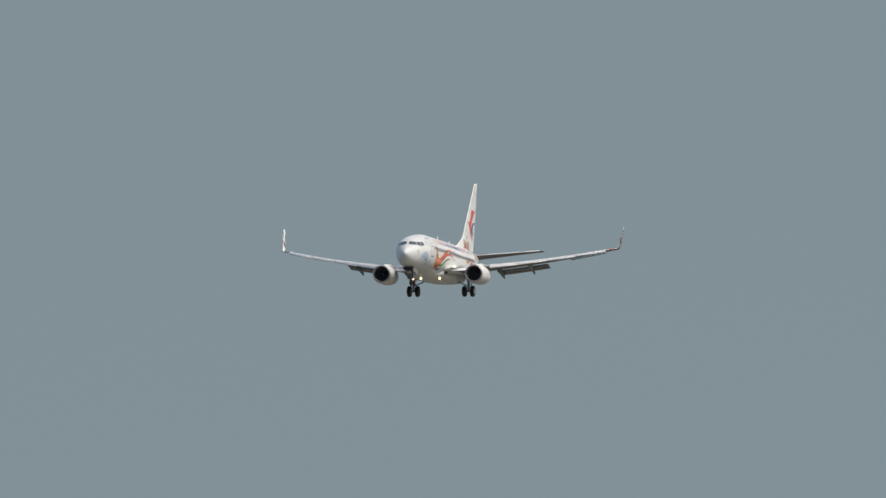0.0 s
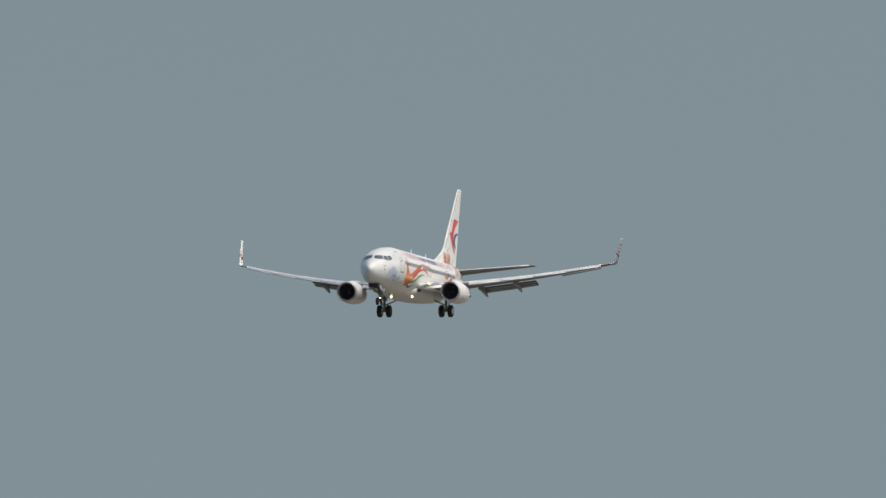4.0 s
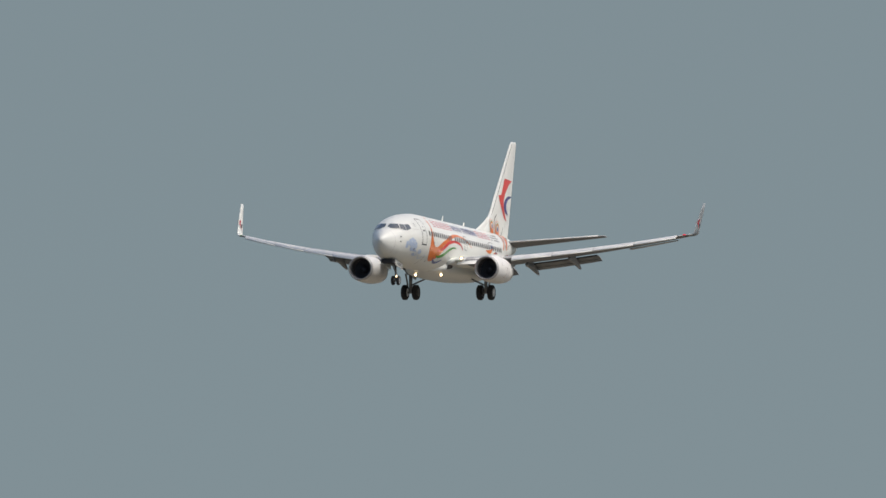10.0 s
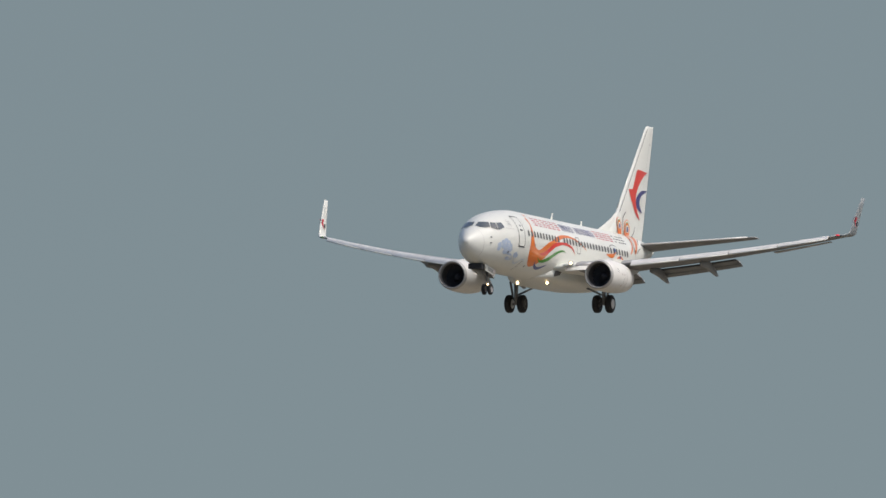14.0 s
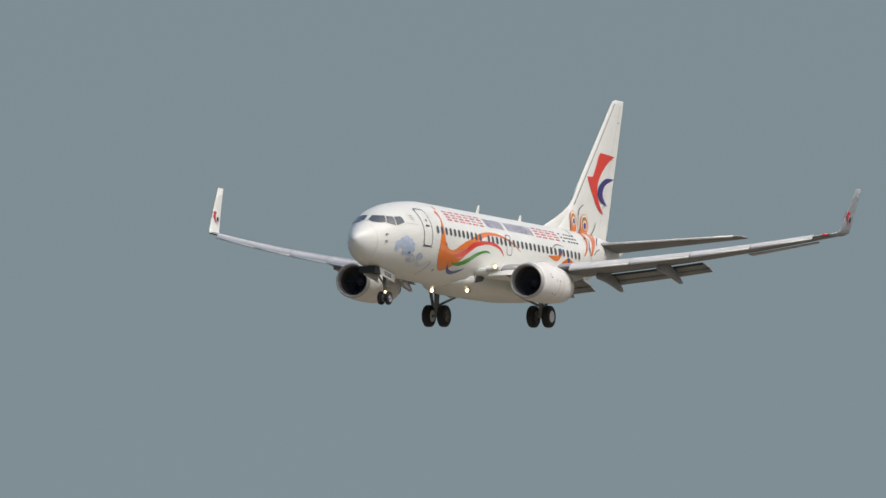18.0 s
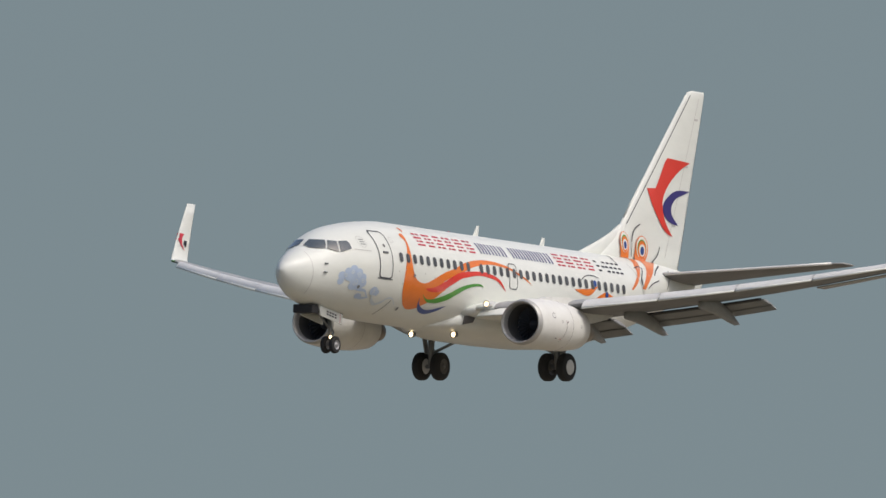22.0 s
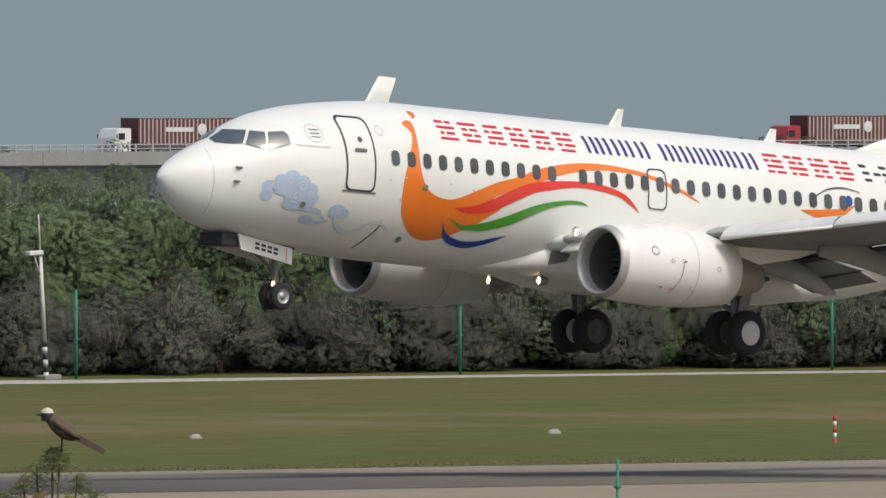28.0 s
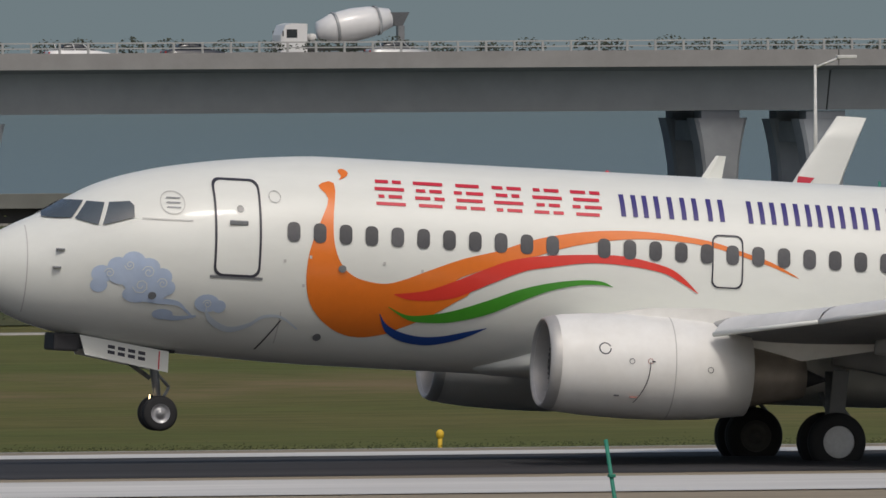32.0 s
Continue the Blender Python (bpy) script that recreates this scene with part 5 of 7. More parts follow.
GALV = material("galvanised_steel", (0.42, 0.43, 0.43), 0.5, metal=0.4, grain=0.3, grain_scale=5)
DUSTD = material("cement_dusted_drum", (0.27, 0.235, 0.215), 0.85, grain=0.35, grain_scale=4, stain=0.6, stain_scale=0.9, color2=(0.18, 0.15, 0.14), spec=0.2)
SIGNG = material("green_road_sign", (0.01, 0.22, 0.13), 0.5, grain=0.1)
BANNER = material("blue_banner", (0.02, 0.25, 0.50), 0.6, grain=0.15)
MAROON = material("maroon_container", (0.13, 0.042, 0.045), 0.6, grain=0.3, grain_scale=1.5, stain=0.3, stain_scale=0.6)
CREAM = material("cream_container", (0.52, 0.47, 0.40), 0.6, grain=0.25, stain=0.35, stain_scale=0.6)
CARW = material("white_car_paint", (0.72, 0.72, 0.71), 0.3, coat=0.4, grain=0.05)
CARD = material("dark_car_paint", (0.035, 0.04, 0.05), 0.3, coat=0.4, grain=0.05)
CARS = material("silver_car_paint", (0.42, 0.43, 0.43), 0.35, metal=0.4, coat=0.3, grain=0.05)
CABR = material("red_cab_paint", (0.34, 0.045, 0.045), 0.4, coat=0.2, grain=0.1)
TRUCKB = material("blue_truck_paint", (0.02, 0.12, 0.42), 0.5, grain=0.15, stain=0.2, stain_scale=0.5)
TRUCKN = material("dark_blue_truck", (0.03, 0.045, 0.14), 0.5, grain=0.2)
BEIGE = material("beige_truck_body", (0.42, 0.38, 0.32), 0.6, grain=0.2, stain=0.3)
# Ship colours are greyed and paled to stand for haze, boat white apart.
SHIPB = material("hazed_ship_blue", (0.30, 0.43, 0.53), 0.7, grain=0.2)
SHIPW = material("hazed_ship_white", (0.43, 0.48, 0.50), 0.7, grain=0.2)
SHIPWW = material("boat_white", (0.62, 0.64, 0.64), 0.6, grain=0.2)
SHIPP = material("haze_grey_ship", (0.222, 0.264, 0.284), 0.7, grain=0.1, spec=0.1)
SHIPR = material("hazed_ship_red", (0.25, 0.20, 0.20), 0.7, grain=0.2)
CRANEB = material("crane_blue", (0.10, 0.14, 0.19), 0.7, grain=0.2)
# Both tower steels are paled in colour to stand for haze.
TOWERB = material("hazed_blue_steel", (0.21, 0.28, 0.32), 0.7, grain=0.2)
TOWERG = material("hazed_steel", (0.30, 0.39, 0.43), 0.7, grain=0.2)


def ground_z(y):
    return float(np.interp(y, [a for a, _ in profile], [b for _, b in profile]))


def put(name, x, y, label, category, group="", turn=0.0, z=None, kind=""):
    return thing(name, pose(x * UNIT, y * UNIT, ground_z(y) if z is None else z, 0, 0, turn), label, category, group, kind)


WALLC = material("stained_wall_concrete", (0.215, 0.215, 0.20), 0.9, grain=0.25, grain_scale=1.5, stain=0.5, stain_scale=0.25, color2=(0.13, 0.14, 0.12), spec=0.15)


# concrete guard wall with a row of short posts at the top of the slope
def guard_wall():
    xs = [60 + 12.0 / UNIT * k for k in range(74)]
    for x0 in xs:
        w = put("guard_wall", x0, 600.0, z=ground_z(600) - sink(x0, 600), label="pale concrete guard wall on short posts above the slope", category="wall", group="guard wall bays", kind="structure")
        part("beam", box(11.98, 0.35, 0.46, (6, 0, 0.79), 0.02), WALLC, w)
        part("ledge", box(11.98, 0.5, 0.1, (6, 0.05, 0.06), 0.02), KERB, w)
        for k in range(5):
            part("stub", STUB, WALLC, w).location = (1.2 + 2.4 * k, 0, 0.32)
        # Added black sheet puts shade into the gaps between the stubs.
        part("gap_shade_sheet", box(11.98, 0.06, 0.5, (6, 0.4, 0.33)), BLACKP, w)
        for k in range(2):
            part("fence_post", MESH_POST, GREENP, w).location = (2.4 + 6.0 * k, -0.4, 0)


STUB = mesh(box(0.24, 0.24, 0.5, (0, 0, 0), 0.02), "stub")
STUB.materials.append(WALLC)
MESH_POST = mesh(tube((0, 0, -0.2), (0, 0, 1.2), 0.04), "fence_post")
MESH_POST.materials.append(GREENP)
guard_wall()
for x in (299.6, 205.8, 296.4):
    p = put("notice_board", x, 599.4, "white board with a blue panel hung before the guard wall", "sign", "guard wall boards")
    part("board", box(0.85, 0.04, 0.85, (0, 0, 0.35), 0.01), WHITEP, p)
    part("blue_panel", box(0.4, 0.02, 0.3, (0.05, -0.035, 0.4)), BANNER, p)
    for s in (-0.35, 0.35):
        part("stake", tube((s, 0.05, -0.2), (s, 0.05, 0.7), 0.025), GREENP, p)


# trees: tapered trunk, limbs and a crown of many small leaf clumps
def tree_meshes(seed, height, spread, n, dense):
    rnd = random.Random(seed)
    wood = bmesh.new()
    tube((0, 0, -0.3), (rnd.uniform(-0.2, 0.2), 0, height * 0.45), 0.14, 0.09, 7, wood)
    tips = []
    for k in range(9):
        a = rnd.uniform(0, math.tau)
        z0 = height * rnd.uniform(0.2, 0.5)
        r = spread * rnd.uniform(0.45, 1.0)
        tip = Vector((r * math.cos(a), r * math.sin(a), height * rnd.uniform(0.45, 0.98)))
        tube((0, 0, z0), tip, 0.07, 0.015, 5, wood)
        tips.append(tip)
    tips += [Vector((rnd.uniform(-1, 1) * spread * 0.8, rnd.uniform(-1, 1) * spread * 0.8, height * rnd.uniform(0.12, 0.75))) for _ in range(dense)]
    verts, faces, ways = [], [], []
    middle = Vector((0, 0, height * 0.45))
    for tip in tips:
        r = spread * rnd.uniform(0.22, 0.40)
        for _ in range(n // len(tips)):
            way = Vector([rnd.gauss(0, 1) for _ in range(3)]).normalized()
            bulge = 1 + 0.5 * noise.noise(way * 2.2 + tip) + rnd.gauss(0, 0.06)
            c = tip + Vector((way.x, way.y, way.z * 0.75)) * (r * bulge)
            if c.z < 0.05:
                c.z = rnd.uniform(0.05, 0.5)
            s = rnd.uniform(0.06, 0.14)
            face = (way + Vector([rnd.gauss(0, 0.32) for _ in range(3)])).normalized()
            q = face.to_track_quat("Z", "Y").to_matrix() @ Euler((0, 0, rnd.uniform(0, 6.28))).to_matrix()
            b = len(verts)
            verts += [c + q @ Vector(v) for v in ((-s, 0, 0), (0, -s * 0.68, 0.02), (s, 0, 0), (0, s * 0.68, 0.02))]
            faces.append((b, b + 1, b + 2, b + 3))
            soft = (way * 0.3 + (c - middle).normalized() * 0.5 + face * 0.2 + Vector((0, 0, 0.55))).normalized()
            ways += [soft] * 4
    me = bpy.data.meshes.new("crown")
    me.from_pydata(verts, [], faces)
    me.update()
    me.normals_split_custom_set_from_vertices(ways)
    return mesh(wood, "trunk"), me


kinds = []
for seed, hgt, spr, n, dense, mat in ((1, 6.6, 2.6, 24000, 62, LEAF), (2, 5.9, 2.8, 24000, 64, LEAF), (3, 6.9, 2.3, 20000, 54, LEAF2), (4, 5.2, 2.7, 22000, 60, LEAF), (5, 3.2, 1.9, 10000, 28, BUSHL), (6, 2.0, 1.6, 8000, 26, BUSHL), (7, 2.7, 1.9, 10000, 32, UNDERL)):
    wood, crown_me = tree_meshes(seed, hgt, spr, n, dense)
    wood.materials.append(WOOD)
    crown_me.materials.append(mat)
    kinds.append((wood, crown_me))


def tree(kind, x, y, size, turn, label="leafy grey-green roadside tree behind the perimeter fence", group="trees behind the fence"):
    t = put("tree", x, y, label, "tree", group, turn)
    for name, me in zip(("trunk", "crown"), kinds[kind]):
        part(name, me, None, t).scale = (size, size, size * 1.0)
    return t


rnd = random.Random(11)
x = 392.0
while x < 596:
    top = min(1.0, 0.72 + (x - 392) / 130, 0.5 + (596 - x) / 60)
    for y in (502.6, 506.4, 511.0):
        tree(rnd.choice((0, 1, 2, 3)), x + rnd.uniform(-1.2, 1.2), y + rnd.uniform(-1, 1), rnd.uniform(0.86, 1.08) * top, rnd.uniform(0, 360))
    tree(6, x + rnd.uniform(-0.8, 0.8), 500.3 + rnd.uniform(-0.3, 0.3), rnd.uniform(0.8, 1.12), rnd.uniform(0, 360), "low hedge bush with tree shade in its leaf colour", "hedge under the trees")
    x += 3.4
for x, y, k, s in ((384, 502, 4, 1.3), (379, 505, 4, 1.2), (371.5, 503, 5, 1.2), (366, 506, 5, 1.0), (388, 508, 3, 0.8), (363.3, 504, 4, 0.72), (410.3, 604, 4, 0.80), (413.2, 604, 4, 0.88),
                   (421.8, 604, 4, 0.95), (424.2, 603.5, 4, 0.8), (428.6, 603, 4, 0.6), (450, 602, 5, 1.2), (455, 603, 4, 0.9), (440, 603, 5, 1.0),
                   (316.6, 606, 0, 0.50), (319.0, 607, 3, 0.5), (323.6, 606, 1, 0.48), (325.4, 607, 2, 0.42)):
    tree(k, x, y, s, (x * 37) % 360, "low bushy tree on the embankment" if s < 0.9 else "bushy shrub on the embankment", "embankment bushes")
# low scrub that covers the dry slope in brown and green patches
verts, faces, ways, green = [], [], [], []
for k in range(3000):
    x, y = rnd.uniform(325, 470), 508 + 88 * rnd.random()
    lush = noise.noise(Vector((x * 0.11, y * 0.13, 5))) + 0.4 * noise.noise(Vector((x * 0.5, y * 0.5, 8)))
    w, h = rnd.uniform(0.3, 0.9), rnd.uniform(0.12, 0.3) + 0.75 * max(0.0, lush)
    for q in range(34):
        a, u = rnd.uniform(0, math.tau), math.sqrt(rnd.random())
        up = rnd.random() * math.sqrt(1 - 0.9 * u * u)
        c = Vector((x * UNIT + w * u * math.cos(a), y * UNIT + w * u * math.sin(a), ground_z(y) + 0.02 + h * up))
        m = Euler((rnd.uniform(0.1, 1.2), rnd.uniform(-0.7, 0.7), rnd.uniform(0, 6.28))).to_matrix()
        r = rnd.uniform(0.05, 0.11)
        b = len(verts)
        verts += [c + m @ Vector(v) for v in ((-r, 0, 0), (0, -r * 0.6, 0.02), (r, 0, 0), (0, r * 0.6, 0.02))]
        faces.append((b, b + 1, b + 2, b + 3))
        ways += [Vector((0.5 * u * math.cos(a), 0.5 * u * math.sin(a) - 0.3, 0.8)).normalized()] * 4
        green.append(1 if lush + rnd.uniform(-0.1, 0.1) > 0.08 else 0)
me = bpy.data.meshes.new("scrub")
me.from_pydata(verts, [], faces)
me.update()
me.normals_split_custom_set_from_vertices(ways)
for mat in (SCRUBL, BUSHL):
    me.materials.append(mat)
me.polygons.foreach_set("material_index", green)
tagged(new("scrub", me), "low brown and green scrub over the dry slope", "scrub", kind="stuff")
# rough weeds on the slope and along the runway edge
verts, faces = [], []


def leaf(c, s, w):
    q = Euler((rnd.uniform(0.1, 1.25), rnd.uniform(-0.7, 0.7), rnd.uniform(-0.9, 0.9))).to_matrix()
    b = len(verts)
    verts.extend([c + q @ Vector(v) for v in ((-s, 0, 0), (0, -w, 0.02), (s, 0, 0), (0, w, 0.02))])
    faces.append((b, b + 1, b + 2, b + 3))


for k in range(5200):
    x, y = rnd.uniform(100, 430), rnd.uniform(497, 598)
    lush = noise.noise(Vector((x * 0.05, y * 0.07, 3)))
    if lush < -0.25:
        continue
    h = rnd.uniform(0.12, 0.3) * (1.0 + max(0, lush) * 2.2)
    for q in range(15):
        leaf(Vector((x * UNIT + rnd.gauss(0, 0.5), y * UNIT + rnd.gauss(0, 0.5), ground_z(y) + 0.05 + abs(rnd.gauss(0, h)))), rnd.uniform(0.03, 0.085), rnd.uniform(0.02, 0.05))
p = put("white_peg", 129.4, 313.7, "leaning white peg in worn near grass", "peg", "white pegs")
part("peg", tube((0, 0, -0.1), (-0.05, 0, 0.27), 0.045, 0.035, 8), WHITEP, p)
for k in range(34000):
    x, y = rnd.uniform(60, 440), 409.0 + abs(rnd.gauss(0, 0.9))
    h = 0.04 + 0.10 * max(0, noise.noise(Vector((x * 0.9, 0, 9)))) + 0.08 * max(0, noise.noise(Vector((x * 0.13, 0, 2))))
    leaf(Vector((x * UNIT, y * UNIT, ground_z(y) + abs(rnd.gauss(0, h)))), rnd.uniform(0.02, 0.05), rnd.uniform(0.01, 0.022))
me = bpy.data.meshes.new("weeds")
me.from_pydata(verts, [], faces)
me.update()
me.normals_split_custom_set_from_vertices([Vector((0, -0.35, 0.94))] * len(verts))
me.materials.append(WEED)
tagged(new("weeds", me), "tufts of rough weeds on the slope and runway edge", "weeds", kind="stuff")
# trimmed shrubs along the viaduct's middle
verts, faces = [], []
for k in range(640):
    x0 = 250 + 3.1 * k + rnd.uniform(-0.7, 0.7)
    if noise.noise(Vector((x0 * 0.05, 0, 7))) < -0.3:
        continue
    w, h = rnd.uniform(0.7, 1.4), rnd.uniform(1.0, 1.55)
    for q in range(150):
        a, u = rnd.uniform(0, math.tau), math.sqrt(rnd.random())
        x = x0 + w * u * math.cos(a)
        if q > 120:
            x, u = x0 + rnd.uniform(-1.7, 1.7), rnd.uniform(-0.4, 0.2)
        leaf(Vector((x * UNIT, DECK + 13.2 + bend(x) * UNIT + 0.4 * rnd.uniform(-1, 1), deck_z(x) - 1.12 + h * (0.55 + 0.45 * u * math.sin(a)))), rnd.uniform(0.08, 0.16), rnd.uniform(0.06, 0.11))
me = bpy.data.meshes.new("viaduct_shrubs")
me.from_pydata(verts, [], faces)
me.materials.append(SHRUB)
tagged(new("viaduct_shrubs", me), "dark trimmed shrubs along the viaduct median", "shrubs", kind="stuff")


# fences
def fence_post(x, y, h, r, lean, group, label):
    p = put("fence_post", x, y, label, "post", group)
    part("tube", tube((0, 0, -0.2), (lean * h, 0, h), r, r * 0.9, 8), GREENP, p)
    for k in (0.45, 0.8):
        part("clip", box(r * 3, r * 3, 0.05, (lean * h * k, 0, h * k), 0.01), GREENP, p)


for k, t in enumerate((0.9239, 0.8554, 0.7898, 0.7239, 0.6581, 0.5906, 0.5253, 0.4597, 0.3937, 0.3284, 0.2893)):
    fence_post(285 * t, 285.0, 2.65, 0.034, 0.0 if k < 10 else -0.165, "near fence posts", "slim green fence post in the near grass")
for k in range(11):
    fence_post(403.6 + 15.85 * k, 495.5, 2.9, 0.05, 0.0, "far fence posts", "slim green fence post beside the perimeter road")


# runway lights and markers
def edge_light(x, y):
    p = put("edge_light", x, y, "small yellow runway edge light on a stem", "light", "runway edge lights")
    part("stem", tube((0, 0, -0.1), (0, 0, 0.22), 0.05), YELLOWP, p)
    part("lamp", lathe([(0.2, 0.05), (0.25, 0.085), (0.34, 0.085), (0.39, 0.04), (0.4, 0.0)], "Z", 12), YELLOWP, p)


for x in (395.2, 338.6, 281.7, 226.4, 169.95, 114.4):
    edge_light(x, 409.2)
edge_light(170.3, 345.6)


def banded_post(name, x, y, h, r, bands, mats, label, category, group="", z=None):
    p = put(name, x, y, label, category, group, z=z)
    for k in range(bands):
        part("band", tube((0, 0, h * k / bands - (0.1 if k == 0 else 0)), (0, 0, h * (k + 1) / bands - 0.004), r, r, 10), mats[k % len(mats)], p)
    return p


for x, y in ((401.6, 426), (420.9, 437), (268.7, 413)):
    banded_post("marker_post", x, y, 0.85, 0.055, 5, (REDP, WHITEP), "short red and white marker post in the grass", "marker post", "grass markers")
p = banded_post("tall_marker", 293.9, 428, 4.6, 0.07, 4, (WHITEP, REDP), "tall red and white marker pole", "marker pole")
part("arm", tube((-0.35, 0, 3.65), (0.0, 0, 3.65), 0.03), WHITEP, p)
for x, y, h in ((493.9, 497, 3.95), (435.4, 497, 4.1), (395.1, 497.0, 4.0), (351.35, 497.5, 4.15), (297.2, 495, 2.0)):
    p = banded_post("perimeter_lamp", x, y, h * 0.3, 0.08, 6, (WHITEP, BLACKP), "white lamp post with a striped foot", "lamp post", "perimeter lamps")
    part("pole", tube((0, 0, h * 0.3), (0, 0, h), 0.075, 0.05), WHITEP, p)
    if h > 3:
        part("lightning_rod", tube((0, 0, h), (0, 0, h * 1.3), 0.025, 0.015, 6), WHITEP, p)
        p.rotation_euler.y -= 0.06
    head = part("lamp_head", box(0.6, 0.22, 0.14, (-0.25, 0, h), 0.03), WHITEP, p)
    part("bracket", tube((0, 0, h * 0.8), (-0.3, 0, h), 0.02), WHITEP, head)
    part("foot", box(0.7, 0.5, 0.16, (0.1, 0, 0.03), 0.03), KERB, p)


def cabinet(x, y, w, h, slats, label):
    p = put("cabinet", x, y, label, "cabinet", "roadside cabinets")
    part("body", box(w, 0.5, h, (0, 0, h / 2 + 0.08), 0.02), WHITEP, p)
    part("roof", box(w + 0.1, 0.6, 0.06, (0, 0, h + 0.11), 0.02), GALV, p)
    part("plinth", box(w + 0.06, 0.56, 0.16, (0, 0, 0), 0.02), KERB, p)
    if slats:
        for k in range(5):
            part("slat", box(w * 0.9, 0.04, 0.05, (0, -0.262, 0.25 + k * h * 0.18), 0.01), STRUT, p)
    else:
        part("door_line", box(0.015, 0.01, h * 0.86, (0, -0.254, h / 2 + 0.08)), STRUT, p)
        part("handle", box(0.03, 0.04, 0.16, (0.06, -0.268, h / 2 + 0.08), 0.01), STRUT, p)
    return p


cabinet(496.2, 497, 0.75, 1.25, True, "white slatted cabinet beside the perimeter road")
cabinet(431.0, 497, 0.75, 1.15, False, "white cabinet between striped bollards")
cabinet(393.8, 497.0, 0.6, 1.1, False, "white cabinet beside a lamp post")
cabinet(329.7, 499, 0.75, 1.15, False, "white cabinet between striped bollards")
for x, y in ((430.1, 496.3), (432.4, 496.3), (328.6, 498), (331.0, 498), (396.5, 497)):
    banded_post("bollard", x, y, 0.62, 0.09, 4, (BLACKP, YELLOWP), "short black and yellow bollard", "bollard", "striped bollards")
for x, y, z in ((413.7, 496, 1.1), (357.5, 496, 1.0), (375.0, 496, 1.2)):
    p = put("notice_board", x, y, "small plain grey notice board on two stakes", "sign", "notice boards")
    part("board", box(0.85, 0.03, 0.52, (0, 0, z), 0.01), GALV, p)
    for s in (-0.3, 0.3):
        part("stake", tube((s, 0.03, -0.2), (s, 0.03, z), 0.02), GALV, p)

# pale stones and pegs in the far grass
for x, y, r in ((436.4, 437, 0.26), (401.4, 437, 0.22), (388.2, 437, 0.2), (423.2, 437, 0.18), (430.5, 446, 0.24)):
    p = put("stone", x, y, "pale flat stone lying in the grass", "stone", "stones in the grass")
    part("lump", loft([[Vector((r * w * math.cos(k) * (1 + 0.2 * math.sin(3 * k + x)), 0.7 * r * w * math.sin(k), z)) for k in (0, 0.7, 1.4, 2.1, 2.8, 3.5, 4.2, 4.9, 5.6)] for w, z in ((1.0, -0.1), (1.0, 0.04), (0.75, 0.12), (0.3, 0.15))]), KERB, p)

# red lattice mast and checkered hut
p = put("lattice_mast", 232.25, 437.5, "tall lattice mast, orange-red below and white above", "mast")
W = 0.43
for k in range(12):
    z0, z1 = k * 1.0, k * 1.0 + 1.0
    mat = ORANGEP if k < 5 else WHITEP
    for i in range(4):
        a, b = [(-W, -W), (W, -W), (W, W), (-W, W)][i], [(-W, -W), (W, -W), (W, W), (-W, W)][(i + 1) % 4]
        part("leg", tube((*a, z0), (*a, z1), 0.045, seg=6), mat, p)
        part("brace", tube((*a, z0), (*b, z1), 0.028, seg=5), mat, p)
        part("brace", tube((*b, z0), (*a, z1), 0.028, seg=5), mat, p)
part("foot", box(1.5, 1.5, 0.2, (0, 0, 0.0), 0.04), KERB, p)
part("cable_tray", box(0.14, 0.08, 12, (0, 0, 6)), GALV, p)
for z in (3.7, 7.4, 9.6):
    part("floodlight", box(0.14, 0.2, 0.34, (0.75, -0.3, z), 0.03), WHITEP, p)
hut = put("equipment_hut", 225.3, 433.2, "red and white checkered equipment hut on a concrete slab", "hut")
part("slab", box(9.0, 3.4, 0.56, (-0.4, 0, 0.21), 0.03), SLABC, hut)
for k in range(2):
    z = 1.18 + 1.385 * k
    for i in range(5):
        w = 1.0 if i == 0 else 1.31
        x = -2.62 if i == 0 else -1.465 + 1.315 * (i - 1)
        part("panel", box(w, 0.06, 1.375, (x, -1.17, z), 0.012), WHITEP if (i + k) % 2 else REDP, hut)
        part("panel", box(w, 0.06, 1.375, (x, 1.17, z), 0.012), WHITEP if (i + k) % 2 else REDP, hut)
    for i in range(2):
        for x in (-3.15, 3.17):
            part("panel", box(0.06, 1.13, 1.375, (x, 0.57 - 1.14 * i, z), 0.012), WHITEP if (i + k) % 2 else REDP, hut)
part("roof", box(6.4, 2.42, 0.07, (0.01, 0, 3.29), 0.02), WHITEP, hut)
for x in (-1.15, 0.85):
    awning = part("awning", box(0.98, 0.04, 0.06, (x, -1.72, 3.06), 0.01), WHITEP, hut, "white awning frame")
    part("shade_board", box(0.9, 0.03, 0.5, (x, -1.48, 2.84), 0.01, turn=Euler((radians(-52), 0, 0)).to_matrix()), GALV, awning)
    for dx in (-0.48, 0.48):
        part("stay", tube((x + dx, -1.18, 3.1), (x + dx, -1.72, 3.06), 0.022), WHITEP, awning)
        part("stay", tube((x + dx, -1.18, 2.45), (x + dx, -1.72, 3.06), 0.022), WHITEP, awning)
    part("lower_bar", tube((x - 0.48, -1.25, 2.5), (x + 0.48, -1.25, 2.5), 0.022), WHITEP, awning)
part("bracket", tube((-3.18, -0.4, 3.0), (-3.75, -0.4, 2.9), 0.025, bm=tube((-3.75, -0.4, 2.9), (-3.55, -0.4, 2.62), 0.025)), WHITEP, hut)
part("side_box", box(0.5, 0.8, 0.36, (-4.3, -0.9, 0.66), 0.02), REDP, hut)
part("side_box", box(0.4, 0.8, 0.36, (-3.82, -0.9, 0.66), 0.02), WHITEP, hut)

bm = bmesh.new()
edge = [(209.6, 491.8), (210.9, 480), (212.7, 463), (213.6, 452)]
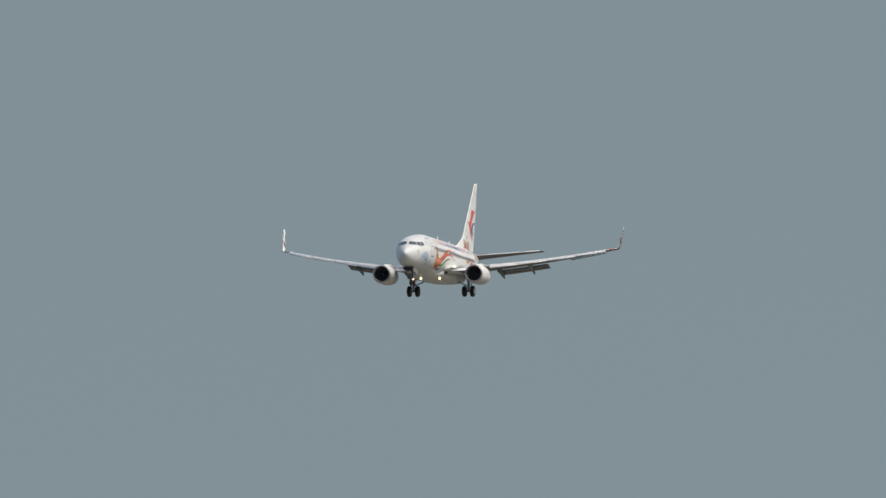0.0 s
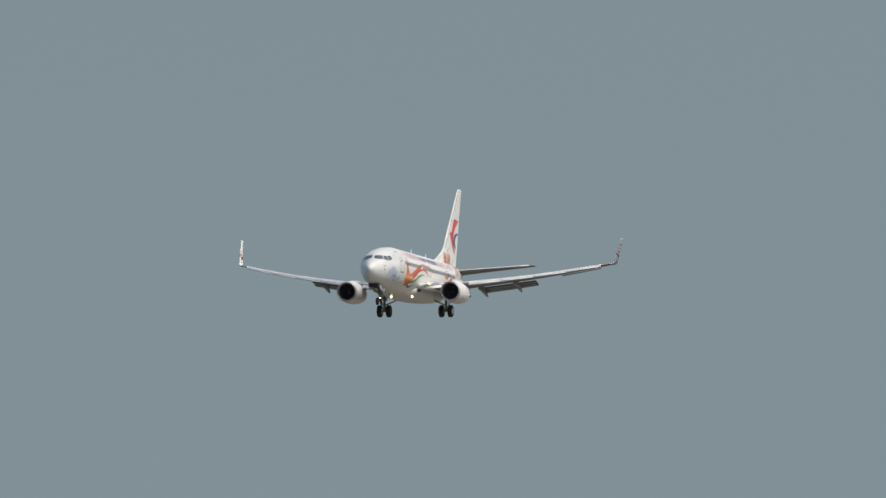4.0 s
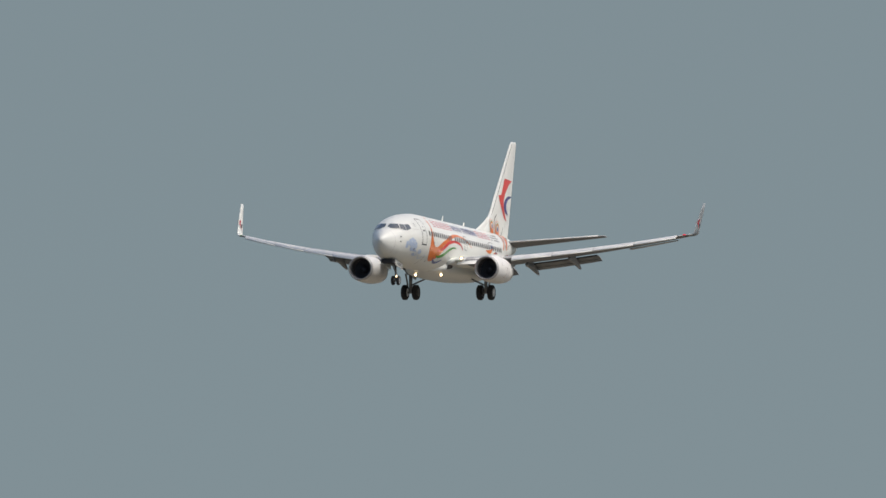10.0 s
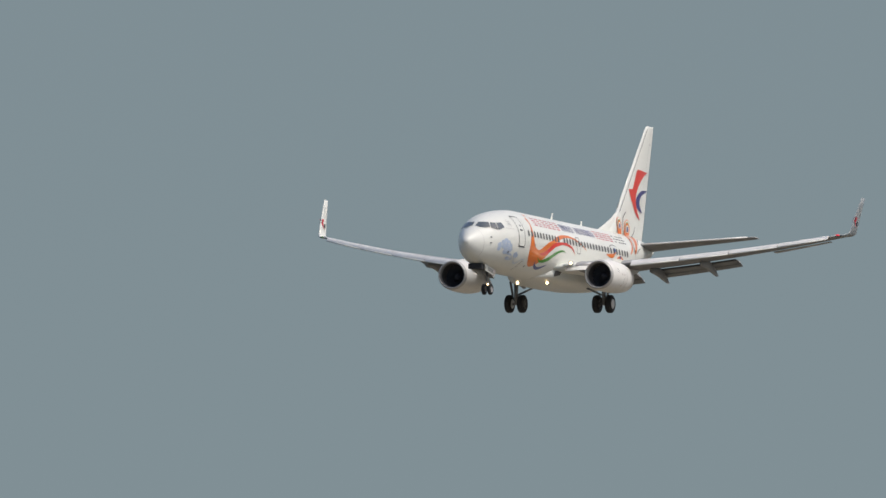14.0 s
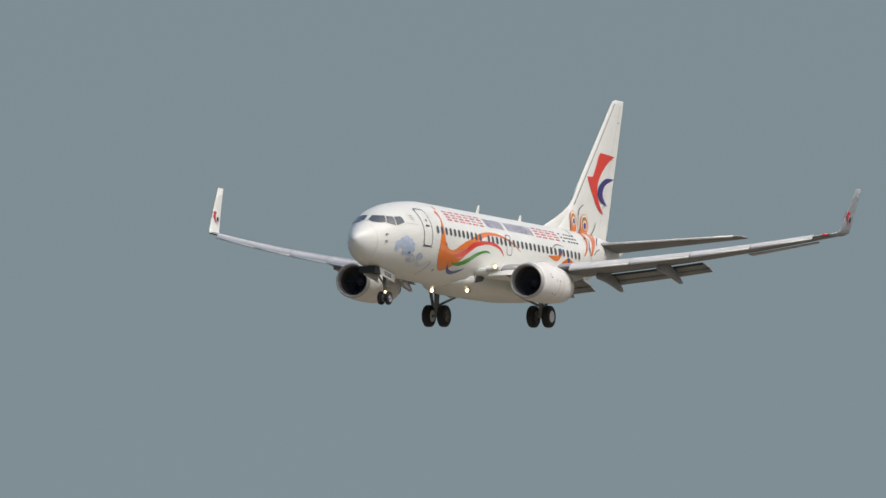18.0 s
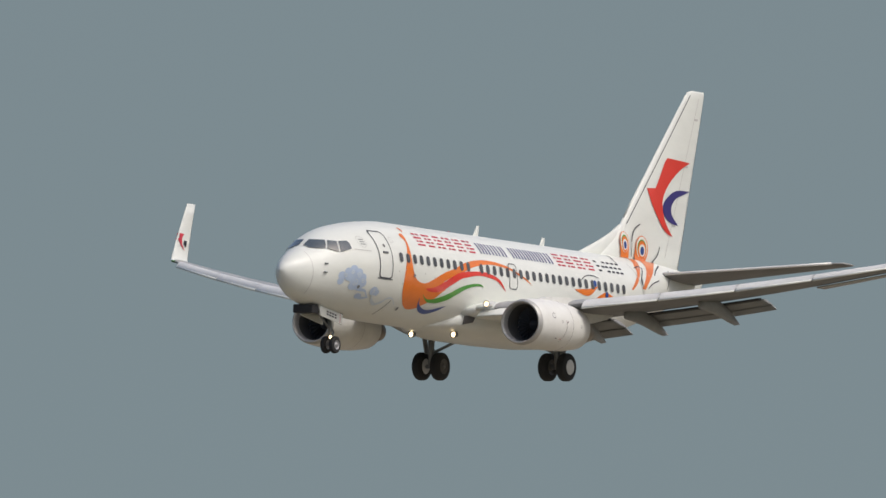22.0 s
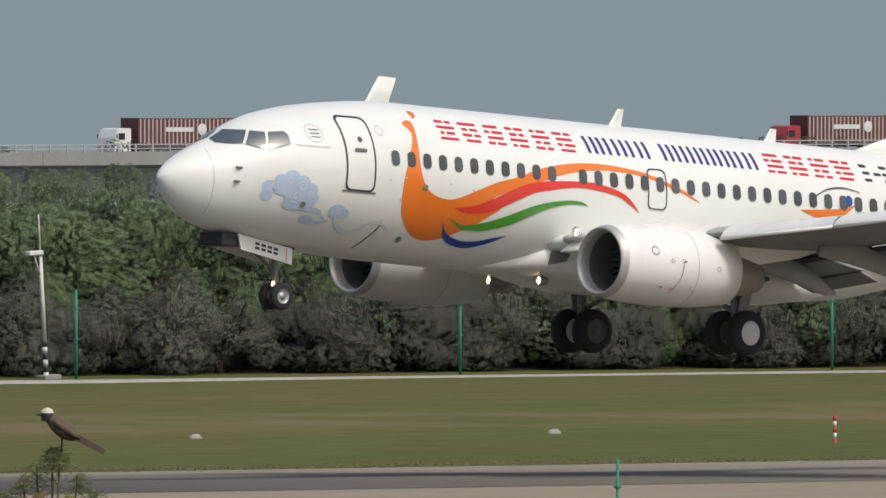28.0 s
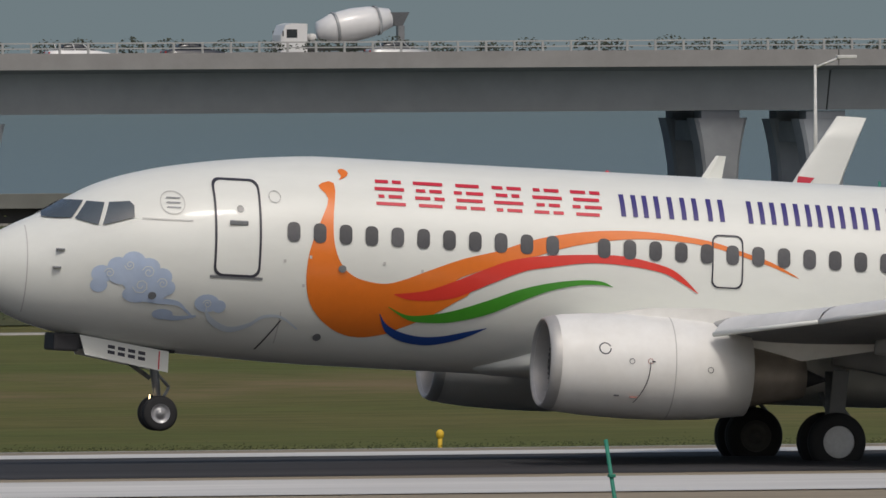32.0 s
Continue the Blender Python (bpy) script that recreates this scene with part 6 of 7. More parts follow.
rows = [[bm.verts.new(((x + dx) * UNIT, y * UNIT, ground_z(y) + 0.09)) for dx in (-0.16, 0.16)] for x, y in edge]
for p, q in zip(rows, rows[1:]):
    bm.faces.new((p[0], p[1], q[1], q[0]))
solid("footpath", tidy(bm), KERB, "pale narrow path across the grass", "path")
# weather-station instruments
for x, h, cam_head in ((192.35, 3.1, True), (166.4, 2.6, False)):
    p = banded_post("instrument_mast", x, 435.5, h, 0.105, 6, (WHITEP, REDP), "thick red and white instrument mast", "mast", "instrument masts")
    if cam_head:
        part("camera_head", box(0.95, 0.3, 0.18, (0, 0, h + 0.08), 0.05), WHITEP, p)
    part("side_box", box(0.16, 0.3, 0.8, (0.24 if cam_head else -0.22, -0.1, h * 0.48), 0.02), WHITEP, p)
for x, h, parts in ((195.0, 2.7, 3), (197.0, 1.6, 2), (200.3, 2.2, 1), (203.8, 1.4, 1)):
    p = put("weather_instrument", x, 437.0, "slim white weather instrument on a stalk", "instrument", "weather instruments")
    part("stalk", tube((0, 0, -0.1), (0, 0, h), 0.035), WHITEP, p)
    part("head", lathe([(h - 0.06, 0.02), (h, 0.12), (h + 0.1, 0.09), (h + 0.14, 0.0)], "Z", 10), WHITEP, p)
    for k in range(parts):
        part("housing", box(0.34 - 0.06 * k, 0.2, 0.26, (0, -0.06, 0.3 + 0.42 * k), 0.03), WHITEP if k != 1 else GALV, p)
    part("arm", tube((-0.5, 0, h * 0.85), (0.5, 0, h * 0.85), 0.02), WHITEP, p)
for x, y in ((421.4, 437.2), (422.5, 437), (191.0, 437), (193.6, 434), (204.6, 436), (206.8, 435), (209.0, 436), (211.4, 435), (213.6, 437), (190.4, 437.5), (191.9, 435.5), (192.7, 434.5), (195.6, 431), (195.4, 436.4)):
    p = put("white_peg", x, y, "short white peg in the grass", "peg", "white pegs")
    part("peg", tube((0, 0, -0.1), (0, 0, 0.36), 0.05, 0.04, 8), WHITEP, p)
p = put("visibility_sensor", 209.4, 430.5, "white lattice visibility sensor over a red box", "instrument")
part("box", box(0.6, 0.5, 0.75, (0, 0, 0.42), 0.03), ORANGEP, p)
for s in (-0.24, 0.24):
    part("stay", tube((s, 0, 0.8), (s, 0, 2.0), 0.03), WHITEP, p)
for k in range(4):
    part("rung", tube((-0.24, 0, 0.95 + 0.3 * k), (0.24, 0, 1.1 + 0.3 * k), 0.025), WHITEP, p)
part("side_post", tube((-0.55, 0, -0.1), (-0.55, 0, 1.7), 0.04), REDP, p)
p = put("red_stake", 158.5, 429.5, "slim red stake in the grass", "stake")
part("stake", tube((0, 0, -0.1), (-0.1, 0, 1.7), 0.07, 0.06), REDP, p)
p = put("red_mast", 228.1, 470.0, "slim red mast with a small crossbar", "mast")
part("pole", tube((0, 0, -0.2), (-0.15, 0, 8.4), 0.075, 0.06), REDP, p)
part("crossbar", tube((-0.6, 0, 8.0), (0.6, 0, 8.1), 0.05), REDP, p)
for x, y, s in ((144.5, 430, 1.0), (172.9, 446, 0.9), (202.2, 475.6, 1.0)):
    p = put("solar_instrument", x, y, "small instrument with a tilted solar panel", "instrument", "solar instruments")
    part("body", box(0.22, 0.2, 0.42, (0, 0, 0.22), 0.02), WHITEP, p)
    part("post", tube((0, 0, 0.4), (0.02, 0, 0.72), 0.03), GALV, p)
    part("panel", box(0.46, 0.3, 0.04, (0.03, 0, 0.76), 0.01, turn=Euler((0.4, -0.3, 0)).to_matrix()), BLACKP, p)

# approach-slope light boxes across the near grass
for y in (330, 321.5, 313, 304.5):
    p = put("slope_light", 135.4, y, "low dark light box with a red lid on bent legs", "light box", "approach slope lights", z=ground_z(y) - 0.05)
    part("case", box(0.56, 0.62, 0.2, (0, 0, 0.62), 0.04), BLACKP, p)
    part("lid", box(0.60, 0.66, 0.06, (0, 0, 0.745), 0.02), LIDR, p)
    for s in (-0.2, 0.2):
        part("leg", tube((s, 0, -0.05), (s, 0, 0.55), 0.03), GALV, p)
    c = curve_through([(-0.5, -0.4, 0.05), (-0.3, -0.45, 0.18), (-0.1, -0.48, 0.36), (0.12, -0.48, 0.3), (0.25, -0.46, 0.52)], 4, False)
    part("cable", loft([[Vector(a) + Vector((0.022 * math.cos(j), 0.022 * math.sin(j) * 0.6, 0.022 * math.sin(j) * 0.8)) for j in (0, 1.05, 2.1, 3.14, 4.19, 5.24)] for a in c]), BLACKP, p)
    part("base", box(0.7, 0.7, 0.1, (0, 0, -0.02), 0.03), KERB, p)

p = put("concrete_pillar", 385.6, 603.4, "lone grey concrete pillar behind the guard wall", "pillar")
part("shaft", box(0.36, 0.36, 3.7, (0, 0, 4.9 - ground_z(603.4) - 1.85), 0.03), WALLC, p)
part("footing", box(0.8, 0.7, 0.5, (0, 0, 0.05), 0.03), WALLC, p)
# windsock streaming beside the runway
p = put("windsock", 150.45, 320.0, "red and white windsock streaming from a slim steel pole", "windsock")
part("pole", tube((0, 0, -0.3), (-0.7, 0, 6.2), 0.06, 0.045), GALV, p)
part("top_arm", tube((-0.95, 0, 5.72), (-0.45, 0, 5.76), 0.03), GALV, p)
part("top_lamp", lathe([(6.16, 0.07), (6.26, 0.06), (6.3, 0.0)], "Z", 10, (-0.7, 0, 0)), GALV, p)
a, b = Vector((-0.42, -0.05, 4.35)), Vector((3.25, -1.5, 3.22))
q = (b - a).to_track_quat("Z", "Y").to_matrix()
for k in range(5):
    rings = []
    for i in range(5):
        t = (k + i / 4) / 5
        r = 0.42 * (1 - t) + 0.16 * t
        c = a.lerp(b, t) + Vector((0, 0, 0.10 * math.sin(t * 7.0) * t))
        rings.append([c + q @ Vector((r * math.cos(j * math.tau / 20) * (1 + 0.05 * math.sin(j * 2.1 + t * 9)), r * math.sin(j * math.tau / 20), 0)) for j in range(20)])
    part("sock_band", loft(rings, cap=False), SOCKR if k % 2 == 0 else SOCKW, p, "red cloth band" if k % 2 == 0 else "faded white cloth band")
part("hoop", lathe([(-0.02, 0.41), (0.0, 0.44), (0.02, 0.41)], "X", 24, (-0.43, -0.05, 4.35)), GALV, p)

# yellow guidance sign
p = put("taxiway_sign", 223.26, 332.0, "yellow taxiway guidance sign with black figures", "sign", turn=-20)
part("panel", box(0.98, 0.1, 0.52, (0, 0, 0.78), 0.02), YELLOWP, p)
part("frame", box(1.04, 0.08, 0.6, (0, 0.03, 0.78), 0.02), BLACKP, p)
for s in (-0.35, 0.35):
    part("leg", tube((s, 0, -0.3), (s, 0, 0.5), 0.03), GALV, p)
fc = bpy.data.curves.new("sign_text", "FONT")
fc.body, fc.size, fc.align_x, fc.align_y = "E2\u2192", 0.44, "CENTER", "CENTER"
tmp = bpy.data.objects.new("sign_text", fc)
me = bpy.data.meshes.new_from_object(tmp)
bpy.data.objects.remove(tmp)
me.transform(Matrix.Translation((0, -0.056, 0.78)) @ Euler((radians(90), 0, 0)).to_matrix().to_4x4())
part("lettering", me, BLACKP, p)

# tree top with a bird on it, close to the camera
bx, by_, bz = 59.38, 67.7, 6.85
top = put("tree", bx, by_, "tree with long pale leaves, its top twigs bearing a bird", "tree", turn=-41)
wood = bmesh.new()
tube((0.0, 0.1, -0.3), (-0.05, 0.0, bz - 1.6), 0.12, 0.06, 8, wood)
tips = []
for dx, dy, h in ((0.0, 0, -0.005), (-0.03, 0.03, 0.015), (-0.1, 0.05, -0.06), (-0.16, 0.0, -0.11), (0.08, 0.1, -0.10), (0.16, -0.05, -0.17), (-0.24, 0, -0.17), (-0.33, 0.1, -0.16), (-0.42, -0.1, -0.2), (-0.52, 0, -0.27), (0.28, 0.0, -0.33), (0.4, 0.1, -0.45), (-0.65, 0, -0.45), (0.0, -0.2, -0.2)):
    tube((-0.05, 0, bz - 1.65), (dx, dy, bz + h), 0.025, 0.004, 5, wood)
    tips.append((Vector((dx, dy, bz + h)), h))
part("trunk", wood, WOOD, top)
verts, faces = [], []
for _ in range(1500):
    c, h = rnd.choice(tips)
    down = abs(rnd.gauss(0, 0.16 if h < -0.05 else 0.05))
    spread = 0.012 + 0.4 * down
    c = c + Vector((rnd.gauss(0, spread), rnd.gauss(0, spread), -down))
    s, w = rnd.uniform(0.015, 0.055), rnd.uniform(0.004, 0.012)
    leaf(c, s, w)
me = bpy.data.meshes.new("crown")
me.from_pydata(verts, [], faces)
part("crown", me, leafy("small_olive_leaves", (0.19, 0.20, 0.09), grain_scale=20), top)
YLEAF, RLEAF = leafy("yellow_green_leaf", (0.42, 0.42, 0.06), grain_scale=15), leafy("reddish_leaf", (0.30, 0.14, 0.10), grain_scale=15)
BLOOM = leafy("brown_blossom", (0.30, 0.19, 0.08), grain_scale=30)
for dx, dy, h, r, ln, mat in ((0.02, -0.08, -0.17, -0.75, 0.20, YLEAF), (-0.52, -0.05, -0.33, 2.0, 0.13, RLEAF), (-0.20, -0.05, -0.25, 2.6, 0.16, YLEAF), (0.12, -0.06, -0.15, -0.9, 0.2, LEAF), (-0.3, -0.05, -0.2, 0.6, 0.14, LEAF), (-0.05, -0.1, -0.17, 3.5, 0.14, BLOOM), (-0.1, -0.1, -0.25, 0.2, 0.12, BLOOM), (-0.38, -0.1, -0.26, 0.5, 0.16, LEAF)):
    ring = []
    for k in range(9):
        t = k / 8
        w = 0.022 * math.sin(math.pi * min(1, t * 0.95 + 0.05))
        c = Vector((dx + ln * t * math.cos(r), dy, bz + h + ln * t * math.sin(r) - 0.08 * t * t))
        ring.append([c + Vector((-w * math.sin(r), -0.004, w * math.cos(r))), c + Vector((0, -0.008, 0)), c + Vector((w * math.sin(r), -0.004, -w * math.cos(r))), c + Vector((0, 0.003, 0))])
    part("large_leaf", loft(ring), mat, top)
bird = put("bird", bx, by_ - 0.02, "brown bird with a pale head perched on a tree top", "bird", z=bz, turn=-41)
bird.scale = (0.95, 0.95, 0.95)
body = []
for k in range(11):
    t = k / 10
    r = 0.046 * math.sin(math.pi * (0.06 + 0.9 * t)) ** 0.75
    c = Vector((-0.075 + 0.15 * t, 0, 0.15 - 0.095 * t))
    body.append([c + Vector((0.25 * r * math.sin(j * math.tau / 14), r * math.cos(j * math.tau / 14), r * math.sin(j * math.tau / 14))) for j in range(14)])
part("body", loft(body), FEATHER, bird)
part("head", lathe([(0.135, 0.025), (0.15, 0.03), (0.17, 0.03), (0.188, 0.022), (0.195, 0.0)], "Z", 14, (-0.07, 0, 0)), BLACKP, bird, "black face and throat")
part("crown_patch", lathe([(0.172, 0.0315), (0.184, 0.027), (0.193, 0.018), (0.199, 0.0)], "Z", 14, (-0.07, 0, 0)), PALE, bird, "pale crown feathers")
part("beak", tube((-0.095, 0, 0.165), (-0.128, 0, 0.163), 0.007, 0.001, 8), BLACKP, bird)
part("tail", loft([[Vector((0.05, -0.02, 0.085)), Vector((0.05, 0.02, 0.085)), Vector((0.05, 0.02, 0.05)), Vector((0.05, -0.02, 0.05))],
                   [Vector((0.20, -0.025, 0.002)), Vector((0.20, 0.025, 0.002)), Vector((0.19, 0.025, -0.024)), Vector((0.19, -0.025, -0.024))]], smooth=False), FEATHER, bird)
for s in (-1, 1):
    wing_rows = []
    for k in range(6):
        t = k / 5
        c = Vector((-0.045 + 0.13 * t, s * (0.040 - 0.012 * t), 0.135 - 0.085 * t))
        h = 0.028 * math.sin(math.pi * (0.15 + 0.8 * t))
        wing_rows.append([c + Vector((0, s * 0.006, h)), c + Vector((0, s * 0.012, 0)), c + Vector((0, s * 0.004, -h)), c])
    part("wing", loft(wing_rows), FEATHER, bird)
    part("leg", tube((0.0, s * 0.014, 0.075), (-0.005, s * 0.014, -0.01), 0.005), BLACKP, bird)


# street lamps with banners on the shore road, road signs and masts
def street_lamp(x, y, z0, z1, banners, arm=1.2):
    p = put("street_lamp", x, y, "slim white street lamp" + (" with two blue banners" if banners else ""), "street lamp", "shore road lamps", z=z0)
    h = z1 - z0
    part("pole", tube((0, 0, -0.4), (0, 0, h), 0.10, 0.045), WHITEP, p)
    part("arm", tube((0, 0, h - 0.1), (arm, 0, h + 0.25), 0.04), WHITEP, p)
    part("lamp_head", box(0.7, 0.25, 0.12, (arm + 0.2, 0, h + 0.26), 0.03), WHITEP, p)
    if banners:
        for s in (-1, 1):
            b = part("banner", box(0.5, 0.03, 1.65, (s * 0.42, 0, h - 3.7), 0.008), BANNER, p, "blue banner")
            part("pale_bar", box(0.26, 0.036, 0.5, (s * 0.42, 0, h - 3.5)), WHITEP, b)


for x, z1, banners in ((382.0, 9.1, True), (438.9, 9.1, True), (912.8, 7.1, True), (855.0, 7.1, True), (970.0, 7.1, True), (300.4, 6.7, False), (303.2, 6.9, False), (197.0, 6.95, False), (246.0, 6.4, False), (410.0, 6.1, False)):
    street_lamp(x, 660.0, ground_z(660), z1, banners, 0.5 if banners else 0.9)


def sign_board(x, y, z, w, h, label, post_h=6.0, rows=3, face=SIGNG):
    p = put("road_sign", x, y, label, "road sign", "viaduct road signs", z=z)
    part("post", tube((w * 0.75, 0.1, -post_h), (w * 0.75, 0.1, h * 0.5 + 0.6), 0.12), GALV, p)
    for k in (-0.25, 0.3):
        part("bracket", tube((w * 0.75, 0.1, h * k), (0, 0.1, h * k), 0.06), GALV, p)
    board = part("board", box(w, 0.08, h, (0, 0, 0), 0.02), face, p)
    for k in range(rows):
        part("writing_bar", box(w * (0.62 - 0.1 * (k % 2)), 0.02, h * 0.1, (0, -0.05, h * (0.3 - 0.3 * k))), WHITEP, board)


sign_board(1111.1, 1405.0, 14.7, 3.4, 4.4, "tall green road sign on a steel post over the viaduct")
sign_board(1118.7, 1405.0, 11.4, 0.95, 3.4, "narrow green road sign on the viaduct", 3.4, 4)
sign_board(2042.9, 1375.0, 12.8, 5.8, 3.8, "tall green road sign on a steel post over the viaduct", 5.6)
sign_board(2034.6, 1375.0, 10.2, 1.7, 3.0, "narrow green road sign on the viaduct", 3.2, 4)
back = put("road_sign", 1376.0, 1405.0, "three stacked grey panels of a road sign on the viaduct", "road sign", "viaduct road signs", z=15.7)
part("post", tube((-2.0, 0.2, -6.5), (-2.0, 0.2, 1.8), 0.12), GALV, back)
# Boards and brackets reuse colours paled for haze.
for z in (-1.3, 0.0, 1.3):
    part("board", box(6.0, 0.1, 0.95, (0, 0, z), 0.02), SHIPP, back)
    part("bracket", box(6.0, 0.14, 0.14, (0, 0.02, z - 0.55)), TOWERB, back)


# far works and ships beyond the viaduct
def lattice(name, x, y, z0, z1, w, label, mat, category, lean=0.0, step=None):
    t = put(name, x, y, label, category, "far masts", z=z0)
    n = max(3, int((z1 - z0) / (step or w)))
    for k in range(n):
        a, b = (z1 - z0) * k / n, (z1 - z0) * (k + 1) / n
        for i in range(4):
            c = [(-w / 2, -w / 2), (w / 2, -w / 2), (w / 2, w / 2), (-w / 2, w / 2)]
            p, q = c[i], c[(i + 1) % 4]
            part("leg", tube((p[0] + lean * a, p[1], a), (p[0] + lean * b, p[1], b), 0.24, seg=5), mat, t)
            part("brace", tube((p[0] + lean * a, p[1], a), (q[0] + lean * b, q[1], b), 0.12, seg=4), mat, t)
    return t


t = lattice("drill_tower", 2181, 1500, -5.0, 21.0, 4.6, "blue-grey lattice tower behind the viaduct, paled for haze", TOWERB, "tower", step=4.2)
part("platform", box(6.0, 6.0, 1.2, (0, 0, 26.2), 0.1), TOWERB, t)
part("cabin", box(2.6, 3.0, 3.0, (0.2, -3, 15.0), 0.1), BEIGE, t)
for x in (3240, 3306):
    t = lattice("shore_tower", x, 1500, -5.0, 31.0, 7.0, "lattice tower far along the shore, steel paled for haze", TOWERG, "tower", step=5)
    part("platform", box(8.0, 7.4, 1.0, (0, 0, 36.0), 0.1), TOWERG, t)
crane = put("floating_crane", 1336, 1700, "dark blue floating crane with a raised lattice jib", "crane", z=-5.0)
part("barge", box(34, 14, 2.6, (0, 0, 1.0), 0.3), CRANEB, crane)
part("mast", box(2.6, 2.6, 12.4, (3.2, 0, 7.6), 0.15), CRANEB, crane)
part("machine_house", box(2.6, 3.0, 5.6, (2.9, 0, 14.2), 0.2), CRANEB, crane)
part("counter_jib", tube((2.2, 0, 18.0), (6.6, 0, 18.6), 0.5, 0.3, 6, box(5.4, 1.6, 1.0, (3.0, 0, 18.2), 0.1)), CRANEB, crane)
a, b = Vector((1.2, 0, 12.4)), Vector((-15.6, 0, 23.2))


def jib_point(k, s, y=0.0):
    return a.lerp(b, k / 12) + Vector((0.66, 0, 0.75)) * (0.75 - 0.3 * k / 12) * s + Vector((0, y, 0))


jib = part("jib", tube(jib_point(0, 1, -0.6), jib_point(12, 1, -0.6), 0.09, seg=4), CRANEB, crane, "raised dark blue lattice jib")
for s, y in ((1, 0.6), (-1, -0.6), (-1, 0.6)):
    part("chord", tube(jib_point(0, s, y), jib_point(12, s, y), 0.09, seg=4), CRANEB, jib)
for k in range(12):
    for s in (1, -1):
        part("brace", tube(jib_point(k, s), jib_point(k + 1, -s), 0.06, seg=4), CRANEB, jib)
part("jib_head", box(1.8, 1.2, 1.0, (-15.8, 0, 23.3), 0.1), CRANEB, crane)


def ship(x, y, ln, high, hull, label, blocks, sheer=0.12):
    t = put("ship", x, y, label, "ship", "ships beyond the viaduct", z=-5.2)
    rows = []
    for k in range(9):
        u = k / 8 * 2 - 1
        w = 4.5 * (1 - abs(u) ** 4) + 0.3
        rows.append([Vector((u * ln / 2, -w, high * (1 + sheer * u * u))), Vector((u * ln / 2, w, high * (1 + sheer * u * u))), Vector((u * ln * 0.48, w * 0.7, 0)), Vector((u * ln * 0.48, -w * 0.7, 0))])
    part("hull", loft(rows), hull, t)
    for u, w, h, mat in blocks:
        part("deckhouse", box(w, 6, h, (u, 0, high + h / 2), 0.15), mat, t)
    part("mast", tube((blocks[0][0], 0, high), (blocks[0][0], 0, high + blocks[0][2] + 5), 0.2, 0.1), SHIPW, t)


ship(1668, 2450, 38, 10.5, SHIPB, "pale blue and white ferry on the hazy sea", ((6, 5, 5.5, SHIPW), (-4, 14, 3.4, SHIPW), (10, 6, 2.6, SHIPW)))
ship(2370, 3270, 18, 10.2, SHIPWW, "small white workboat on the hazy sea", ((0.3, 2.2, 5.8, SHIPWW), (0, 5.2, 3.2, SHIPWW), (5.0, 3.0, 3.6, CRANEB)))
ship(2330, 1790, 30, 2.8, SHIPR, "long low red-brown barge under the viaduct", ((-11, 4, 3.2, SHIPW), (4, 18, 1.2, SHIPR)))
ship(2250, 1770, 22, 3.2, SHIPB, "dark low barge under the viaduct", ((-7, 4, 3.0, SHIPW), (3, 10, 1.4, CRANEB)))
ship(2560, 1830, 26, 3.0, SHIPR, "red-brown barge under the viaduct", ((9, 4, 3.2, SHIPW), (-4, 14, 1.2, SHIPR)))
ship(2491, 3390, 43, 15.4, SHIPP, "far cargo ship, haze paled into its colour", ((-14, 8, 1.2, SHIPP), (4, 20, 0.9, SHIPP)), 0.0)


# vehicles on the viaduct
def wheels(t, xs, r, half, z=0.0):
    for x in xs:
        for s in (-1, 1):
            w = part("wheel", lathe([(-0.13, r * 0.6), (-0.13, r * 0.95), (0, r), (0.13, r * 0.95), (0.13, r * 0.6)], "Y", 16), TYRE, t)
            w.location = (x, s * half, r + z)
            part("rim", lathe([(-0.135, r * 0.6), (-0.1, 0.0), (0.1, 0.0), (0.135, r * 0.6)], "Y", 12), GALV, w)


def car(label, mat, suv):
    t = thing("car", Matrix(), label, "car", "vehicles on the viaduct")
    h, r = (1.72, 1.0) if suv else (1.46, 0.9)
    rows = []
    for x, lo, hi, w in ((2.25, 0.45, 0.68, 0.72), (2.1, 0.32, 0.82, 0.84), (1.2, 0.25, 0.98, 0.9), (0, 0.25, 1.0, 0.91), (-1.4, 0.25, 1.02, 0.9), (-2.1, 0.32, 0.98, 0.84), (-2.25, 0.45, 0.85, 0.74)):
        rows.append([Vector((x, s * w * k, z)) for s, k, z in ((-1, 0.94, lo), (1, 0.94, lo), (1, 1, (lo + hi) / 2), (1, 0.93, hi), (-1, 0.93, hi), (-1, 1, (lo + hi) / 2))])
    body = part("body", loft(rows), mat, t)
    rows = []
    back = -2.1 if suv else -1.6
    for x, z, w in ((1.15, 0.99, 0.8), (0.5, h - 0.1, 0.68), (-0.2, h, 0.66), (back + 0.7, h - 0.05, 0.66), (back, 1.0, 0.78)):
        rows.append([Vector((x, -w, 0.98)), Vector((x, w, 0.98)), Vector((x, w * 0.95, z)), Vector((x, -w * 0.95, z))])
    part("glass_house", loft(rows), GLASS, t, "dark car windows")
    part("roof", box(1.9 if suv else 1.4, 1.24, 0.06, (-0.45, 0, h), 0.02), mat, t)
    for x in (0.75, -0.35, back + 0.25):
        for s in (-1, 1):
            part("pillar", tube((x, s * 0.76, 1.0), (x - 0.15 if x < 0.5 else x - 0.5, s * 0.66, h - 0.02), 0.035), mat, t)
    for s in (-1, 1):
        part("headlight", box(0.12, 0.34, 0.14, (2.18, s * 0.6, 0.72), 0.03), WHITEP, body)
        part("tail_light", box(0.1, 0.3, 0.16, (-2.2, s * 0.6, 0.82), 0.03), REDP, body)
    wheels(t, (1.35, -1.4), 0.33, 0.82)
    return t


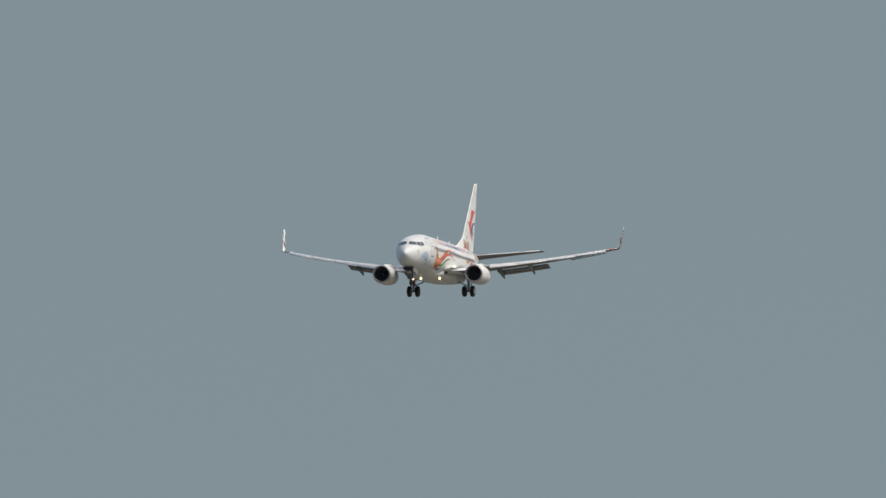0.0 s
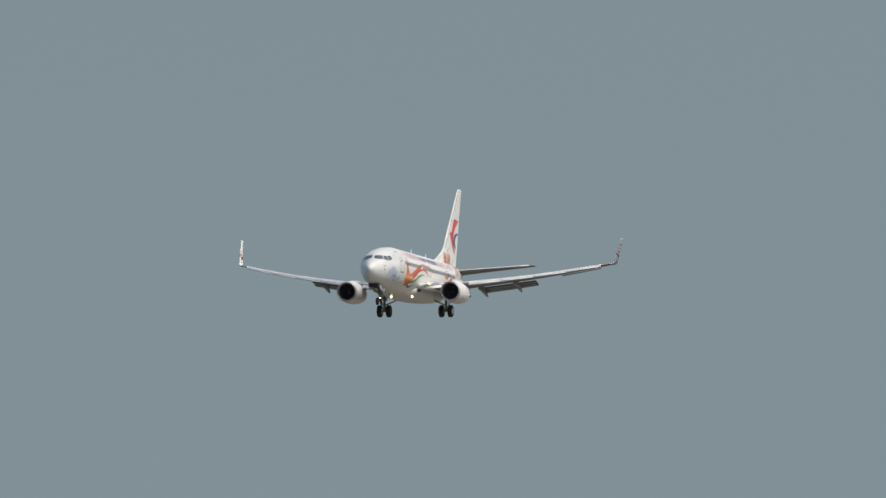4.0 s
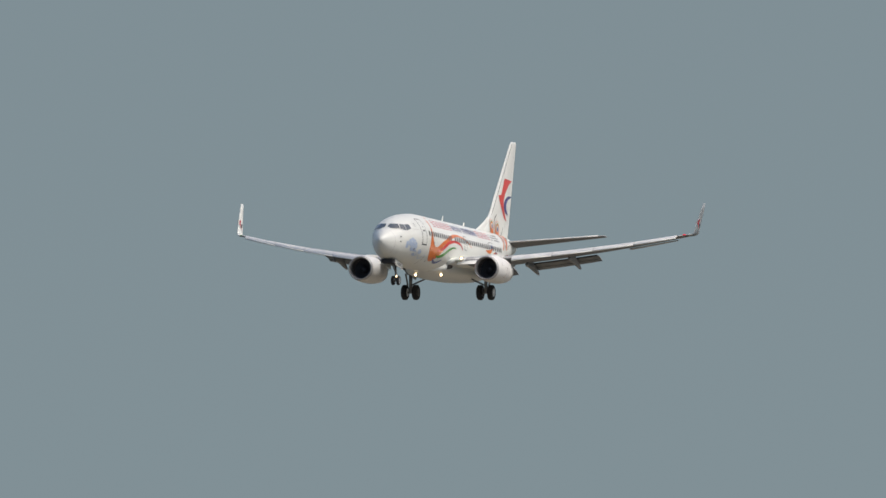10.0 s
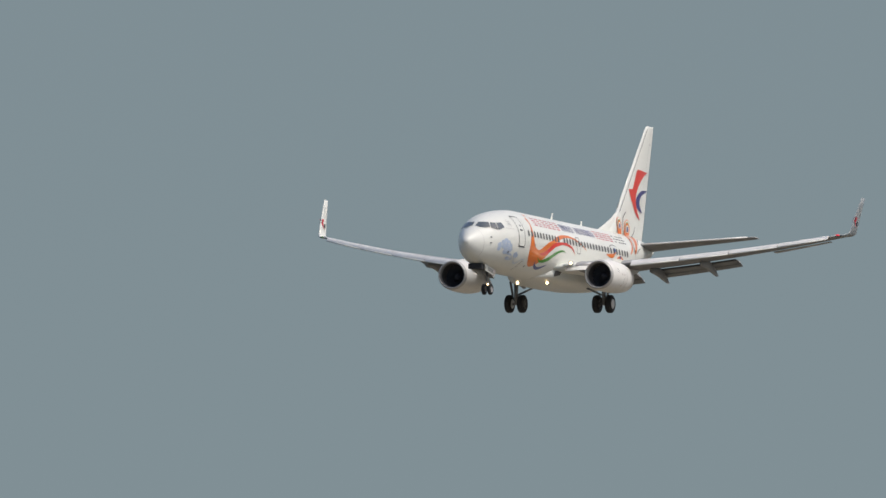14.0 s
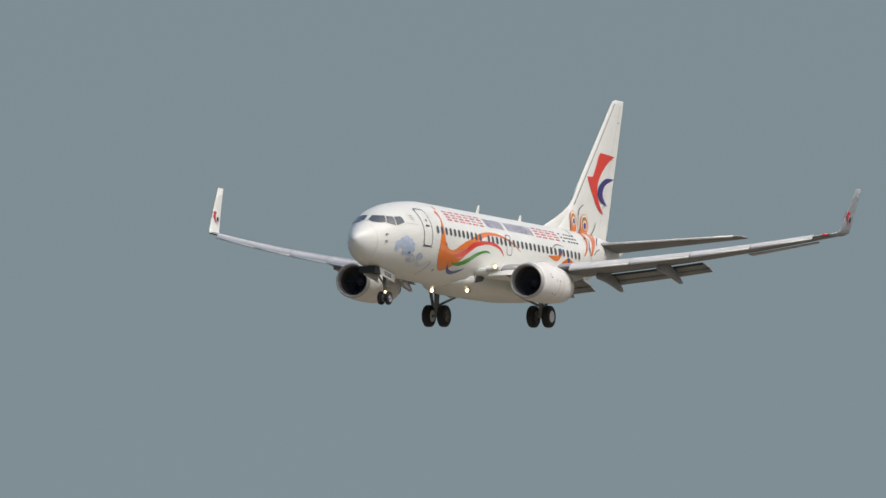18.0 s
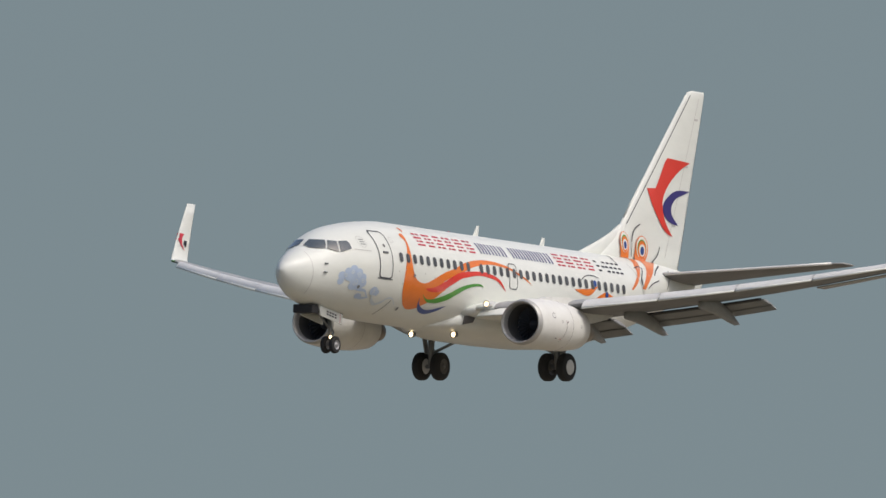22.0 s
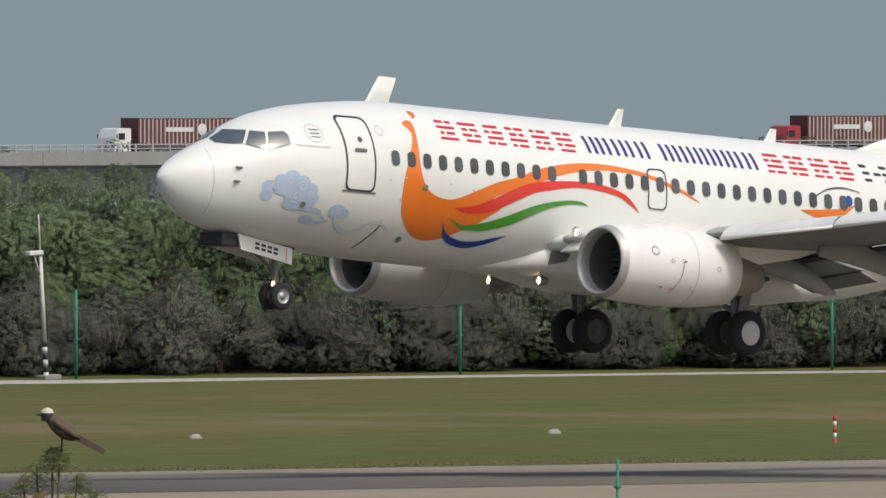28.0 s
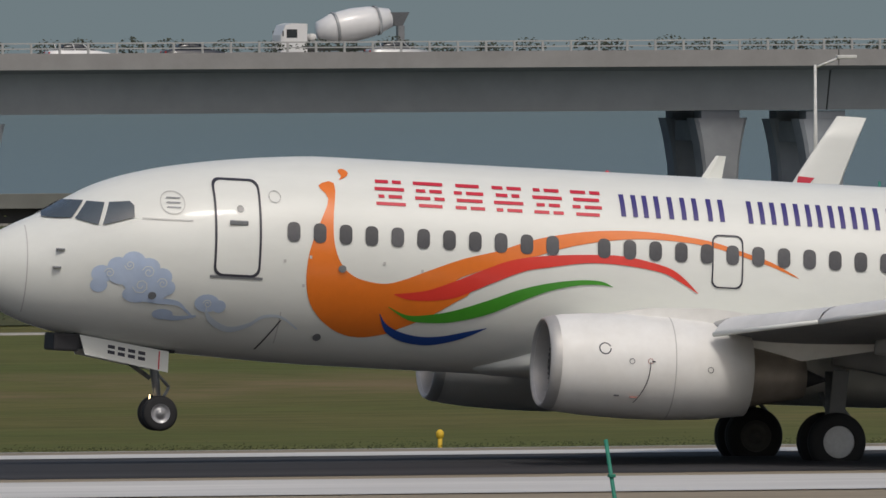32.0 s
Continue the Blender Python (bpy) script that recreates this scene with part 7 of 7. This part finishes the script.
def cab(t, x, mat, high=2.9):
    rows = []
    for dx, lo, hi, w in ((1.1, 0.7, 1.5, 1.1), (1.05, 0.55, 2.0, 1.2), (0.75, 0.5, high - 0.15, 1.22), (0.2, 0.5, high, 1.22), (-0.9, 0.6, high - 0.05, 1.22)):
        rows.append([Vector((x + dx, s * w, z)) for s, z in ((-1, lo), (1, lo), (1, hi), (-1, hi))])
    c = part("cab", loft(rows, smooth=False), mat, t)
    part("windscreen", loft([[Vector((x + a, -1.08, b)), Vector((x + a, 1.08, b)), Vector((x + a + 0.03, 1.08, b)), Vector((x + a + 0.03, -1.08, b))] for a, b in ((1.03, 1.75), (0.78, high - 0.3))], smooth=False), GLASS, c)
    for s in (-1, 1):
        part("side_window", box(0.8, 0.03, 0.62, (x + 0.25, s * 1.225, 2.1), 0.02), GLASS, c)
        part("mirror", box(0.08, 0.1, 0.4, (x + 0.95, s * 1.36, 2.1), 0.02), BLACKP, c)
    part("bumper", box(0.2, 2.3, 0.36, (x + 1.08, 0, 0.55), 0.04), BLACKP, c)
    return c


def container_truck(label, body_mat, cab_mat, bars):
    t = thing("container_truck", Matrix(), label, "truck", "vehicles on the viaduct")
    part("chassis", box(14.4, 1.0, 0.32, (-0.6, 0, 1.0), 0.03), BLACKP, t)
    c = part("container", box(12.2, 2.44, 2.6, (-1.6, 0, 2.5), 0.04), body_mat, t)
    for s in (-1, 1):
        for k in range(24):
            part("rib", RIB, body_mat, c).location = (-7.4 + 0.505 * k, s * 1.235, 2.5)
        if bars:
            part("writing_bar", box(3.4, 0.02, 0.42, (-0.6, s * 1.29, 2.75)), bars, c)
            part("badge", lathe([(-0.01, 0.55), (0.01, 0.5), (0.012, 0.0)], "Y", 20, (-3.4, s * 1.29, 2.75)), bars, c)
    for s in (-1, 1):
        part("end_frame", box(0.12, 2.5, 2.66, (-1.6 + s * 6.05, 0, 2.5), 0.02), body_mat, c)
    cab(t, 6.3, cab_mat)
    wheels(t, (6.4, 4.2, 3.0, -4.6, -5.8, -7.0), 0.5, 1.05)
    return t


RIB = mesh(box(0.16, 0.03, 2.4, (0, 0, 0), 0.01), "rib")


def box_truck(label, body_mat, cab_mat, band_mat, low_mat, ln):
    t = thing("box_truck", Matrix(), label, "truck", "vehicles on the viaduct")
    part("chassis", box(ln + 2.4, 1.0, 0.3, (0, 0, 0.95), 0.03), BLACKP, t)
    b = part("box_body", box(ln, 2.45, 2.7, (-1.0, 0, 2.5), 0.04), body_mat, t)
    for s in (-1, 1):
        if band_mat:
            part("stripe", box(ln * 0.94, 0.02, 0.5, (-1.0, s * 1.235, 2.9)), band_mat, b)
            for k in range(9):
                part("writing_bar", box(ln * 0.035, 0.02, 0.2, (-1.0 + ln * (0.36 - 0.09 * k), s * 1.25, 2.9)), low_mat, b)
        else:
            part("side_guard", box(ln * 0.7, 0.06, 0.7, (-1.0, s * 1.24, 1.05), 0.02), low_mat, t)
    cab(t, ln / 2 + 0.3, cab_mat, 2.75)
    wheels(t, (ln / 2 + 0.4, -ln / 2 + 0.9, -ln / 2 - 0.2), 0.48, 1.02)
    return t


def mixer(label, cab_mat, drum_mat):
    t = thing("mixer_truck", Matrix(), label, "truck", "vehicles on the viaduct")
    part("chassis", box(9.0, 1.0, 0.34, (0, 0, 1.0), 0.03), BLACKP, t)
    d = part("drum", lathe([(-3.6, 0.35), (-3.5, 0.7), (-2.0, 1.12), (-0.6, 1.22), (0.9, 1.1), (2.0, 0.7), (2.1, 0.0)], "X", 24, (-0.5, 0, 0)), drum_mat, t)
    d.rotation_euler = (0, radians(10), 0)
    d.location = (0, 0, 2.5)
    for u in (-2.6, 0.6):
        part("drum_ring", lathe([(u, 1.13 if u > 0 else 0.98), (u, 1.2 if u > 0 else 1.06), (u + 0.2, 1.2 if u > 0 else 1.1), (u + 0.2, 1.1)], "X", 24, (-0.5, 0, 0)), GALV, d)
    part("hopper", loft([[Vector((-4.5 + a * w, b * w, z)) for a, b in ((-1, -1), (1, -1), (1, 1), (-1, 1))] for w, z in ((0.3, 2.6), (0.7, 3.6))], smooth=False), STRUT, t)
    part("chute", box(0.5, 0.6, 1.5, (-4.7, 0, 1.9), 0.05), STRUT, t)
    part("water_tank", lathe([(-0.5, 0.0), (-0.5, 0.3), (0.5, 0.3), (0.5, 0.0)], "Y", 14, (2.0, 0, 1.8)), WHITEP, t)
    cab(t, 3.5, cab_mat, 2.85)
    wheels(t, (3.7, 2.3, -2.6, -3.9), 0.5, 1.05)
    return t


def tanker(label):
    t = thing("tank_truck", Matrix(), label, "truck", "vehicles on the viaduct")
    part("chassis", box(9.5, 1.0, 0.3, (0, 0, 1.0), 0.03), BLACKP, t)
    part("tank", lathe([(-4.6, 0.0), (-4.5, 0.9), (-4.2, 1.05), (2.6, 1.05), (2.9, 0.9), (3.0, 0.0)], "X", 24, (0, 0, 2.2)), CABR, t)
    for u in (-2.5, -0.6, 1.3):
        part("hatch", lathe([(3.2, 0.3), (3.35, 0.28), (3.36, 0.0)], "Z", 12, (u, 0, 0)), GALV, t)
    cab(t, 4.2, CABR, 2.7)
    wheels(t, (4.3, 0.9, -2.6, -3.8), 0.5, 1.05)
    return t


traffic = []
NEAR, FAR = 30.0, -6.0


def drive(t, when, x, lane):
    """Remember a vehicle that rolls along a lane and is at x at a given second."""
    traffic.append((t, when, x, lane))


def road_z(x):
    return deck_z(x) - 1.49


drive(container_truck("cream container on a truck with a red cab", CREAM, CABR, CRIMSON), 28.4, 1136.2, "near")
drive(box_truck("beige box truck with blue lower panels", BEIGE, WHITEP, None, TRUCKB, 5.2), 29.6, 880.5, "near")
drive(box_truck("bright blue box truck with a white stripe", TRUCKB, CARW, WHITEP, NAVY, 7.6), 29.8, 827.2, "near")
drive(box_truck("dark blue box truck on the viaduct", TRUCKN, TRUCKN, None, TRUCKN, 6.0), 31.6, 446.0, "near")
drive(box_truck("small blue box truck on the viaduct", TRUCKB, TRUCKB, None, TRUCKN, 4.6), 31.6, 484.6, "near")
drive(box_truck("cream box truck with a dirty body", CREAM, CARW, None, CREAM, 6.2), 24.7, 1964.5, "near")
drive(mixer("dusty grey concrete mixer truck with a pale cab", BEIGE, DUSTD), 29.0, 987.9, "near")
for when, x, suv, mat, label in ((28.6, 1081.1, True, CARW, "white sport utility car with dark windows"), (29.6, 861.8, True, CARW, "white sport utility car with dark windows"), (29.8, 852.7, False, CARD, "dark saloon car on the viaduct"), (30.0, 809.5, False, CARW, "white saloon car on the viaduct"),
                                 (31.8, 417.5, True, CARW, "white sport utility car with dark windows"), (32.0, 363.6, False, CARW, "white saloon car on the viaduct"), (32.0, 371.6, False, CARD, "dark saloon car on the viaduct"), (32.0, 385.7, False, CARS, "silver saloon car on the viaduct"),
                                 (24.7, 1928.4, False, CARW, "white saloon car on the viaduct"), (30.6, 662.0, False, CARW, "white saloon car on the viaduct"), (30.6, 668.7, False, CARD, "dark saloon car on the viaduct"), (30.0, 771.6, True, CARD, "dark sport utility car on the viaduct"),
                                 (30.0, 779.8, False, CARD, "dark saloon car on the viaduct"), (29.0, 997.5, False, CARD, "dark saloon car on the viaduct"), (29.0, 1003.7, False, CARD, "dark saloon car on the viaduct"), (30.8, 652.8, False, CARW, "white saloon car on the viaduct"), (30.6, 692.6, False, CARD, "dark saloon car on the viaduct"), (28.6, 1093.4, False, CABR, "red saloon car on the viaduct")):
    drive(car(label, mat, suv), when, x, "near_inner")
drive(container_truck("cream container on a truck with a red cab", CREAM, CABR, None), 25.5, 1800.0, "far")
drive(tanker("red tank truck with three hatches"), 25.5, 1816.8, "far")
drive(container_truck("maroon container on a truck with a white cab", MAROON, CARW, WHITEP), 28.0, 1254.8, "far")
drive(container_truck("maroon container on a truck with a red cab", MAROON, CABR, WHITEP), 28.0, 1335.0, "far")
drive(container_truck("maroon container on a truck with a red cab", MAROON, CABR, WHITEP), 29.0, 1064.0, "far")
drive(mixer("white concrete mixer truck with a white drum", CARW, CARW), 32.0, 388.9, "far")

# ---- what moves ----
def motions():
    walk(airliner, [
        (0, fly(2166.26, 399.44, 85.87, 2.32, 2.83, -0.05)),
        (0.5, fly(2134.06, 399.45, 84.30, 2.30, 2.86, -0.11)),
        (1, fly(2101.92, 399.45, 82.73, 2.27, 2.89, -0.19)),
        (1.5, fly(2070.83, 399.45, 81.16, 2.23, 2.92, -0.21)),
        (2, fly(2038.74, 399.45, 79.59, 2.16, 2.95, -0.24)),
        (2.5, fly(2007.13, 399.45, 78.03, 2.16, 3.00, -0.24)),
        (3, fly(1975.43, 399.46, 76.46, 2.18, 3.04, -0.25)),
        (3.5, fly(1944.17, 399.46, 74.89, 2.22, 3.09, -0.20)),
        (5.5, fly(1815.84, 399.46, 68.60, 2.60, 3.14, -0.19)),
        (6, fly(1783.93, 399.46, 67.04, 2.62, 3.14, -0.33)),
        (6.5, fly(1752.27, 399.46, 65.47, 2.63, 3.14, -0.42)),
        (7, fly(1720.78, 399.47, 63.91, 2.60, 3.13, -0.38)),
        (7.5, fly(1688.96, 399.47, 62.35, 2.58, 3.12, -0.31)),
        (8, fly(1656.68, 399.47, 60.78, 2.58, 3.11, -0.27)),
        (8.5, fly(1624.89, 399.47, 59.22, 2.56, 3.12, -0.26)),
        (9, fly(1594.01, 399.48, 57.66, 2.49, 3.13, -0.32)),
        (9.5, fly(1562.54, 399.48, 56.10, 2.43, 3.14, -0.36)),
        (10, fly(1530.90, 399.48, 54.53, 2.39, 3.15, -0.30)),
        (10.5, fly(1499.17, 399.48, 52.97, 2.42, 3.19, -0.12)),
        (11, fly(1467.48, 399.49, 51.40, 2.51, 3.24, 0.19)),
        (11.5, fly(1435.63, 399.49, 49.83, 2.57, 3.30, 0.41)),
        (12, fly(1403.62, 399.49, 48.26, 2.61, 3.35, 0.10)),
        (12.5, fly(1371.13, 399.49, 46.68, 2.65, 3.39, -0.25)),
        (13, fly(1338.40, 399.49, 45.10, 2.71, 3.42, -0.37)),
        (13.5, fly(1306.12, 399.49, 43.53, 2.80, 3.45, -0.31)),
        (14, fly(1274.19, 399.49, 41.94, 2.77, 3.46, -0.30)),
        (14.5, fly(1242.16, 399.49, 40.36, 2.67, 3.46, -0.33)),
        (15, fly(1210.45, 399.48, 38.77, 2.61, 3.45, -0.58)),
        (15.5, fly(1178.65, 399.48, 37.18, 2.55, 3.43, -0.85)),
        (17.5, fly(1049.44, 399.46, 30.82, 3.23, 3.25, -0.22)),
        (18, fly(1017.40, 399.46, 29.23, 3.18, 3.21, -0.49)),
        (18.5, fly(985.36, 399.47, 27.66, 3.20, 3.18, -0.66)),
        (19, fly(953.81, 399.47, 26.08, 3.29, 3.14, -0.67)),
        (19.5, fly(921.93, 399.47, 24.52, 3.37, 3.10, -0.59)),
        (20, fly(889.48, 399.47, 22.99, 3.43, 3.09, -0.48)),
        (20.5, fly(857.37, 399.47, 21.50, 3.47, 3.13, -0.35)),
        (21, fly(825.07, 399.47, 20.03, 3.49, 3.18, -0.17)),
        (21.5, fly(792.93, 399.46, 18.60, 3.42, 3.23, -0.21)),
        (22, fly(760.52, 399.45, 17.18, 3.40, 3.28, -0.33)),
        (22.5, fly(728.26, 399.44, 15.79, 3.45, 3.31, -0.25)),
        (23, fly(696.08, 399.43, 14.42, 3.52, 3.31, 0.01)),
        (23.5, fly(663.96, 399.41, 13.06, 3.57, 3.24, 0.22)),
        (24, fly(631.33, 399.39, 11.69, 3.39, 3.12, 0.09)),
        (24.5, fly(598.80, 399.35, 10.32, 3.11, 2.98, -0.30)),
        (25, fly(566.25, 399.32, 8.97, 3.13, 2.89, -0.60)),
        (25.5, fly(533.59, 399.30, 7.68, 3.48, 2.81, -0.65)),
        (27.5, fly(402.49, 399.15, 4.01, 4.69, 2.55, -0.30)),
        (28, fly(370.24, 399.14, 3.18, 4.54, 2.44, -0.07)),
        (28.5, fly(338.15, 399.15, 2.42, 4.40, 2.38, 0.12)),
        (29, fly(306.19, 399.17, 1.69, 4.57, 2.41, 0.26)),
        (29.5, fly(274.65, 399.21, 0.97, 4.92, 2.49, 0.49)),
        (30, fly(243.06, 399.25, 0.39, 5.29, 2.61, 0.80)),
        (30.5, fly(211.94, 399.29, 0.07, 5.08, 2.68, 0.86)),
        (31, fly(180.81, 399.34, 0.11, 4.34, 2.66, 0.48)),
        (31.5, fly(149.54, 399.40, -0.02, 3.79, 2.60, 0.22)),
        (32, fly(118.76, 399.46, -0.16, 3.42, 2.56, -0.06)),
    ])
    for leg, side in main_gear:
        x, y = (0.0 if side > 0 else 0.22), 2.86 * side
        walk(leg, [(0, pose(x, y, -0.26)), (30.4, pose(x, y, -0.26)), (31, pose(x, y, -0.27)), (32, pose(x, y, -0.13))])
    for wing, side in wings:
        rows = []
        for t, turn in ((0, 0.0), (30.9, 0.0), (31.5, 0.6), (32, 1.3)):
            hinge = Vector((0, 2.0 * side, 2.3))
            rows.append((t, Matrix.Translation(hinge) @ pose(0, 0, 0, -turn * side, 0, 0) @ Matrix.Translation(-hinge)))
        walk(wing, rows)
    for vehicle, when, x, lane in traffic:
        speed = FAR if lane == "far" else NEAR
        y = DECK + {"near": -4.0, "near_inner": -0.4, "far": 28.0}[lane]
        rows = []
        for t in (0, 8, 16, 24, 26, 28, 30, 32):
            u = x + speed * (t - when)
            rows.append((t, pose(u * UNIT, y + bend(u) * UNIT, road_z(u), 0, 0, 0 if speed > 0 else 180)))
        walk(vehicle, rows)


motions()
